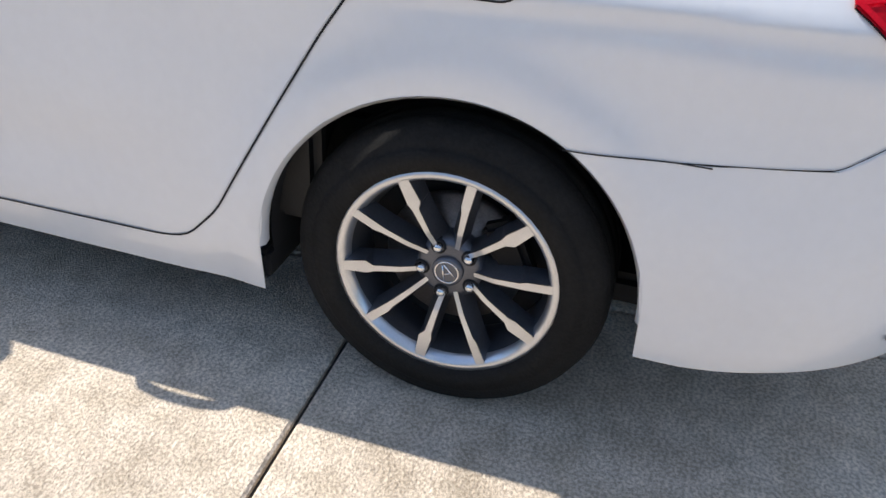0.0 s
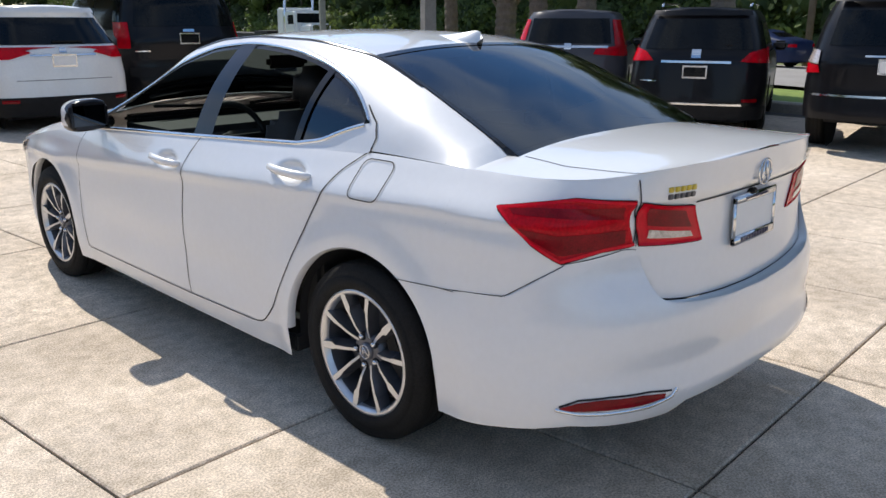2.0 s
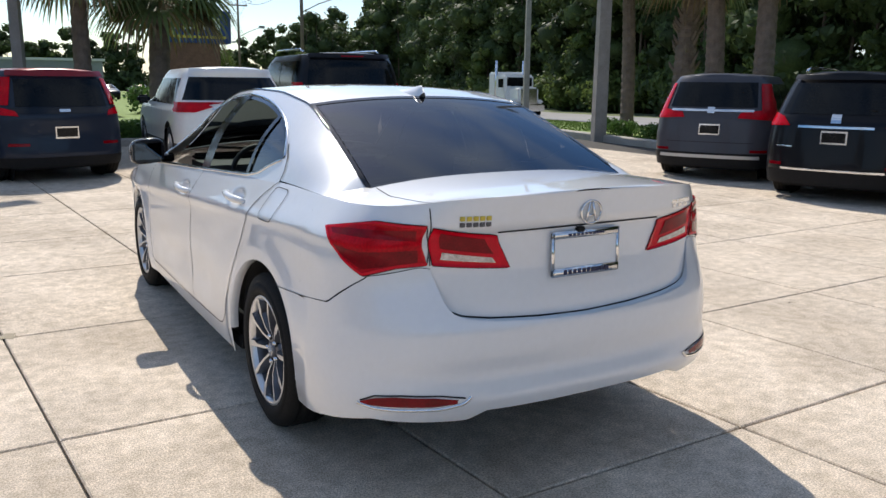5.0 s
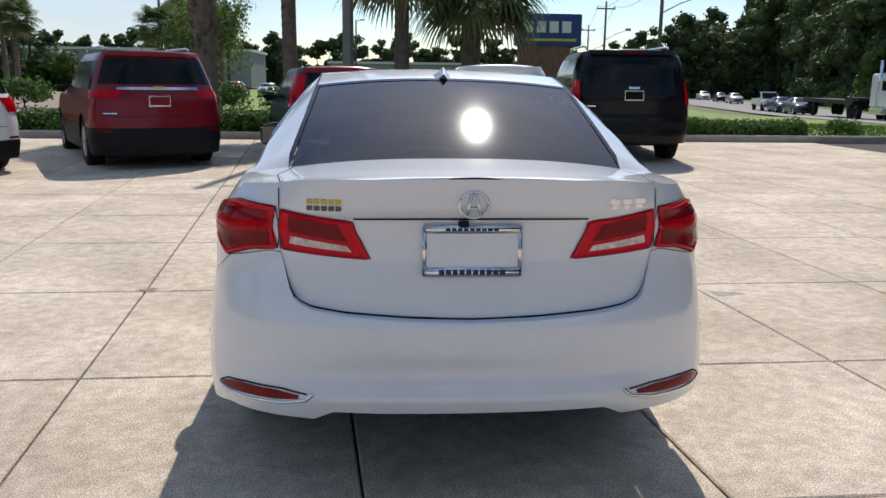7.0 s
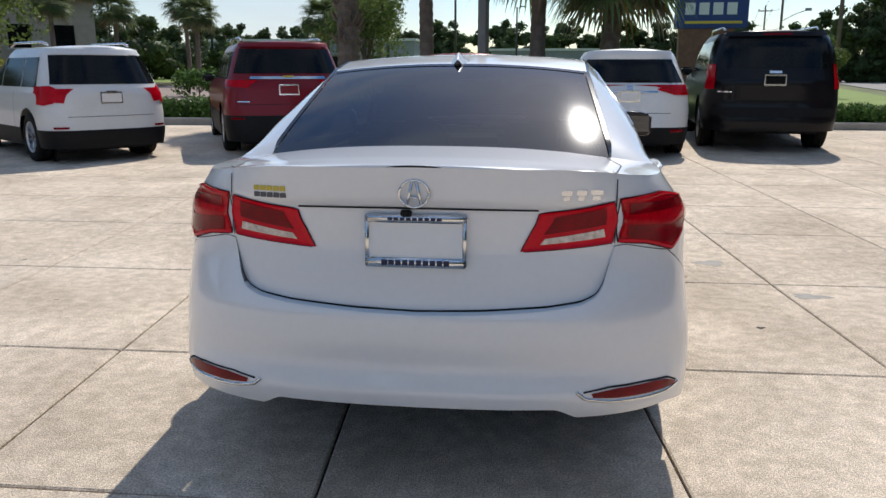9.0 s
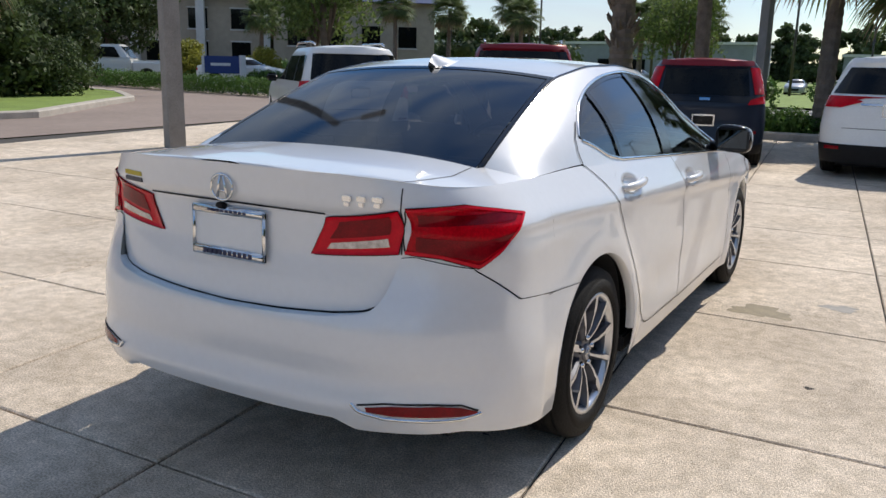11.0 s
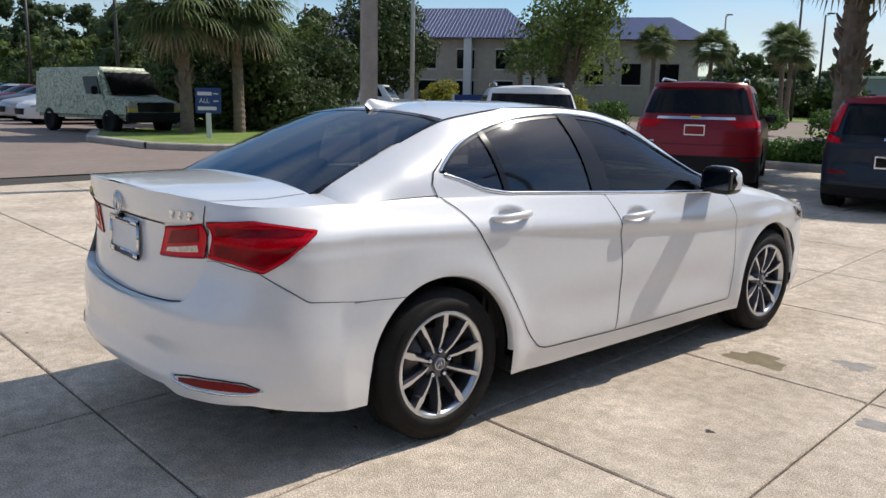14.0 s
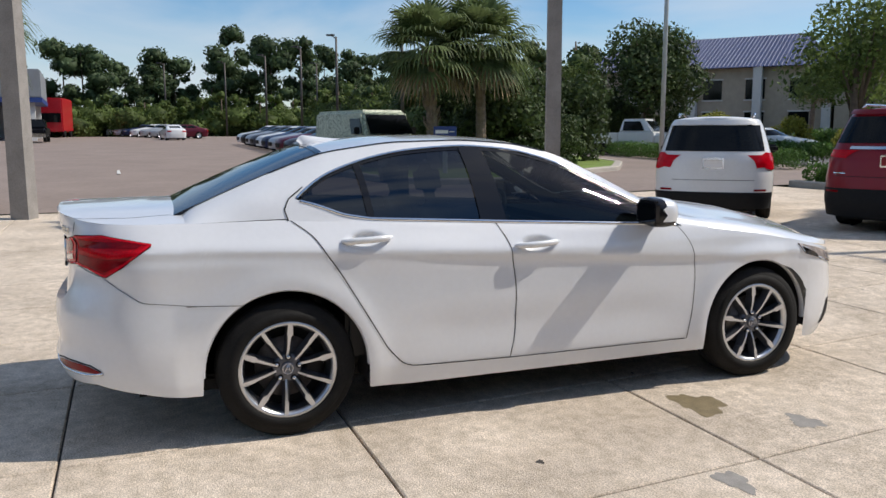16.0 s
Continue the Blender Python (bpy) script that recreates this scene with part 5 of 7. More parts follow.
def vehicle(name, label, m, spec):
    """A parked vehicle; its tail's middle stands at the pose's origin and it points along +y."""
    S, col = spec["shell"], M["car_" + spec["paint"]]
    car = thing(name, label, spec.get("category", "car"), spec.get("group", ""), m=m)
    H, L, R = S.H, S.L, spec.get("wheel", 0.36)
    ax = spec["axles"]
    far = spec.get("far", False)
    nz = 16 if far else 34
    cut = spec.get("clad", 0.0)
    bottom = spec.get("clear", 0.22)
    nr, ns, nf = (5, 24, 5) if far else (10, 64, 9)

    def arch(y, z):
        for a in ax:
            if abs(y - a) < R + 0.07:
                z = max(z, R + math.sqrt(max(0, (R + 0.07) ** 2 - (y - a) ** 2)))
        return z

    def band(z0, z1, n, mat, nm, swell=0.0):
        V, F = [], []
        rows = []
        for j in range(n):
            z = z0 + (z1 - z0) * j / (n - 1)
            rows.append([(x, y, z) for x, y in S.ring(z, nr, ns, nf)])
        k = len(rows[0])
        for sd in (1, -1):
            b = len(V)
            for i in range(k):
                lo = arch(rows[0][i][1], z0) if nr < i < nr + ns else z0
                for j in range(n):
                    x, y, z = rows[j][i]
                    z = max(z, lo)
                    w = S.w(z) / max(1e-6, S.w(rows[j][i][2]))
                    V.append((sd * (x * w + (swell if x > 0.3 else 0)), y - (swell if i < nr else 0), z))
            F += grid_faces(k, n, b, flip=sd < 0)
        return mpart(nm, V, F, mat, car)

    if cut:
        band(bottom, cut, 6 if far else 9, M["black"], "lower_cladding", 0.006)
    body = band(cut or bottom, H * 0.97, nz, col, "body")
    # roof
    top = S.ring(H * 0.97, nr, ns, nf)
    V = []
    for x, y in top:
        for t in np.linspace(-1, 1, 9):
            V.append((x * t, y, H * 0.97 + S.crown * (1 - abs(t) ** 3) * min(1, x / (S.w(H * 0.97) * 0.8))))
    mpart("roof", V, grid_faces(len(top), 9, 0, flip=False), M["car_" + spec.get("roof", spec["paint"])], car)
    part("underbody", box_bm(-S.W * 0.36, S.W * 0.36, 0.35, L - 0.4, bottom - 0.06, bottom + 0.03), M["seam"], car)
    inn = (0, L / 2, H * 0.5)
    # rear glass and lamps
    for (nm, mat, lo, hi, off, both) in spec.get("rear", ()):
        for mir in ((False, True) if both else (False,)):
            patch(nm, S.rear, lo, hi, 10 if far else 18, 4 if far else 7, M[mat], car, off, inn, mirror=mir)
    for (nm, mat, lo, hi, off) in spec.get("side", ()):
        for mir in (False, True):
            patch(nm, S.side, lo, hi, 8 if far else 14, 3 if far else 6, M[mat], car, off, inn, mirror=mir)
    for bx, nm, mat in spec.get("boxes", ()):
        part(nm, box_bm(*bx, min(0.015, 0.3 * min(bx[1] - bx[0], bx[3] - bx[2], bx[5] - bx[4]))), M[mat], car)
    # wheels
    for a in ax:
        for s in (1, -1):
            x = S.w(0.5) - 0.115
            mm = pose(x * s, a, R, 0, 0, 0 if s > 0 else 180)
            if far:
                v, f = lathe([(-0.1, R * 0.62), (-0.1, R), (0.08, R), (0.1, R * 0.9), (0.1, R * 0.66)], 20)
                w = new("wheel")
                w.parent, w.matrix_local = car, mm
                mpart("tyre", v, f, M["rubber"], w)
                v, f = lathe([(0.1, R * 0.66), (0.07, R * 0.6), (0.06, R * 0.2), (0.08, 0.0)], 16)
                mpart("rim", v, f, M["machined"], w)
            else:
                build_wheel(car, mm, R, R * 0.64, 0.22, 10 if spec.get("spokes", 0) == 0 else spec["spokes"], False, seg=32)
            v, f = lathe([(0, R + 0.065), (0, 0.0)], 24)
            mpart("wheel_well", [(s * (x + 0.02) - 0.16 * s, p[1] + a, p[2] + R) for p in v], f, M["seam"], car)
    # door gaps
    if not far:
        for y in spec.get("gaps", ()):
            for mir in (False, True):
                ribbon("door_gap", S.side, [(y, bottom + 0.18), (y, H * 0.6)], 0.007, M["seam"], car, 0.004, inn, mir, 16)
        for s in (1, -1):
            ym, zm = spec.get("mirror", (L * 0.66, H * 0.63))
            x = S.w(zm)
            bm = box_bm(x - 0.02, x + 0.20, ym - 0.07, ym + 0.07, zm - 0.02, zm + 0.13, 0.04, 3)
            for v in bm.verts:
                v.co.x *= s
            bmesh.ops.recalc_face_normals(bm, faces=bm.faces)
            part("door_mirror", bm, M["gloss_black"], car)
            if spec.get("rails", False):
                v, f = tube([(s * S.w(H * 0.96) * 0.86, 0.75, H * 1.0), (s * S.w(H * 0.96) * 0.88, 0.95, H * 1.025), (s * S.w(H * 0.96) * 0.88, L * 0.48, H * 1.03), (s * S.w(H * 0.96) * 0.85, L * 0.54, H * 1.0)], 0.018, 6)
                mpart("roof_rail", v, f, M["chrome"] if spec["rails"] == "chrome" else M["black"], car)
        pz = spec.get("plate", 0.85)
        py = S.rear(0, pz)[1]
        pl = new("number_plate")
        pl.parent = car
        part("plate_frame", box_bm(-0.16, 0.16, py - 0.014, py + 0.02, pz - 0.085, pz + 0.085, 0.004), M["chrome"], pl)
        part("plate_blank", box_bm(-0.142, 0.142, py - 0.017, py - 0.01, pz - 0.062, pz + 0.062), M[spec.get("plate_mat", "white_plate")], pl)
    return car


def suv_shell(L, W, H, rake=0.28, hood=0.60, cowl=0.30, boxy=0.0, bulge=0.06):
    """An upright wagon shape: tail line, bonnet and windscreen by height."""
    tail = ((0.0, 0.14, 0.25, 0.42, 0.58, 0.64, 0.88, 0.97, 1.0), (0.10, 0.02, 0.0, 0.03, bulge, bulge + 0.03, rake, rake + 0.07, rake + 0.2))
    f0, c0 = L, L - cowl * L
    nose = ((0.0, 0.15, 0.35, 0.50, hood - 0.02, hood + 0.02, hood + 0.06, 0.97, 1.0), (L - 0.15, L - 0.02, L, L - 0.03, L - 0.16, L - 0.32, c0 + 0.12, c0 - 0.62, c0 - 0.8))
    width = ((0.0, 0.12, 0.25, 0.42, 0.58, 0.62, 0.80, 0.92, 0.97, 1.0), (0.90, 0.95, 0.985, 1.0, 0.975, 0.95, 0.86 + boxy, 0.79 + boxy, 0.73 + boxy, 0.66 + boxy))
    return Shell(L, W, H, tail, nose, width, (0.55, 0.9), (3.1, 2.6), 0.045)


def glazing(S, y0, y1, zb, zt, split=()):
    """Dark side glass from y0 to y1, in panes."""
    out = []
    cuts = [y0] + list(split) + [y1]
    for a, b in zip(cuts, cuts[1:]):
        k0 = 0.10 if a == y0 else 0.0
        k1 = 0.45 if b == y1 else 0.0
        out.append(("side_window", "dark_glass", [(a + 0.02, zb), (b - 0.02, zb)], [(a + 0.02 + k0, zt), (b - 0.02 - k1, zt)], 0.005))
    return out


def place(x, y, heading, scale=1.0):
    """Tail at (x, y); heading in degrees to the right of +y."""
    return Matrix.Translation((x, y, ground_z(x, y))) @ Matrix.Rotation(radians(-heading), 4, "Z") @ Matrix.Scale(scale, 4)


# white compact wagon
S = suv_shell(4.65, 1.84, 1.68, 0.30)
vehicle("white_wagon", "white compact sport utility wagon with black lower bumper", place(-5.7, 7.65, -50, 0.98), dict(
    category="car", shell=S, paint="white", axles=(0.93, 3.79), clad=0.48, wheel=0.355, gaps=(1.55, 2.6), rails="chrome", plate=0.93,
    rear=(("rear_window", "dark_glass", [(-0.76, 1.12), (0.76, 1.12)], [(-0.67, 1.53), (0.67, 1.53)], 0.006, False),
          ("tail_lamp", "red_lens", [(0.765, 0.86), (0.86, 0.83), (0.905, 0.84)], [(0.70, 1.05), (0.76, 1.10), (0.88, 1.09)], 0.014, True),
          ("rear_spoiler", "car_white", [(-0.60, 1.53), (0.60, 1.53)], [(-0.58, 1.60), (0.58, 1.60)], 0.03, False),
          ("tailgate_strip", "car_white", [(-0.36, 0.985), (0.36, 0.985)], [(-0.36, 1.015), (0.36, 1.015)], 0.015, False),
          ("bumper_reflector", "deep_red_lens", [(0.62, 0.50), (0.80, 0.50)], [(0.62, 0.53), (0.80, 0.53)], 0.012, True),
          ("lid_gap", "seam", [(-0.62, 0.665), (0.62, 0.665)], [(-0.62, 0.672), (0.62, 0.672)], 0.003, False)),
    side=glazing(S, 0.55, 3.2, 1.08, 1.50, (1.25, 2.2)) + [("tail_lamp_side", "red_lens", [(0.12, 0.86), (0.34, 0.90)], [(0.12, 1.06), (0.30, 1.06)], 0.010)],
    boxes=(((-0.25, 0.25, 0.18, 0.22, 1.09, 1.115), "rear_wiper", "black"), ((-0.09, 0.09, 0.015, 0.05, 0.99, 1.03), "badge", "chrome"))))
# dark red wagon
S = suv_shell(5.19, 2.0, 1.80, 0.26)
vehicle("red_wagon", "dark red full-size family wagon with black lower bumper", place(-3.45, 8.75, -26, 0.96), dict(
    category="car", shell=S, paint="red", axles=(1.12, 4.19), clad=0.63, wheel=0.375, gaps=(1.75, 2.85), rails="chrome", plate=1.03, plate_mat="car_red",
    rear=(("rear_window", "dark_glass", [(-0.83, 1.28), (0.83, 1.28)], [(-0.70, 1.66), (0.70, 1.66)], 0.006, False),
          ("tail_lamp", "red_lens", [(0.62, 1.06), (0.95, 1.08)], [(0.66, 1.18), (0.93, 1.18)], 0.012, True),
          ("chrome_bar", "chrome", [(-0.60, 1.19), (0.60, 1.19)], [(-0.58, 1.232), (0.58, 1.232)], 0.018, False),
          ("rear_spoiler", "car_red", [(-0.70, 1.68), (0.70, 1.68)], [(-0.68, 1.74), (0.68, 1.74)], 0.04, False),
          ("bumper_reflector", "deep_red_lens", [(0.70, 0.57), (0.90, 0.57)], [(0.70, 0.60), (0.90, 0.60)], 0.016, True),
          ("lid_gap", "seam", [(-0.78, 0.80), (0.78, 0.80)], [(-0.78, 0.808), (0.78, 0.808)], 0.003, False),
          ("badge", "gold", [(-0.08, 1.215), (0.08, 1.215)], [(-0.08, 1.24), (0.08, 1.24)], 0.026, False),
          ("name_strip", "chrome", [(-0.80, 0.84), (-0.62, 0.84)], [(-0.80, 0.853), (-0.62, 0.853)], 0.006, False)),
    side=glazing(S, 0.45, 3.6, 1.20, 1.62, (1.5, 2.55)) + [("tail_lamp_side", "red_lens", [(0.12, 1.07), (0.42, 1.10)], [(0.12, 1.18), (0.42, 1.18)], 0.010)]))
# blue-grey hatchback with a red roof
S = suv_shell(4.20, 1.80, 1.60, 0.20, 0.62, 0.27, 0.04, 0.03)
vehicle("boxy_hatchback", "blue-grey boxy hatchback with red roof and pillars", place(-0.74, 8.95, -13, 0.96), dict(
    category="car", shell=S, paint="blue_grey", roof="red", axles=(0.74, 3.34), clad=0.36, wheel=0.335, gaps=(1.35, 2.3), plate=0.70, plate_mat="dark_glass", spokes=8,
    rear=(("rear_window", "dark_glass", [(-0.62, 1.06), (0.62, 1.06)], [(-0.58, 1.44), (0.58, 1.44)], 0.008, False),
          ("tailgate_panel", "gloss_black", [(-0.70, 0.96), (0.70, 0.96)], [(-0.70, 1.05), (0.70, 1.05)], 0.006, False),
          ("tail_lamp", "red_lens", [(0.60, 0.93), (0.87, 0.95)], [(0.63, 1.00), (0.87, 1.08)], 0.014, True),
          ("red_pillar", "red_lens", [(0.69, 1.08), (0.86, 1.08)], [(0.60, 1.46), (0.77, 1.46)], 0.012, True),
          ("rear_spoiler", "car_red", [(-0.64, 1.46), (0.64, 1.46)], [(-0.62, 1.53), (0.62, 1.53)], 0.05, False),
          ("lower_reflector", "deep_red_lens", [(0.50, 0.52), (0.75, 0.52)], [(0.50, 0.56), (0.75, 0.56)], 0.008, True),
          ("badge", "chrome", [(-0.075, 0.985), (0.075, 0.985)], [(-0.075, 1.025), (0.075, 1.025)], 0.012, False)),
    side=glazing(S, 0.55, 3.0, 1.06, 1.44, (1.25, 2.15))))
# white crossover
S = suv_shell(4.69, 1.87, 1.65, 0.44)
vehicle("white_crossover", "white crossover with slim red tail lamps and black sills", place(1.63, 8.85, 2, 0.97), dict(
    category="car", shell=S, paint="white", axles=(0.98, 3.66), clad=0.47, wheel=0.36, gaps=(1.6, 2.65), plate=0.93,
    rear=(("rear_window", "dark_glass", [(-0.80, 1.13), (0.80, 1.13)], [(-0.64, 1.48), (0.64, 1.48)], 0.006, False),
          ("tail_lamp", "red_lens", [(0.40, 1.03), (0.66, 0.95), (0.91, 0.95)], [(0.42, 1.045), (0.64, 1.085), (0.88, 1.10)], 0.012, True),
          ("chrome_bar", "chrome", [(-0.42, 0.985), (0.42, 0.985)], [(-0.42, 1.01), (0.42, 1.01)], 0.014, False),
          ("rear_spoiler", "car_white", [(-0.62, 1.52), (0.62, 1.52)], [(-0.60, 1.58), (0.60, 1.58)], 0.05, False),
          ("bumper_reflector", "deep_red_lens", [(0.62, 0.40), (0.80, 0.40)], [(0.62, 0.44), (0.80, 0.44)], 0.018, True),
          ("lid_gap", "seam", [(-0.62, 0.68), (0.62, 0.68)], [(-0.62, 0.687), (0.62, 0.687)], 0.003, False),
          ("emblem", "chrome", [(-0.05, 1.03), (0.05, 1.03)], [(-0.04, 1.09), (0.04, 1.09)], 0.008, False)),
    side=glazing(S, 0.6, 3.25, 1.06, 1.46, (1.3, 2.25)) + [("tail_lamp_side", "red_lens", [(0.12, 0.97), (0.45, 1.02)], [(0.12, 1.10), (0.40, 1.10)], 0.010)],
    boxes=(((-0.1, 0.3, 0.16, 0.2, 1.16, 1.18), "rear_wiper", "black"),)))
# big black wagon
S = suv_shell(5.2, 2.04, 1.89, 0.16, 0.60, 0.30, 0.05, 0.02)
vehicle("black_wagon", "large black square-backed wagon with upright red lamps", place(3.9, 9.75, 5, 1.0), dict(
    category="car", shell=S, paint="black", axles=(1.15, 4.1), wheel=0.40, clear=0.34, gaps=(1.8, 2.9), rails="chrome", plate=1.12, plate_mat="dark_glass",
    rear=(("rear_window", "dark_glass", [(-0.80, 1.30), (0.80, 1.30)], [(-0.72, 1.74), (0.72, 1.74)], 0.006, False),
          ("tail_lamp", "red_lens", [(0.87, 0.98), (0.99, 0.98)], [(0.85, 1.36), (0.96, 1.36)], 0.012, True),
          ("rear_spoiler", "car_black", [(-0.72, 1.76), (0.72, 1.76)], [(-0.70, 1.82), (0.70, 1.82)], 0.05, False),
          ("stop_lamp", "deep_red_lens", [(-0.2, 1.775), (0.2, 1.775)], [(-0.2, 1.80), (0.2, 1.80)], 0.058, False),
          ("bumper_step", "black", [(-0.9, 0.56), (0.9, 0.56)], [(-0.9, 0.70), (0.9, 0.70)], 0.03, False),
          ("badge", "chrome", [(-0.09, 1.22), (0.09, 1.22)], [(-0.09, 1.26), (0.09, 1.26)], 0.01, False),
          ("name_strip", "chrome", [(-0.82, 0.93), (-0.62, 0.93)], [(-0.82, 0.95), (-0.62, 0.95)], 0.006, False)),
    side=glazing(S, 0.35, 3.6, 1.25, 1.72, (1.5, 2.6))))
# grey crossover
S = suv_shell(4.62, 1.855, 1.67, 0.30)
vehicle("grey_crossover", "dark grey crossover with tall red corner lamps", place(7.75, 5.4, 61, 0.97), dict(
    category="car", shell=S, paint="grey", axles=(0.95, 3.61), clad=0.44, wheel=0.36, gaps=(1.6, 2.65), plate=0.80, plate_mat="dark_glass",
    rear=(("rear_window", "dark_glass", [(-0.66, 1.14), (0.66, 1.14)], [(-0.60, 1.52), (0.60, 1.52)], 0.006, False),
          ("tail_lamp", "red_lens", [(0.40, 0.98), (0.90, 0.95)], [(0.44, 1.06), (0.88, 1.12)], 0.012, True),
          ("lamp_pillar", "red_lens", [(0.72, 1.10), (0.87, 1.10)], [(0.64, 1.50), (0.74, 1.50)], 0.013, True),
          ("chrome_bar", "chrome", [(-0.62, 1.07), (0.62, 1.07)], [(-0.62, 1.105), (0.62, 1.105)], 0.016, False),
          ("silver_skid", "car_silver", [(-0.75, 0.36), (0.75, 0.36)], [(-0.75, 0.41), (0.75, 0.41)], 0.02, False),
          ("bumper_reflector", "deep_red_lens", [(0.62, 0.46), (0.84, 0.46)], [(0.62, 0.50), (0.84, 0.50)], 0.012, True),
          ("lid_gap", "seam", [(-0.66, 0.60), (0.66, 0.60)], [(-0.66, 0.607), (0.66, 0.607)], 0.003, False),
          ("emblem", "chrome", [(-0.055, 1.045), (0.055, 1.045)], [(-0.055, 1.135), (0.055, 1.135)], 0.022, False)),
    side=glazing(S, 0.55, 3.2, 1.08, 1.50, (1.3, 2.25)),
    boxes=(((-0.35, 0.15, 0.15, 0.19, 1.155, 1.175), "rear_wiper", "black"),)))
# black crossover
S = suv_shell(4.68, 1.84, 1.69, 0.30)
vehicle("black_crossover", "black crossover with red wrap-round tail lamps", place(7.4, 3.1, 69, 0.98), dict(
    category="car", shell=S, paint="black", axles=(0.95, 3.66), clad=0.40, wheel=0.355, gaps=(1.6, 2.65), rails="chrome", plate=0.84, plate_mat="dark_glass",
    rear=(("rear_window", "dark_glass", [(-0.70, 1.13), (0.70, 1.13)], [(-0.60, 1.52), (0.60, 1.52)], 0.006, False),
          ("tail_lamp", "red_lens", [(0.56, 0.98), (0.91, 0.96)], [(0.66, 1.09), (0.87, 1.16)], 0.014, True),
          ("chrome_bar", "chrome", [(-0.45, 0.955), (0.45, 0.955)], [(-0.45, 0.985), (0.45, 0.985)], 0.014, False),
          ("bumper_chrome", "chrome", [(-0.62, 0.41), (0.62, 0.41)], [(-0.62, 0.435), (0.62, 0.435)], 0.02, False),
          ("rear_spoiler", "car_black", [(-0.62, 1.55), (0.62, 1.55)], [(-0.60, 1.61), (0.60, 1.61)], 0.05, False),
          ("bumper_reflector", "deep_red_lens", [(0.62, 0.46), (0.80, 0.46)], [(0.62, 0.50), (0.80, 0.50)], 0.012, True),
          ("emblem", "chrome", [(-0.06, 1.02), (0.06, 1.02)], [(-0.06, 1.13), (0.06, 1.13)], 0.012, False),
          ("name_strip", "chrome", [(-0.72, 0.70), (-0.5, 0.70)], [(-0.72, 0.72), (-0.5, 0.72)], 0.006, False)),
    side=glazing(S, 0.55, 3.2, 1.08, 1.50, (1.3, 2.25)),
    boxes=(((0.0, 0.45, 0.15, 0.19, 1.18, 1.20), "rear_wiper", "black"),)))
# black off-roader
S = suv_shell(4.82, 1.93, 1.80, 0.22, 0.60, 0.30, 0.03, 0.03)
vehicle("black_offroader", "black high-riding off-road wagon with roof spoiler", place(7.15, 0.65, 80, 1.0), dict(
    category="car", shell=S, paint="black", axles=(1.0, 3.79), wheel=0.40, clear=0.40, gaps=(1.7, 2.75), plate=1.0, rails=True,
    rear=(("rear_window", "dark_glass", [(-0.70, 1.22), (0.70, 1.22)], [(-0.64, 1.60), (0.64, 1.60)], 0.006, False),
          ("tail_lamp", "red_lens", [(0.76, 0.92), (0.95, 0.90)], [(0.78, 1.00), (0.93, 1.02)], 0.014, True),
          ("clear_lamp", "clear_lens", [(0.78, 1.01), (0.93, 1.03)], [(0.78, 1.16), (0.90, 1.18)], 0.014, True),
          ("rear_spoiler", "car_black", [(-0.68, 1.66), (0.68, 1.66)], [(-0.66, 1.74), (0.66, 1.74)], 0.08, False),
          ("chrome_strip", "chrome", [(-0.85, 0.66), (0.85, 0.66)], [(-0.85, 0.685), (0.85, 0.685)], 0.02, False),
          ("emblem", "chrome", [(-0.05, 1.13), (0.05, 1.13)], [(-0.05, 1.19), (0.05, 1.19)], 0.012, False),
          ("name_strip", "chrome", [(-0.30, 1.10), (0.30, 1.10)], [(-0.30, 1.12), (0.30, 1.12)], 0.010, False)),
    side=glazing(S, 0.5, 3.3, 1.15, 1.60, (1.35, 2.35))))
vehicle("silver_crossover", "silver crossover parked beyond the lawn edge", place(15.0, 1.9, 66, 1.0), dict(
    category="car", shell=suv_shell(4.6, 1.84, 1.65, 0.3), paint="silver", axles=(0.95, 3.6), far=True, clad=0.4,
    rear=(("rear_window", "dark_glass", [(-0.70, 1.13), (0.70, 1.13)], [(-0.60, 1.50), (0.60, 1.50)], 0.006, False), ("tail_lamp", "red_lens", [(0.56, 0.98), (0.91, 0.96)], [(0.66, 1.09), (0.87, 1.12)], 0.014, True)),
    side=glazing(suv_shell(4.6, 1.84, 1.65, 0.3), 0.55, 3.2, 1.08, 1.48, (1.3, 2.25))))


def sedan_shell(L=4.8, W=1.83, H=1.45):
    tail = ((0.0, 0.2, 0.4, 0.66, 0.72, 0.77, 0.95, 1.0), (0.12, 0.02, 0.0, 0.04, 0.10, 0.75, 1.35, 1.7))
    nose = ((0.0, 0.2, 0.4, 0.52, 0.60, 0.68, 0.72, 0.95, 1.0), (L - 0.15, L - 0.02, L, L - 0.08, L - 0.35, L - 1.1, L - 1.4, L - 2.15, L - 2.4))
    width = ((0.0, 0.15, 0.3, 0.5, 0.66, 0.72, 0.92, 0.97, 1.0), (0.9, 0.96, 0.99, 1.0, 0.97, 0.92, 0.72, 0.66, 0.6))
    return Shell(L, W, H, tail, nose, width, (0.45, 0.75), (3.4, 2.6), 0.03)


SED = sedan_shell()
far_side = [("side_window", "dark_glass", [(1.15, 1.06), (2.2, 1.06)], [(1.55, 1.32), (2.1, 1.34)], 0.006), ("side_window", "dark_glass", [(2.25, 1.06), (3.25, 1.06)], [(2.2, 1.34), (2.72, 1.32)], 0.006),
            ("headlamp", "clear_lens", [(4.3, 0.66), (4.6, 0.62)], [(4.25, 0.74), (4.55, 0.70)], 0.008)]


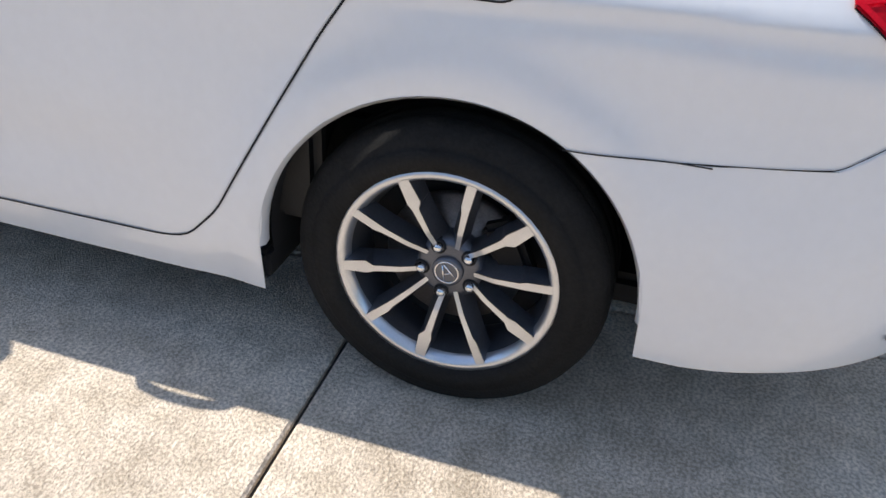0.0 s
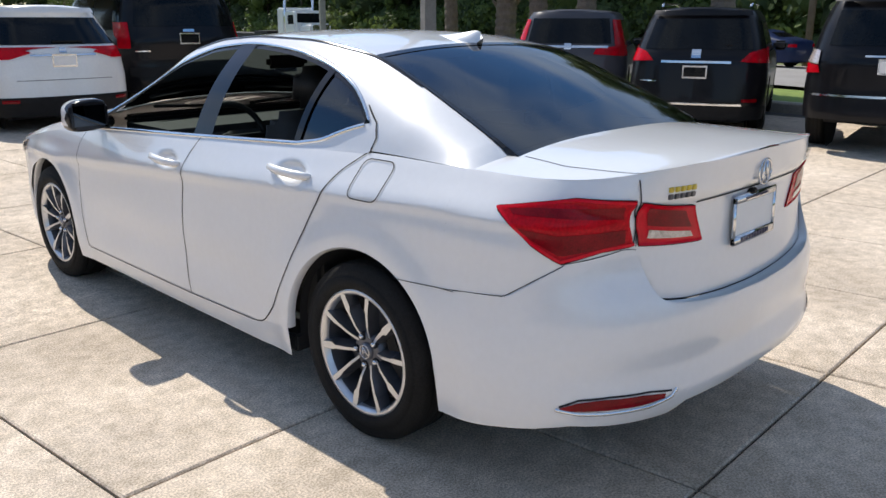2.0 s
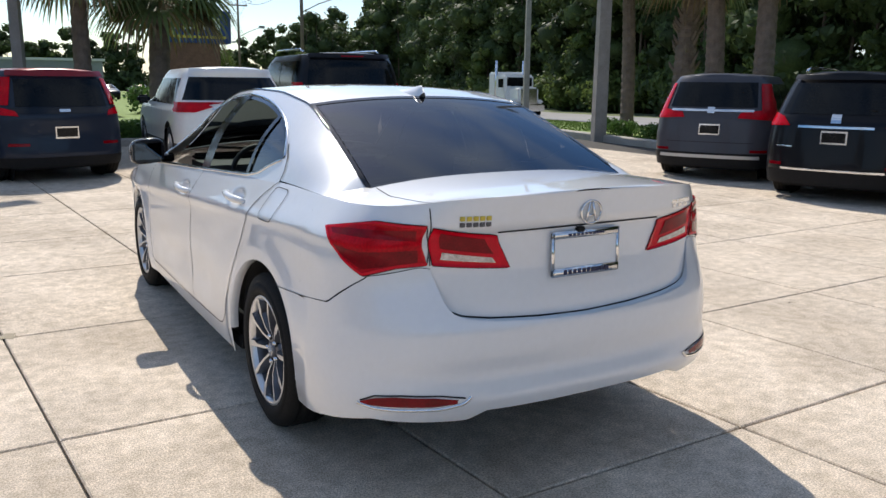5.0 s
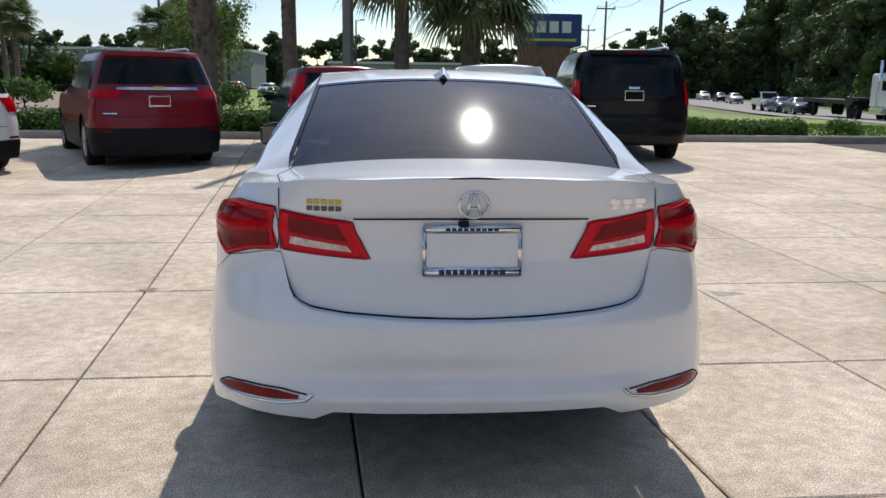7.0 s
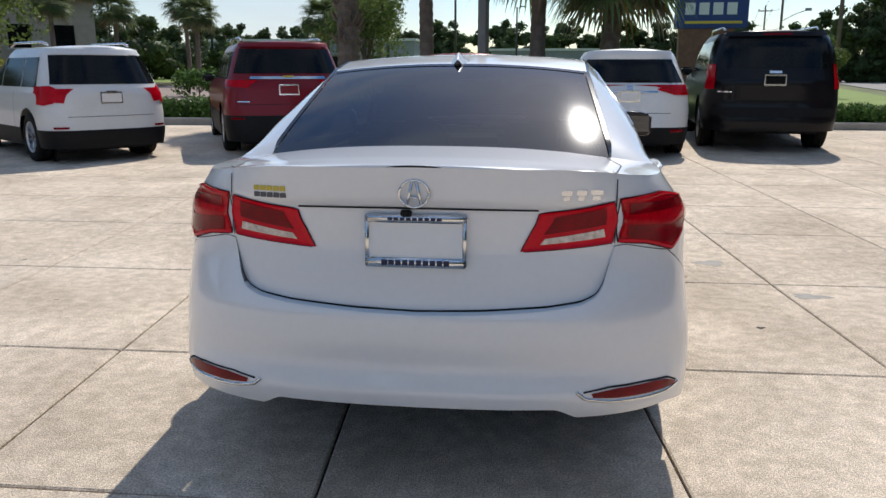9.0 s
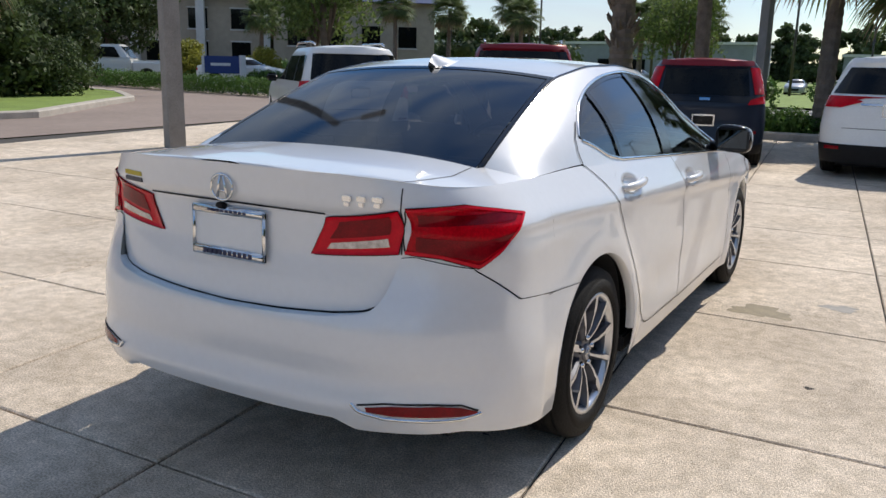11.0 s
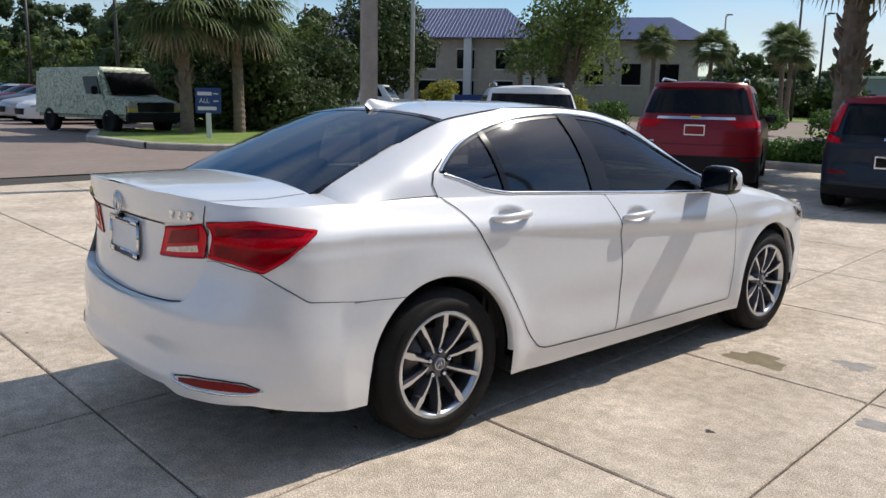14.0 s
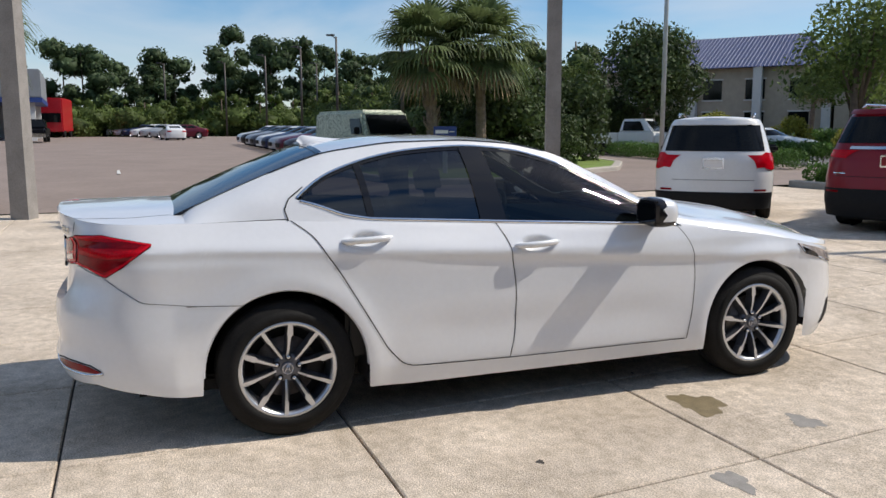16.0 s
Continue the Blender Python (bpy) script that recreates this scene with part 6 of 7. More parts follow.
def front_panel(S, y_cut=0.0):
    """Windscreen and grille on the nose, as patches over the plan's front."""
    def front(x, z):
        w = S.w(z)
        t = min(0.99999, abs(x) / w)
        y1 = S.yf(z) - S.corner[1]
        return (x, y1 + (S.yf(z) - y1) * (1 - t ** S.n[1]) ** (1 / S.n[1]), z)
    return front


rnd = random.Random(7)
cols = ["white", "silver", "grey", "maroon", "silver", "navy", "white", "grey", "silver", "black", "white", "grey", "bright_red", "silver", "black", "white", "grey", "silver"]


def far_sedan(x, y, heading, paint, k, group):
    w = {"white": "white", "silver": "silver", "grey": "dark grey", "maroon": "maroon", "navy": "dark blue", "black": "black", "bright_red": "bright red", "cream": "cream"}[paint]
    car = vehicle("parked_sedan", w + " sedan parked in the row on the asphalt", place(x, y, heading), dict(category="car", group=group, shell=SED, paint=paint, axles=(1.05, 3.85), far=True, wheel=0.33, side=far_side,
                  rear=(("rear_window", "dark_glass", [(-0.5, 1.13), (0.5, 1.13)], [(-0.45, 1.32), (0.45, 1.32)], 0.01, False), ("tail_lamp", "red_lens", [(0.5, 0.78), (0.85, 0.78)], [(0.5, 0.9), (0.83, 0.9)], 0.012, True))))
    f = front_panel(SED)
    patch("windscreen", f, [(-0.62, 1.05), (0.62, 1.05)], [(-0.48, 1.33), (0.48, 1.33)], 10, 4, M["dark_glass"], car, 0.012, (0, 2.4, 0.6))
    patch("grille", f, [(-0.45, 0.36), (0.45, 0.36)], [(-0.5, 0.58), (0.5, 0.58)], 8, 3, M["black"], car, 0.010, (0, 2.4, 0.6))
    return car


first = {}
for k in range(11):
    x = -30.5 - 2.75 * k
    far_sedan(x, 10.6, 175, cols[k], k, "sedans in the front row")
for k in range(8):
    x = -84 - 3.5 * k
    far_sedan(x, 5.5 - 1.0 * k, 170, cols[(k * 5 + 3) % 18], k, "sedans in the far row")
far_sedan(-75.5, 2.2, 262, "white", 3, "sedans in the far row")
# vehicles beyond the drive
far_sedan(-29.0, 26.4, 60, "white", 2, "cars across the drive")
far_sedan(-52.5, 30.5, 95, "cream", 2, "cars across the drive")
far_sedan(-58.0, 32.5, 100, "grey", 2, "cars across the drive")


def pickup(x, y, heading, paint, label):
    car = thing("pickup_truck", label, "truck", m=place(x, y, heading))
    col = M["car_" + paint]
    part("bed", box_bm(-0.95, 0.95, 0.1, 2.2, 0.55, 1.15, 0.06), col, car)
    part("bed_floor", box_bm(-0.78, 0.78, 0.2, 2.1, 1.0, 1.17, 0.02), M["black"], car)
    part("bonnet", box_bm(-0.93, 0.93, 4.0, 5.6, 0.5, 1.12, 0.12, 3), col, car)
    part("cab_base", box_bm(-0.95, 0.95, 2.15, 4.05, 0.45, 1.2, 0.06), col, car)
    bm = box_bm(-0.85, 0.85, 2.2, 4.0, 1.15, 1.85, 0.08)
    for v in bm.verts:
        if v.co.z > 1.5:
            v.co.x *= 0.85
            v.co.y = 2.35 + (v.co.y - 2.2) * 0.68
    part("cab", bm, col, car)
    for s in (1, -1):
        bm = box_bm(0.80, 0.86, 2.4, 3.55, 1.25, 1.72, 0.02)
        for v in bm.verts:
            v.co.x = s * (v.co.x - (v.co.z - 1.2) * 0.12 + 0.03)
            if v.co.z > 1.5:
                v.co.y = 2.45 + (v.co.y - 2.4) * 0.75
        bmesh.ops.recalc_face_normals(bm, faces=bm.faces)
        part("side_window", bm, M["dark_glass"], car)
        for a in (1.15, 4.75):
            v, f = lathe([(-0.12, 0.22), (-0.12, 0.39), (0.12, 0.39), (0.12, 0.25), (0.08, 0.2), (0.08, 0.0)], 20)
            mpart("wheel", [(s * 0.82 + p[0] * s, p[1] + a, p[2] + 0.39) for p in v], f, M["rubber"], car)
    bm = box_bm(-0.70, 0.70, 3.62, 3.66, 1.22, 1.75, 0.01)
    for v in bm.verts:
        v.co.y -= (v.co.z - 1.22) * 0.75 - 0.36
    part("windscreen", bm, M["dark_glass"], car)
    part("front_bumper", box_bm(-0.95, 0.95, 5.55, 5.75, 0.4, 0.7, 0.05), M["chrome"], car)
    part("rear_bumper", box_bm(-0.92, 0.92, -0.05, 0.12, 0.5, 0.68, 0.04), M["chrome"], car)
    return car


pickup(-34.2, 21.8, 52, "white", "white pickup truck standing on the access drive")
pickup(-73, -9.2, 88, "black", "black pickup truck parked under the canopy")

# patterned delivery van
van = thing("delivery_van", "pale green van with a dark scribbled pattern", "van", m=place(-26.9, 6.5, 78))
M["van_wrap"] = material("van_wrap", (0.50, 0.56, 0.40), 0.45, vary=0.05, scale=4)
n, l = M["van_wrap"].node_tree.nodes, M["van_wrap"].node_tree.links
vt = n.new("ShaderNodeTexNoise")
vt.inputs["Scale"].default_value, vt.inputs["Detail"].default_value, vt.inputs["Distortion"].default_value = 4.5, 3.0, 2.5
vr = n.new("ShaderNodeValToRGB")
for p, c in ((0.40, (0.5, 0.56, 0.40, 1)), (0.46, (0.03, 0.06, 0.03, 1)), (0.52, (0.55, 0.6, 0.45, 1))):
    e = vr.color_ramp.elements.new(p)
    e.color = c
vr.color_ramp.elements[0].color = (0.45, 0.52, 0.36, 1)
vr.color_ramp.elements[-1].color = (0.5, 0.56, 0.42, 1)
tcn = [q for q in n if q.type == "TEX_COORD"][0]
l.new(tcn.outputs["Object"], vt.inputs["Vector"])
l.new(vt.outputs["Fac"], vr.inputs["Fac"])
l.new(vr.outputs["Color"], n["Principled BSDF"].inputs["Base Color"])
bm = box_bm(-1.0, 1.0, 0.0, 4.6, 0.45, 2.05, 0.12, 3)
for v in bm.verts:
    if v.co.z > 1.15:
        v.co.x *= 1 - 0.14 * (v.co.z - 1.15)
        if v.co.y > 3.5:
            v.co.y -= (v.co.z - 1.15) * 0.75
part("body", bm, M["van_wrap"], van, smooth=False)
bm = box_bm(-0.96, 0.96, 4.2, 5.55, 0.5, 1.2, 0.12, 3)
for v in bm.verts:
    if v.co.z > 0.9:
        v.co.z -= max(0, v.co.y - 4.4) * 0.18
part("bonnet", bm, M["van_wrap"], van)
part("front_bumper", box_bm(-1.0, 1.0, 5.45, 5.68, 0.38, 0.68, 0.05), M["black"], van)
part("grille", box_bm(-0.62, 0.62, 5.50, 5.60, 0.70, 0.98, 0.02), M["gloss_black"], van)
for s in (1, -1):
    part("headlamp", box_bm(s * 0.79 - 0.14, s * 0.79 + 0.14, 5.48, 5.58, 0.80, 0.97, 0.02), M["clear_lens"], van)
    part("indicator", box_bm(s * 0.79 - 0.14, s * 0.79 + 0.14, 5.48, 5.59, 0.70, 0.79, 0.02), M["gold"], van)
    bm = box_bm(0.955, 0.985, 3.3, 4.15, 1.22, 1.75, 0.02)
    for v in bm.verts:
        v.co.x = s * (v.co.x - 0.13 * (v.co.z - 1.15) + 0.02)
        if v.co.z > 1.5:
            v.co.y -= 0.25
    bmesh.ops.recalc_face_normals(bm, faces=bm.faces)
    part("side_window", bm, M["dark_glass"], van)
    part("door_mirror", box_bm(s * 1.12 - 0.1, s * 1.12 + 0.1, 4.0, 4.1, 1.2, 1.45, 0.03), M["black"], van)
    for a in (1.0, 4.55):
        v, f = lathe([(-0.12, 0.2), (-0.12, 0.37), (0.12, 0.37), (0.13, 0.25), (0.08, 0.2), (0.08, 0.0)], 24)
        mpart("wheel", [(s * 0.88 + p[0] * s, p[1] + a, p[2] + 0.37) for p in v], f, M["rubber"], van)
bm = box_bm(-0.84, 0.84, 4.56, 4.6, 1.22, 1.88, 0.01)
for v in bm.verts:
    v.co.y -= (v.co.z - 1.15) * 0.75 - 0.02
    v.co.x *= 1 - 0.1 * (v.co.z - 1.2)
part("windscreen", bm, M["dark_glass"], van)

# lorry with a flat trailer on the road
truck = thing("flatbed_lorry", "white long-nosed lorry with a dark flat trailer", "truck", m=place(34.1, 52.8, 193.5))
part("bonnet", box_bm(-0.75, 0.75, 8.2, 10.2, 0.9, 2.05, 0.15, 3), M["car_white"], truck)
part("cab", box_bm(-1.1, 1.1, 6.4, 8.4, 0.9, 2.9, 0.12, 3), M["car_white"], truck)
part("sleeper", box_bm(-1.15, 1.15, 5.2, 6.4, 0.9, 3.1, 0.1, 3), M["car_white"], truck)
part("windscreen", box_bm(-0.95, 0.95, 8.36, 8.43, 2.1, 2.7, 0.02), M["dark_glass"], truck)
part("grille", box_bm(-0.6, 0.6, 10.15, 10.25, 0.9, 1.95, 0.03), M["chrome"], truck)
part("front_bumper", box_bm(-1.15, 1.15, 10.1, 10.35, 0.4, 0.85, 0.05), M["chrome"], truck)
part("frame_rail", box_bm(-0.5, 0.5, 1.0, 8.2, 0.75, 1.0, 0.02), M["black"], truck)
part("trailer_bed", box_bm(-1.25, 1.25, -10.0, 2.4, 1.0, 1.28, 0.03), M["black"], truck)
part("trailer_neck", box_bm(-1.25, 1.25, 0.5, 3.4, 1.28, 1.5, 0.03), M["black"], truck)
for s in (1, -1):
    part("side_window", box_bm(s * 1.1 - 0.02, s * 1.1 + 0.02, 7.1, 8.1, 2.0, 2.6, 0.01), M["dark_glass"], truck)
    part("fuel_tank", box_bm(s * 0.95 - 0.25, s * 0.95 + 0.25, 5.3, 7.8, 0.5, 0.95, 0.1, 3), M["chrome"], truck)
    v, f = tube([(s * 1.05, 6.5, 1.0), (s * 1.05, 6.5, 3.9)], 0.09, 10)
    mpart("exhaust_stack", v, f, M["chrome"], truck)
    part("front_mudguard", box_bm(s * 0.95 - 0.25, s * 0.95 + 0.25, 8.6, 10.0, 0.9, 1.2, 0.1, 3), M["car_white"], truck)
    for a in (9.3, 2.6, 1.3, -7.6, -8.9):
        v, f = lathe([(-0.15, 0.25), (-0.15, 0.5), (0.15, 0.5), (0.15, 0.3), (0.08, 0.28), (0.08, 0)], 20)
        mpart("wheel", [(s * 0.98 + p[0], p[1] + a, p[2] + 0.5) for p in v], f, M["rubber"], truck)
for k, (yy, pnt, kind) in enumerate(((78, "white", 1), (72, "navy", 0), (66.5, "grey", 0), (110, "silver", 0), (120, "black", 0), (135, "white", 0))):
    x = road_x(yy, 4.2 if k < 3 else 8.0)
    if kind:
        pickup(x, yy, 193, pnt, "white service truck on the road")
    else:
        far_sedan(x, yy, 193, pnt, k, "cars on the road")
far_sedan(30.5, 10.5, 13, "navy", 1, "cars on the road")
far_sedan(31.5, 4.0, 13, "white", 1, "cars on the road")

# ---- plants ----
M["leaf"] = foliage("broad_leaf", (0.12, 0.165, 0.045))
M["leaf_dark"] = foliage("dark_leaf", (0.068, 0.098, 0.034), 0.45, 0.32)
M["leaf_pine"] = foliage("pine_needles", (0.07, 0.105, 0.045), 0.35, 0.35)
M["leaf_yellow"] = foliage("yellow_green_leaf", (0.27, 0.27, 0.05), 0.3)
M["hedge"] = foliage("hedge_leaf", (0.085, 0.16, 0.035), 0.4, 0.35)
M["palm"] = foliage("palm_frond", (0.13, 0.17, 0.065), 0.3, 0.4)
M["palm_dry"] = material("dry_frond", (0.25, 0.18, 0.09), 0.8, vary=0.3, scale=1.0, island=0.3)
M["bark"] = material("bark", (0.13, 0.095, 0.07), 0.9, vary=0.35, scale=5, bump=0.8, bscale=25)
M["palm_bark"] = material("palm_bark", (0.20, 0.15, 0.115), 0.9, vary=0.35, scale=6, bump=0.9, bscale=30)


def leaf_cloud(rs, lumps, count, size):
    """Leaf quads over the skins of lumps (x, y, z, rx, ry, rz)."""
    V, F = [], []
    w = np.array([l[3] * l[4] + l[5] * l[3] for l in lumps])
    w = w / w.sum()
    which = rs.choice(len(lumps), count, p=w)
    d = rs.normal(size=(count, 3))
    d /= np.linalg.norm(d, axis=1)[:, None]
    rad = rs.uniform(0.55, 1.08, count) ** 0.6
    L = np.array(lumps)[which]
    c = L[:, :3] + d * L[:, 3:] * rad[:, None]
    a = rs.normal(size=(count, 3))
    a = a / np.linalg.norm(a, axis=1)[:, None]
    nrm = d + 0.6 * rs.normal(size=(count, 3))
    b = np.cross(nrm, a)
    b /= np.linalg.norm(b, axis=1)[:, None] + 1e-9
    a = np.cross(b, nrm)
    a /= np.linalg.norm(a, axis=1)[:, None] + 1e-9
    s = size * rs.uniform(0.6, 1.3, count)
    s[rad < 0.85] *= 1.25
    q = np.stack([c - a * s[:, None], c + b * s[:, None] * 0.55, c + a * s[:, None], c - b * s[:, None] * 0.55], 1).reshape(-1, 3)
    return q, np.arange(count * 4).reshape(-1, 4)


def np_mesh(name, V, F, mat):
    me = bpy.data.meshes.new(name)
    V = np.asarray(V, np.float32)
    F = np.asarray(F, np.int32)
    me.vertices.add(len(V))
    me.vertices.foreach_set("co", V.ravel())
    me.loops.add(F.size)
    me.loops.foreach_set("vertex_index", F.ravel())
    me.polygons.add(len(F))
    me.polygons.foreach_set("loop_start", np.arange(0, F.size, F.shape[1], dtype=np.int32))
    me.polygons.foreach_set("loop_total", np.full(len(F), F.shape[1], np.int32))
    me.update()
    me.validate()
    me.materials.append(mat)
    return me


def crown_lumps(rs, h, r, n, base=0.35):
    out = []
    for k in range(n):
        a, t = rs.uniform(0, 2 * math.pi), rs.uniform(0, 1)
        z = h * (base + (0.95 - base) * t)
        rr = r * (1 - 0.65 * abs(t - 0.35)) * rs.uniform(0.35, 0.85)
        s = r * rs.uniform(0.34, 0.6)
        out.append((rr * math.cos(a), rr * math.sin(a), z, s, s, s * 0.75))
    return out


def tree_kind(seed, h, r, count, size, mat, n=16, base=0.35, pine=False):
    rs = np.random.RandomState(seed)
    lumps = crown_lumps(rs, h, r, n, base)
    q, f = leaf_cloud(rs, lumps, count, size)
    crown = np_mesh("crown", q, f, mat)
    groups = [tube([(0, 0, -0.2), (0.03 * h * rs.uniform(-1, 1), 0.03 * h, h * 0.4), (0, 0, h * 0.8)], [h * 0.028, h * 0.02, h * 0.008], 8)]
    for l in lumps[: 8]:
        groups.append(tube([(0, 0, h * max(0.15, base - 0.1)), (l[0] * 0.5, l[1] * 0.5, l[2] * 0.75), (l[0], l[1], l[2])], [h * 0.012, h * 0.008, h * 0.004], 5))
    v, f = join(*groups)
    return mesh_of("trunk", v, f, M["bark"]), crown


def put_tree(name, kind, x, y, s, rot, label, category="tree", group="", sz=1.0):
    t = thing(name, label, category, group, m=Matrix.Translation((x, y, ground_z(x, y))) @ Matrix.Rotation(rot, 4, "Z") @ Matrix.Diagonal((s, s, s * sz, 1)))
    for nm, me in (("trunk", kind[0]), ("crown", kind[1])):
        o = new(nm, me)
        o.parent = t
    return t


OAK = tree_kind(1, 7.0, 3.4, 12000, 0.13, M["leaf_dark"], 26, 0.30)
OAK2 = tree_kind(2, 7.5, 3.0, 10000, 0.13, M["leaf"], 22, 0.32)
AIRY = tree_kind(3, 6.5, 2.8, 5000, 0.10, M["leaf"], 22, 0.38)
SHRUB = tree_kind(4, 3.4, 2.0, 6500, 0.11, M["leaf_dark"], 22, 0.12)
YBUSH = tree_kind(5, 2.2, 1.1, 2200, 0.09, M["leaf_yellow"], 12, 0.2)
BUSH = tree_kind(6, 0.9, 0.75, 1500, 0.06, M["hedge"], 10, 0.2)
PINE = tree_kind(7, 15.0, 3.0, 3200, 0.32, M["leaf_pine"], 22, 0.62)


def palm_crown(seed, n=46, R=1.55):
    rs = np.random.RandomState(seed)
    V, F = [], []
    dry = ([], [])
    for k in range(n):
        az = 2.399 * k + rs.uniform(-0.2, 0.2)
        el = 1.25 - 2.15 * (k / n) ** 0.85 + rs.uniform(-0.12, 0.12)
        L = R * rs.uniform(0.5, 0.62)
        out = np.array((math.cos(az), math.sin(az), 0))
        d = out * math.cos(el) + np.array((0, 0, math.sin(el)))
        side = np.array((-math.sin(az), math.cos(az), 0))
        up = np.cross(side, d) * -1
        hub = d * L
        VV, FF = (V, F) if k < n * 0.9 else dry
        b = len(VV)
        VV += [tuple(side * 0.02), tuple(-side * 0.02), tuple(hub - side * 0.012), tuple(hub + side * 0.012)]
        FF.append((b, b + 1, b + 2, b + 3))
        m = 24
        for j in range(m):
            t = -1 + 2 * j / (m - 1)
            ang = t * 1.75
            ln = R * 0.72 * (1 - 0.25 * abs(t)) * rs.uniform(0.88, 1.08)
            dir1 = d * math.cos(ang) + side * math.sin(ang)
            p1 = hub + dir1 * ln * 0.5 + up * (0.06 * (1 - abs(t)))
            p2 = hub + dir1 * ln * 0.80 + np.array((0, 0, -0.10 * ln))
            p3 = hub + dir1 * ln * 0.98 + np.array((0, 0, -0.34 * ln))
            wv = np.cross(dir1, up) * 0.026 * R
            b = len(VV)
            VV += [tuple(hub), tuple(p1 - wv), tuple(p1 + wv), tuple(p2 - wv * 0.6), tuple(p2 + wv * 0.6), tuple(p3)]
            FF += [(b, b + 1, b + 2), (b + 1, b + 3, b + 4, b + 2), (b + 3, b + 5, b + 4)]
    return mesh_of("crown", V, F, M["palm"], False), mesh_of("dead_fronds", dry[0], dry[1], M["palm_dry"], False)


PCROWNS = [palm_crown(11), palm_crown(12), palm_crown(13)]


def palm_trunk(h, r, seed, boots=True):
    rs = np.random.RandomState(seed)
    n = int(h / 0.09)
    path, rad = [], []
    lean = rs.uniform(-0.05, 0.05, 2)
    for i in range(n + 1):
        t = i / n
        path.append((lean[0] * h * t * t, lean[1] * h * t * t, h * t))
        rad.append(r * (1.15 - 0.25 * t + (0.25 * max(0, t - 0.75) / 0.25 if boots else 0)) * (1 + (0.06 if i % 2 else -0.03)))
    groups = [tube(path, rad, 12)]
    if boots:
        for i in range(int(h * 16)):
            t = rs.uniform(0.35, 1.0)
            a = 2.399 * i
            c = np.array((lean[0] * h * t * t, lean[1] * h * t * t, h * t))
            o = np.array((math.cos(a), math.sin(a), 0))
            rr = r * 1.12
            groups.append(tube([c + o * rr * 0.8, c + o * (rr + 0.05) + np.array((0, 0, 0.12)), c + o * (rr + 0.10) + np.array((0, 0, 0.22))], [0.05, 0.04, 0.015], 4))
    v, f = join(*groups)
    return mesh_of("trunk", v, f, M["palm_bark"], False), path[-1]


def palm(x, y, h, r, crown_scale, seed, label, boots=True, group=""):
    t = thing("palm_tree", label, "palm tree", group, m=Matrix.Translation((x, y, ground_z(x, y))))
    me, top = palm_trunk(h, r, seed, boots)
    o = new("trunk", me)
    o.parent = t
    for nm, m2 in zip(("crown", "dead_fronds"), PCROWNS[seed % 3]):
        c = new(nm, m2)
        c.parent = t
        c.matrix_local = Matrix.Translation(top) @ Matrix.Rotation(seed * 1.3, 4, "Z") @ Matrix.Scale(crown_scale, 4)


g = "palms along the kerb"
palm(-4.15, 15.6, 4.9, 0.25, 0.94, 1, "tall palm with a criss-cross boot trunk by the hedge", True, g)
palm(-2.25, 15.2, 4.6, 0.15, 0.89, 2, "palm with a slim brown trunk by the hedge", False, g)
palm(0.22, 15.1, 4.0, 0.16, 0.94, 3, "palm with a dark trunk by the hedge", False, g)
palm(1.78, 15.5, 3.5, 0.21, 1.02, 4, "low palm with hanging fronds by the hedge", False, g)
palm(13.0, 12.85, 5.0, 0.16, 0.94, 5, "slim palm on the lawn beside the lamp pole", False, g)
palm(13.4, 11.4, 4.6, 0.24, 0.98, 6, "palm with a rough trunk on the lawn", True, g)
palm(13.1, 10.1, 4.9, 0.20, 0.94, 7, "palm with a brown trunk on the lawn", False, g)
palm(13.0, 8.7, 4.8, 0.20, 0.94, 8, "palm with a brown trunk on the lawn", False, g)
palm(13.2, 5.6, 5.0, 0.22, 0.94, 14, "palm with a brown trunk on the lawn", False, g)
palm(-20.6, 10.0, 4.2, 0.16, 1.12, 9, "cabbage palm with a full round crown on the island", False, g)
palm(-20.8, 8.35, 4.0, 0.18, 1.08, 10, "cabbage palm with a ragged crown on the island", True, g)
palm(-13.2, -3.8, 3.6, 0.2, 0.86, 15, "cabbage palm standing behind the concrete pole", True, g)
rnd = random.Random(21)
for x, y, h in ((-33, 50, 5.5), (-29.5, 52, 5.2), (-26, 56, 5.8), (-24, 53, 5.0), (-13.5, 48, 4.6), (-12.4, 50, 5.2), (-11.4, 46, 4.4), (-10.6, 52, 5.0), (-39, 47, 4.6), (-41, 44, 4.4), (-48, 60, 5.4), (-46, 63, 5.0)):
    palm(x, y, h, 0.16, 0.95, rnd.randrange(30), "distant palm beyond the access drive", False, "distant palms")

def with_hearts(rs, q, f, lumps):
    """Adds a rough leafy heart inside each clump, so that a wood is not seen through."""
    n, k = 7, 4
    u = np.repeat(np.linspace(0, 2 * np.pi, n, endpoint=False), k)
    w = np.tile(np.linspace(-1.35, 1.35, k), n)
    ball = np.stack([np.cos(u) * np.cos(w), np.sin(u) * np.cos(w), np.sin(w)], 1)
    quads = np.array([(i * k + j, (i + 1) % n * k + j, (i + 1) % n * k + j + 1, i * k + j + 1) for i in range(n) for j in range(k - 1)])
    V, F, base = [q], [f], len(q)
    for l in lumps:
        V.append(np.array(l[:3]) + ball * np.array(l[3:]) * rs.uniform(0.55, 0.85, (n * k, 1)))
        F.append(quads + base)
        base += n * k
    return np.concatenate(V), np.concatenate(F)


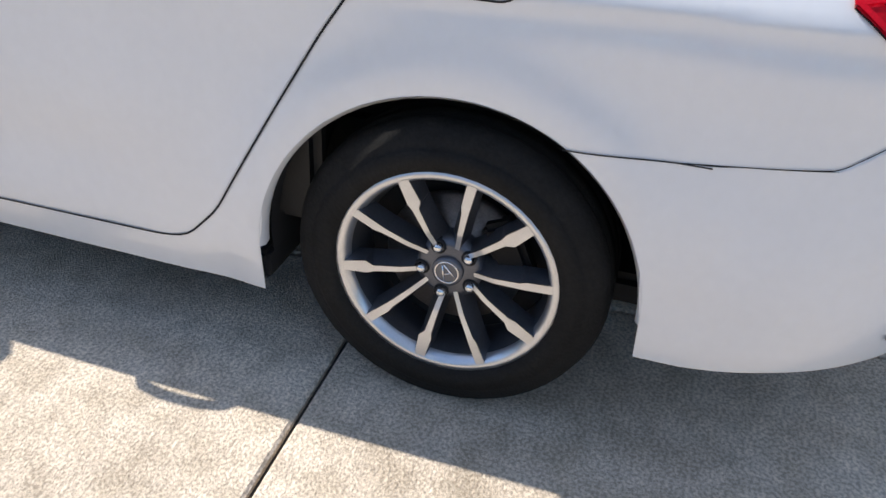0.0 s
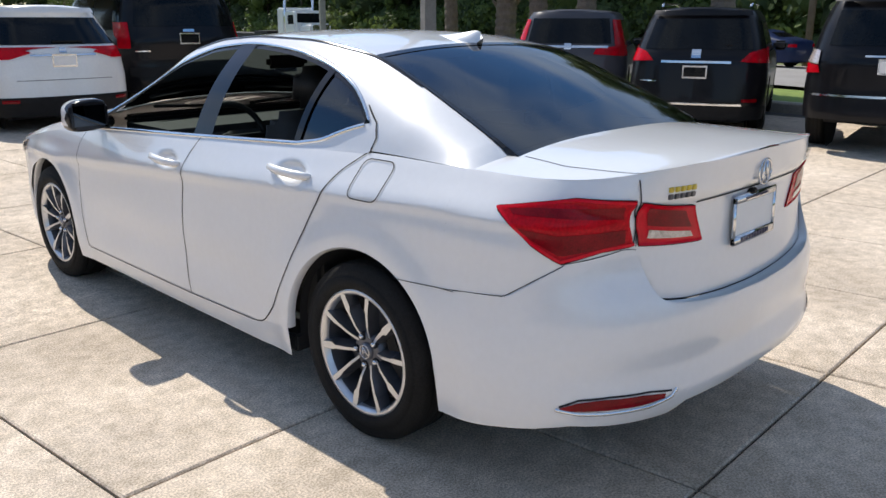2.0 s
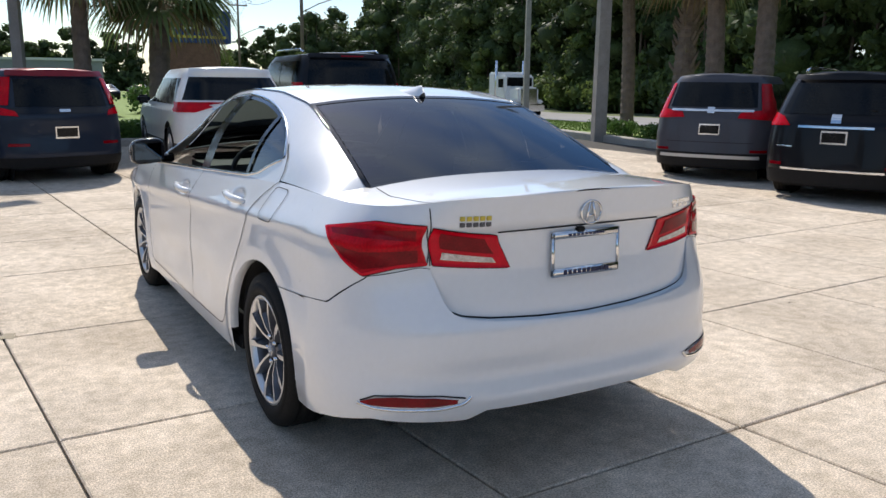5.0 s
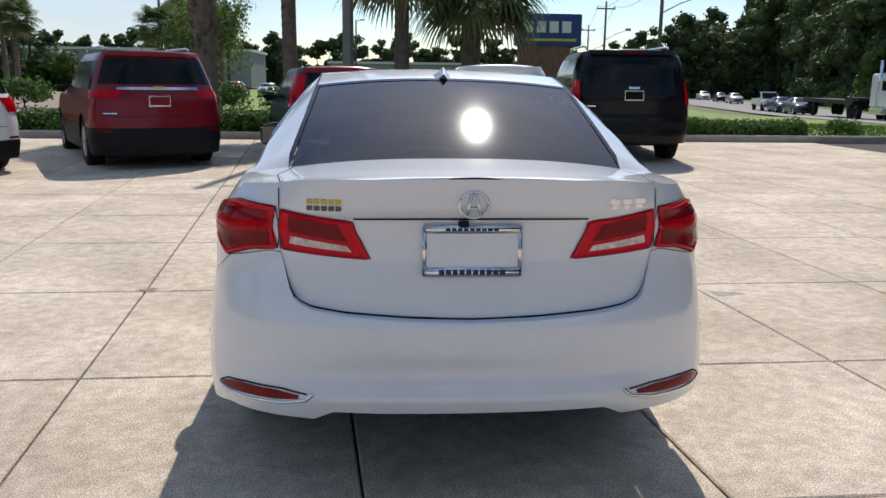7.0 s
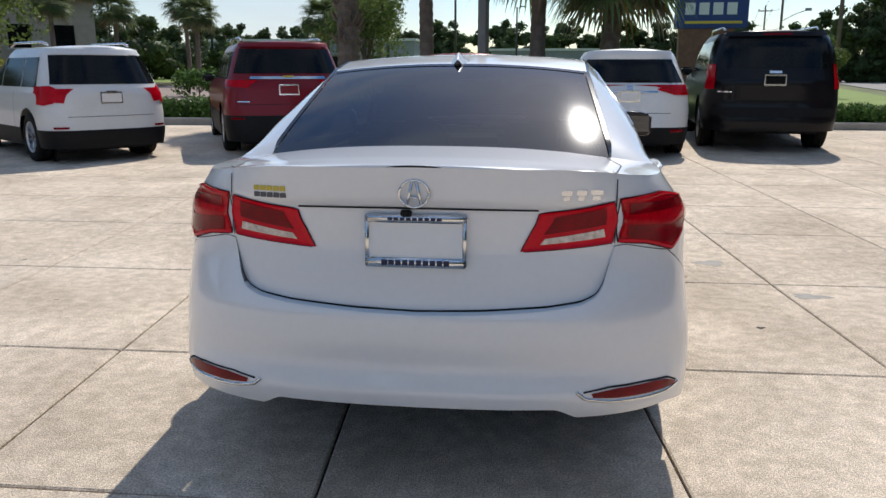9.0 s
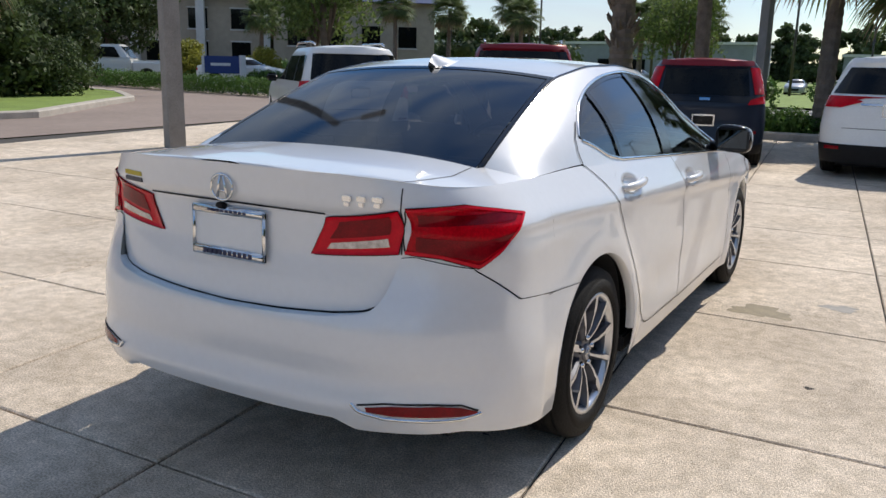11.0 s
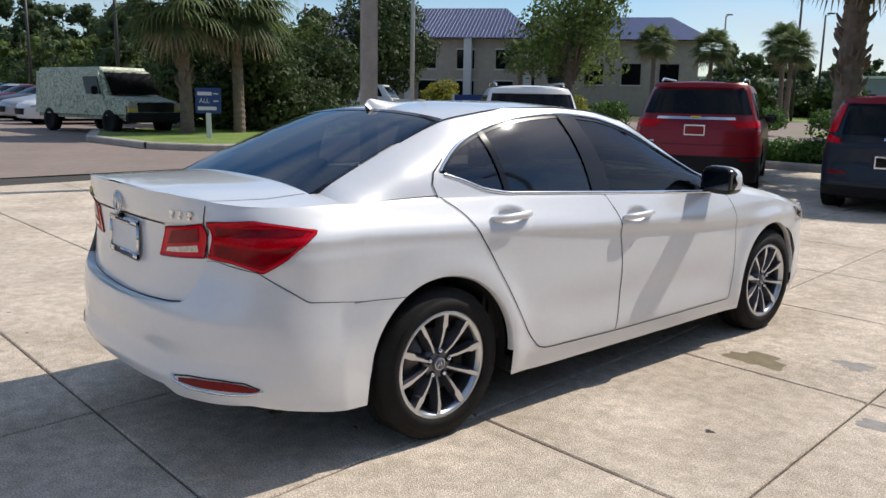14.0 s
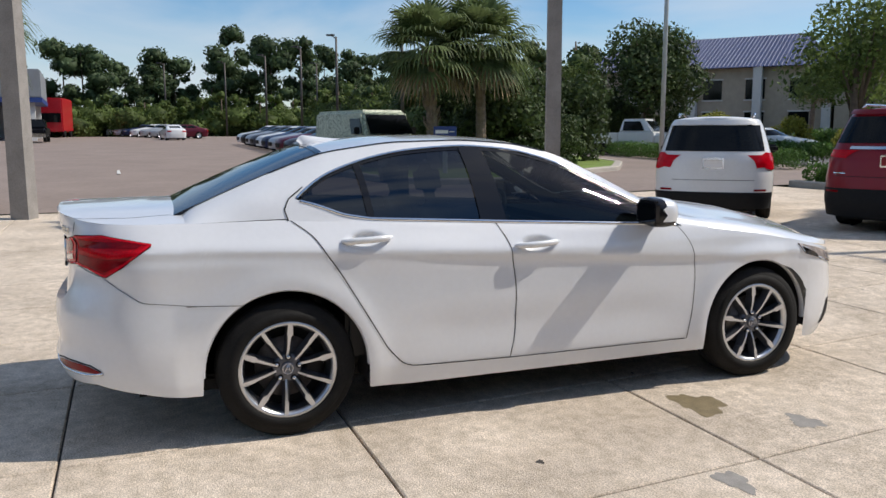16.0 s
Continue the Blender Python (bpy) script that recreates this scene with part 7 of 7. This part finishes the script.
# woods across the road, as one mass
def woods(name, spots, label, seed, count, size, mat, h=(9, 14), low=True, pine=0.25):
    rs = np.random.RandomState(seed)
    VV, FF, tv = [], [], []
    nb = 0
    for x, y in spots:
        hh = rs.uniform(*h)
        z0 = ground_z(x, y) - 0.3
        r = hh * rs.uniform(0.2, 0.3)
        tall = rs.uniform() < pine
        lumps = [(x + l[0], y + l[1], z0 + l[2], *l[3:]) for l in crown_lumps(rs, hh * (1.15 if tall else 1), r, 16, 0.35 if tall else 0.10)]
        if low:
            lumps += [(x + rs.uniform(-2, 2), y + rs.uniform(-2, 2), z0 + rs.uniform(0.6, 3.0), 2.2, 2.2, 1.5) for _ in range(4)]
        q, f = leaf_cloud(rs, lumps, count, size)
        q, f = with_hearts(rs, q, f, lumps)
        VV.append(q)
        FF.append(f + nb)
        nb += len(q)
        tv.append(tube([(x, y, z0), (x + rs.uniform(-0.4, 0.4), y, z0 + hh * 0.9)], [0.16, 0.05], 6))
    t = thing(name, label, "woods", kind="stuff")
    o = new("foliage", np_mesh("foliage", np.concatenate(VV), np.concatenate(FF), mat))
    o.parent = t
    v, f = join(*tv)
    mpart("trunks", v, f, M["bark"], t)


rs0 = np.random.RandomState(99)
spots = [(road_x(y, 21 + rs0.uniform(0, 3)), y) for y in np.arange(-40, 120, 2.0)] + [(road_x(y, 26 + rs0.uniform(0, 5)), y) for y in np.arange(-40, 120, 2.4)]
woods("woods", spots, "dense dark green mixed woods along the road", 31, 2200, 0.28, M["leaf_dark"], (12, 19))
spots = [(road_x(y, 19.5 + rs0.uniform(0, 3)), y) for y in np.arange(-30, 100, 5.0)]
woods("wood_edge", spots, "lighter green trees at the edge of the woods", 32, 1800, 0.24, M["leaf"], (5, 8), True, 0.0)
spots = [(road_x(y, 24 + rs0.uniform(0, 14)), y) for y in np.arange(110, 320, 3)]
woods("woods", spots, "distant dark woods far along the road", 33, 900, 0.55, M["leaf_dark"], (15, 23))
spots = [(-120 + 2.1 * k + rs0.uniform(-2, 2), 170 + rs0.uniform(0, 20)) for k in range(88)]
woods("woods", spots, "far low woods behind the warehouses", 34, 1000, 0.5, M["leaf_dark"], (8, 12), True, 0.3)
spots = [(-30 - 2.6 * k, 19.5 + 0.12 * k + rs0.uniform(-2.0, 2.5)) for k in range(3, 32)] + [(-31 - 3.2 * k, 26 + rs0.uniform(-2, 2)) for k in range(3, 26)]
woods("woods", spots, "thick green trees behind the row of parked sedans", 35, 2600, 0.16, M["leaf_dark"], (5.5, 7.8), True, 0.0)
spots = [(-108 - rs0.uniform(0, 8), -70 + 1.9 * k + rs0.uniform(-1.0, 1.0)) for k in range(62)]
woods("woods", spots, "tall pines at the end of the lot", 36, 2200, 0.27, M["leaf_pine"], (7, 14), True, 0.4)
spots = [(-100 + 3.5 * k, -62 + rs0.uniform(-3, 3)) for k in range(60)]
woods("woods", spots, "dark trees far behind the lot", 37, 700, 0.45, M["leaf_dark"], (7, 11), True, 0.2)
spots = [(-95 + 4.0 * k + rs0.uniform(-1.5, 1.5), 72 + rs0.uniform(0, 12) - 0.12 * k) for k in range(17)]
woods("woods", spots, "trees round the office building", 38, 1300, 0.28, M["leaf_dark"], (5.5, 8.5), True, 0.1)

spots = [(-103 + rs0.uniform(-2, 2), -58 + 2.3 * k) for k in range(34)] + [(-101 + 2.3 * k, 20.5 + rs0.uniform(-1.5, 1.5)) for k in range(20)]
woods("wood_edge", spots, "lighter green low trees along the end of the lot", 39, 1200, 0.2, M["leaf"], (4.5, 6.5), True, 0.0)
spots = [(50 + 3.0 * k, 152 + rs0.uniform(-3, 6)) for k in range(18)]
woods("woods", spots, "dark rounded woods where the road bends away", 40, 1100, 0.4, M["leaf_dark"], (11, 17), True, 0.1)

g = "trees beside the drive"
for nm, kd, x, y, s, lb in (("tree", OAK, -37.0, 27.5, 0.98, "dense dark green oak beside the drive"), ("tree", AIRY, -23.5, 29.5, 1.15, "thin-leaved tree with bare twigs by the drive"),
                            ("tree", AIRY, -27, 33, 1.0, "thin-leaved tree by the office building"),
                            ("tree", AIRY, -9.0, 40, 0.9, "small sparse tree beyond the drive"), ("tree", OAK2, 10.5, 46, 0.6, "bushy young tree beside the sign"),
                            ("tree", AIRY, -38, 23, 0.8, "thin-leaved tree behind the shrubs"), ("tree", OAK2, 15.5, 44, 0.45, "small bushy tree by the road")):
    put_tree(nm, kd, x, y, s, x * 1.7, lb, "tree", g)
g = "shrubs on the island"
for k, (x, y, s) in enumerate(((-23.8, 12.3, 1.0), (-26.0, 13.8, 1.05), (-28.2, 15.2, 1.0), (-22.0, 11.2, 0.85), (-24.6, 15.4, 0.9), (-21.4, 13.3, 0.5), (-24.8, 10.9, 0.95), (-27.6, 12.4, 1.0))):
    put_tree("tall_shrub", SHRUB, x, y, s, k * 1.1, "tall dense dark green shrub on the island", "shrub", g)
for k, (x, y, s) in enumerate(((-31.5, 27.8, 1.0), (-33.3, 29.0, 0.8), (-29, 31, 0.9), (-20, 25.5, 0.7))):
    put_tree("golden_bush", YBUSH, x, y, s, k * 2.1, "yellow-green bush beside the drive", "shrub", "golden bushes")
for k in range(12):
    x, y = -41 + 1.75 * k, 30.6 - 0.42 * k
    put_tree("clipped_bush", BUSH, x, y, 1.0, k * 1.9, "low dark clipped bush along the drive", "shrub", "clipped bushes")
for k, (x, y) in enumerate(((10.9, 15.4), (12.4, 12.3), (12.7, 13.4), (12.0, 10.8), (12.1, 9.3), (12.3, 7.6))):
    put_tree("low_shrub", BUSH, x, y, 0.55, k * 1.3, "low green shrub in the lawn bed", "shrub", "low shrubs")
for k in range(16):
    put_tree("distant_bush", BUSH, -38 + 3.1 * k, 33.5 + 2.5 * math.sin(k), 1.5, k, "rounded green bush beyond the drive", "shrub", "distant bushes")


def hedge(x0, y0, x1, y1, h, d, label, count, seed):
    rs = np.random.RandomState(seed)
    n = int(math.hypot(x1 - x0, y1 - y0) / 0.35)
    lumps = []
    for k in range(n):
        t = (k + 0.5) / n
        x, y = x0 + (x1 - x0) * t, y0 + (y1 - y0) * t
        z = ground_z(x, y)
        for dd in (-0.25, 0.25):
            lumps.append((x + rs.uniform(-0.1, 0.1), y + dd * d + rs.uniform(-0.05, 0.05), z + h * rs.uniform(0.42, 0.55), 0.34, d * 0.36, h * rs.uniform(0.42, 0.52)))
    q, f = leaf_cloud(rs, lumps, int(count * 1.9), 0.04)
    t = thing("hedge", label, "hedge", kind="stuff")
    o = new("foliage", np_mesh("foliage", q, f, M["hedge"]))
    o.parent = t


hedge(-11.0, 15.0, -0.2, 15.0, 0.64, 0.8, "clipped green hedge behind the kerb", 16000, 51)
hedge(-0.2, 15.0, 9.6, 15.0, 0.52, 0.8, "clipped green hedge behind the kerb", 14000, 52)
hedge(-32, 22.2, -18, 21.0, 0.8, 1.0, "low hedge along the drive", 9000, 53)

# grass blades near the kerb
rs = np.random.RandomState(61)
n = 26000
gx, gy = rs.uniform(-11, 30, n), rs.uniform(14.6, 27, n)
ok = gx < 17 + 0.225 * gy - 3
gx, gy = gx[ok], gy[ok]
gz = np.array([ground_z(a, b) for a, b in zip(gx, gy)]) + 0.06
n = len(gx)
an = rs.uniform(0, 2 * math.pi, n)
hh = rs.uniform(0.03, 0.075, n)
dx, dy = np.cos(an) * 0.03, np.sin(an) * 0.03
P = np.stack([np.stack([gx - dx, gy - dy, gz], 1), np.stack([gx + dx, gy + dy, gz], 1), np.stack([gx + dy * 0.8, gy - dx * 0.8, gz + hh], 1)], 1).reshape(-1, 3)
blades = new("grass", np_mesh("grass", P, np.arange(3 * n).reshape(-1, 3), M["lawn"]))
tagged(blades, "short green grass blades on the lawn", "grass", kind="stuff")

# ---- poles and lamps ----
M["pole"] = material("weathered_concrete_pole", (0.27, 0.25, 0.23), 0.85, vary=0.2, scale=4, bump=0.4, bscale=50)
M["steel"] = material("galvanised_steel", (0.33, 0.34, 0.35), 0.5, 0.6, vary=0.15, scale=6)
M["pale_steel"] = material("pale_painted_steel", (0.55, 0.56, 0.57), 0.5, 0.2, vary=0.1, scale=6)
M["bronze"] = material("bronze_pole", (0.07, 0.06, 0.055), 0.5, 0.3, vary=0.2, scale=6)
M["wood_pole"] = material("timber_pole", (0.16, 0.12, 0.09), 0.9, vary=0.25, scale=4, bump=0.4, bscale=30)


def light_pole(x, y, h, w, mat, label, sides=4, arms=((1, 0),), turn=0.4, head=True, group=""):
    t = thing("lamp_pole", label, "lamp pole", group, m=Matrix.Translation((x, y, ground_z(x, y))) @ Matrix.Rotation(turn, 4, "Z"))
    v, f = tube([(0, 0, -0.1), (0, 0, h * 0.5), (0, 0, h)], [w * 0.62, w * 0.55, w * 0.42], sides)
    mpart("pole", v, f, mat, t, smooth=sides > 6)
    if head:
        for ax, ay in arms:
            v, f = tube([(0, 0, h - 0.15), (ax * 0.5, ay * 0.5, h - 0.05), (ax * 1.0, ay * 1.0, h)], 0.04, 6)
            mpart("arm", v, f, mat, t)
            part("lamp_head", box_bm(ax * 1.0 - 0.32, ax * 1.0 + 0.32, ay * 1.0 - 0.18, ay * 1.0 + 0.18, h - 0.05, h + 0.07, 0.03), mat, t)
    return t


light_pole(-8.35, 6.25, 9.5, 0.30, M["pole"], "square weathered concrete lamp pole on the slabs")
light_pole(-10.7, -2.6, 9.5, 0.36, M["pole"], "square concrete lamp pole at the edge of the slabs")
light_pole(-0.95, 14.75, 9.0, 0.22, M["pole"], "grey concrete lamp pole behind the kerb")
light_pole(11.45, 12.15, 10.0, 0.34, M["pole"], "tall concrete lamp pole on the kerb")
light_pole(24.9, 33.8, 11.0, 0.34, M["pole"], "concrete lamp pole on the lawn by the road")
light_pole(-21.8, 18.0, 13.0, 0.15, M["pale_steel"], "thin pale steel flag pole by the drive", 10, head=False)
g = "lamp posts over the lot"
for x, y, h in ((-44, 14.5, 8.2), (-60, 14.0, 8.4), (-73, 13.5, 8.6), (-86, 12, 8.8), (-100, 9, 9), (-104, 2, 9), (-98, 20, 9)):
    light_pole(x, y, h, 0.2, M["bronze"], "bronze lamp post with a single arm in the lot", 8, ((0, -1),), 0.9, True, g)
for x, y, h in ((-28, 62, 10), (-19, 70, 12), (-14, 64, 10.5), (-8, 75, 11), (-32, 75, 9.5), (-22, 95, 12), (-3, 98, 9), (-48, 85, 11), (-10.5, 54, 10)):
    light_pole(x, y, h, 0.2, M["bronze"], "distant thin lamp post over the far lot", 8, ((0, -1),), 0.9, True, g)


def power_pole(x, y, h):
    t = thing("utility_pole", "tall timber utility pole with a crossarm and lamp", "utility pole", "utility poles", m=Matrix.Translation((x, y, ground_z(x, y))))
    v, f = tube([(0, 0, -0.1), (0, 0, h)], [0.17, 0.11], 8)
    mpart("pole", v, f, M["wood_pole"], t)
    part("crossarm", box_bm(-1.1, 1.1, -0.06, 0.06, h - 0.9, h - 0.75), M["wood_pole"], t)
    for s in (-1, 0.0, 1):
        v, f = tube([(s, 0, h - 0.75), (s, 0, h - 0.5)], 0.05, 6)
        mpart("insulator", v, f, M["steel"], t)
    v, f = tube([(0, 0, h * 0.62), (1.2, -0.4, h * 0.68), (2.4, -0.8, h * 0.72)], 0.045, 6)
    mpart("lamp_arm", v, f, M["steel"], t)
    part("lamp_head", box_bm(2.2, 2.8, -1.0, -0.6, h * 0.71, h * 0.735, 0.03), M["steel"], t)


pp = [(19.5, 54, 11), (26, 92, 11.5), (35, 135, 12), (44, 180, 12), (road_x(12, 15), 12, 11)]
for p in pp:
    power_pole(*p)
for (x0, y0, h0), (x1, y1, h1) in zip([pp[4]] + pp[:3], pp[:4]):
    for s in (-1, 1):
        a, b = np.array((x0 + s, y0, ground_z(x0, y0) + h0 - 0.5)), np.array((x1 + s, y1, ground_z(x1, y1) + h1 - 0.5))
        pts = [a + (b - a) * t + np.array((0, 0, -1.2 * 4 * t * (1 - t))) for t in np.linspace(0, 1, 12)]
        v, f = tube(pts, 0.018, 4)
        tagged(mpart("power_line", v, f, M["black"], None), "dark overhead power line between utility poles", "cable", "power lines")

# ---- buildings and signs ----
M["stucco"] = material("tan_stucco", (0.42, 0.36, 0.28), 0.9, vary=0.12, scale=2, bump=0.2, bscale=40)
M["white_wall"] = material("white_wall", (0.62, 0.61, 0.58), 0.85, vary=0.08, scale=2)
M["blue_roof"] = material("blue_roof_tile", (0.035, 0.05, 0.13), 0.5, 0.1, vary=0.2, scale=2)
M["grey_metal"] = material("grey_cladding", (0.26, 0.27, 0.28), 0.6, 0.2, vary=0.12, scale=1)
M["sign_blue"] = material("sign_blue", (0.02, 0.05, 0.20), 0.5, vary=0.1, scale=4)
M["sign_white"] = material("sign_white", (0.7, 0.7, 0.7), 0.5, vary=0.05, scale=4)
M["brick"] = material("brown_brick", (0.20, 0.10, 0.07), 0.9, vary=0.25, scale=6, bump=0.3, bscale=30)

office = thing("office_building", "two-storey tan office with a blue tiled hip roof", "building", m=Matrix.Translation((-57.0, 46.0, ground_z(-57, 46))) @ Matrix.Rotation(radians(38), 4, "Z"))
part("wall", box_bm(-11, 11, 0, 14, 0, 6.4), M["stucco"], office)
V = [(-12, -1, 6.4), (12, -1, 6.4), (12, 15, 6.4), (-12, 15, 6.4), (-8, 7, 9.8), (8, 7, 9.8)]
roof = mpart("roof", V, [(0, 1, 5, 4), (1, 2, 5), (2, 3, 4, 5), (3, 0, 4), (3, 2, 1, 0)], M["blue_roof"], office, smooth=False)
V, F = [], []
for i in range(70):
    t = (i + 0.5) / 70
    x = -12 + 24 * t
    xt = max(-8, min(8, x))
    a, b = np.array((x, -1.0, 6.43)), np.array((xt, 7, 9.83))
    if abs(x) > 8:
        b = np.array((x, -1 + 8 * (12 - abs(x)) / 4, 6.43 + 3.4 * (12 - abs(x)) / 4))
    v, f = tube([a, b], 0.045, 4)
    n0 = len(V)
    V += list(v)
    F += [tuple(q + n0 for q in z) for z in f]
mpart("roof_ribs", V, F, M["blue_roof"], roof, smooth=False)
for k in range(6):
    for z in (0.9, 3.7):
        w = new("window")
        w.parent = office
        x = -9.2 + 3.6 * k
        part("pane", box_bm(x - 0.8, x + 0.8, -0.06, 0.02, z, z + 1.7), M["dark_glass"], w)
        part("frame", box_bm(x - 0.9, x + 0.9, -0.10, -0.03, z + 1.7, z + 1.82), M["white_wall"], w)
        part("sill", box_bm(x - 0.9, x + 0.9, -0.12, -0.03, z - 0.12, z), M["white_wall"], w)
for x in (-11, -5.5, 0, 5.5, 11):
    part("column", box_bm(x - 0.35, x + 0.35, -0.9, -0.2, 0, 6.4), M["white_wall"], office)
wing = thing("office_wing", "taller dark-roofed gabled wing beside the office", "building", m=Matrix.Translation((-41.5, 56.5, ground_z(-41, 56))) @ Matrix.Rotation(radians(38), 4, "Z"))
part("wall", box_bm(-7, 7, 0, 12, 0, 6.4), M["stucco"], wing)
mpart("roof", [(-8, -1, 6.4), (8, -1, 6.4), (8, 13, 6.4), (-8, 13, 6.4), (5, 6, 8.9), (-8, 6, 8.9)], [(0, 1, 4, 5), (1, 2, 4), (2, 3, 5, 4), (3, 0, 5)], M["blue_roof"], wing, smooth=False)
for k in range(4):
    w = new("window")
    w.parent = wing
    x = -5 + 3.2 * k
    part("pane", box_bm(x - 0.8, x + 0.8, -0.06, 0.02, 2.6, 4.4), M["dark_glass"], w)
    part("sill", box_bm(x - 0.9, x + 0.9, -0.12, -0.03, 2.48, 2.6), M["white_wall"], w)

canopy = thing("canopy_building", "grey flat-roofed service canopy with a blue band", "building", m=Matrix.Translation((-82, -15.5, ground_z(-82, -15))) @ Matrix.Rotation(radians(4), 4, "Z"))
part("roof", box_bm(-7, 7, -6, 6, 3.7, 6.2, 0.1), M["grey_metal"], canopy)
part("blue_band", box_bm(-7.05, 7.05, -6.05, 6.05, 3.3, 3.72), M["sign_blue"], canopy)
for x in (-6, 6):
    for y in (-5, 5):
        part("column", box_bm(x - 0.4, x + 0.4, y - 0.4, y + 0.4, -0.2, 3.4), M["white_wall"], canopy)
part("back_wall", box_bm(-6.5, -6, -5, 5, 0, 3.4), M["grey_metal"], canopy)
bus = thing("red_box_truck", "bright red box truck beside the canopy", "truck", m=place(-98, -9.5, 95))
part("body", box_bm(-1.2, 1.2, 0, 6, 0.6, 4.2, 0.1), M["car_bright_red"], bus)
part("windscreen", box_bm(-1.0, 1.0, 5.98, 6.05, 1.6, 2.6, 0.02), M["dark_glass"], bus)
for s in (1, -1):
    for a in (1.2, 4.8):
        v, f = lathe([(-0.12, 0.2), (-0.12, 0.45), (0.12, 0.45), (0.12, 0.0)], 16)
        mpart("wheel", [(s * 1.05 + p[0] * s, p[1] + a, p[2] + 0.45) for p in v], f, M["rubber"], bus)

for k, (x, y, w, h) in enumerate(((-36, 120, 34, 5.2), (4, 128, 24, 4.6), (-80, 118, 30, 4.8))):
    b = thing("warehouse", "long low grey warehouse beyond the far lot", "building", "warehouses", m=Matrix.Translation((x, y, ground_z(x, y) - 0.1)))
    part("wall", box_bm(-w / 2, w / 2, 0, 16, 0, h), M["grey_metal"], b)
    part("roof", box_bm(-w / 2 - 0.3, w / 2 + 0.3, -0.3, 16.3, h, h + 0.35), M["white_wall"], b)
    for j in range(int(w / 5)):
        xx = -w / 2 + 2.5 + 5 * j
        part("door", box_bm(xx - 1.2, xx + 1.2, -0.06, 0.02, 0, 3.0), M["dark_glass"], b)
for k in range(22):
    far_sedan(-52 + 3.1 * k, 84 + 1.5 * math.sin(k), 178, cols[(k * 7) % 18], k, "cars in the distant lot")

sign = thing("monument_sign", "tall brown sign tower with a dark blue panel", "sign", m=Matrix.Translation((9.6, 42.0, ground_z(9.6, 42))))
part("tower", box_bm(-2.2, 0.6, -0.4, 0.4, 0, 4.0, 0.05), M["brick"], sign)
part("panel", box_bm(-2.4, 1.2, -0.5, 0.5, 3.6, 5.3, 0.05), M["sign_blue"], sign)
for k in range(4):
    part("letter_bar", box_bm(-2.0 + 0.7 * k, -1.5 + 0.7 * k, -0.54, -0.49, 4.3, 4.9), M["sign_white"], sign)
part("yellow_stripe", box_bm(-2.0, 0.9, -0.54, -0.49, 3.85, 3.98), M["gold"], sign)

ds = thing("direction_sign", "small blue direction sign on a white post", "sign", m=Matrix.Translation((-18.0, 7.75, ground_z(-18, 7.75) + 0.1)) @ Matrix.Rotation(radians(62), 4, "Z"))
part("panel", box_bm(-0.34, 0.34, -0.03, 0.03, 0.72, 1.42, 0.01), M["sign_blue"], ds)
part("post", box_bm(-0.07, 0.07, -0.05, 0.03, -0.1, 0.74, 0.01), M["sign_white"], ds)
up = Matrix.Rotation(radians(90), 4, "X")
text_part("words", "ALL", 0.17, M["sign_white"], ds, Matrix.Translation((-0.10, -0.034, 1.06)) @ up)
for z, w in ((1.26, 0.38), (0.86, 0.5)):
    part("word_bar", box_bm(-0.28, -0.28 + w, -0.036, -0.028, z - 0.05, z + 0.05), M["sign_white"], ds)
for z in (1.26, 1.06):
    part("arrow", box_bm(0.14, 0.28, -0.036, -0.028, z - 0.015, z + 0.015), M["sign_white"], ds)
ds2 = thing("direction_sign", "low dark blue sign between two white posts", "sign", m=Matrix.Translation((-26.5, 25.6, ground_z(-26, 25))) @ Matrix.Rotation(radians(45), 4, "Z"))
part("panel", box_bm(-0.9, 0.7, -0.05, 0.05, 0.7, 1.5, 0.02), M["sign_blue"], ds2)
part("post", box_bm(0.7, 1.0, -0.1, 0.1, 0, 1.55, 0.02), M["sign_white"], ds2)
part("post", box_bm(-1.0, -0.88, -0.1, 0.1, 0, 1.5, 0.02), M["sign_white"], ds2)
part("word_bar", box_bm(-0.6, 0.3, -0.06, -0.045, 1.05, 1.18), M["sign_white"], ds2)
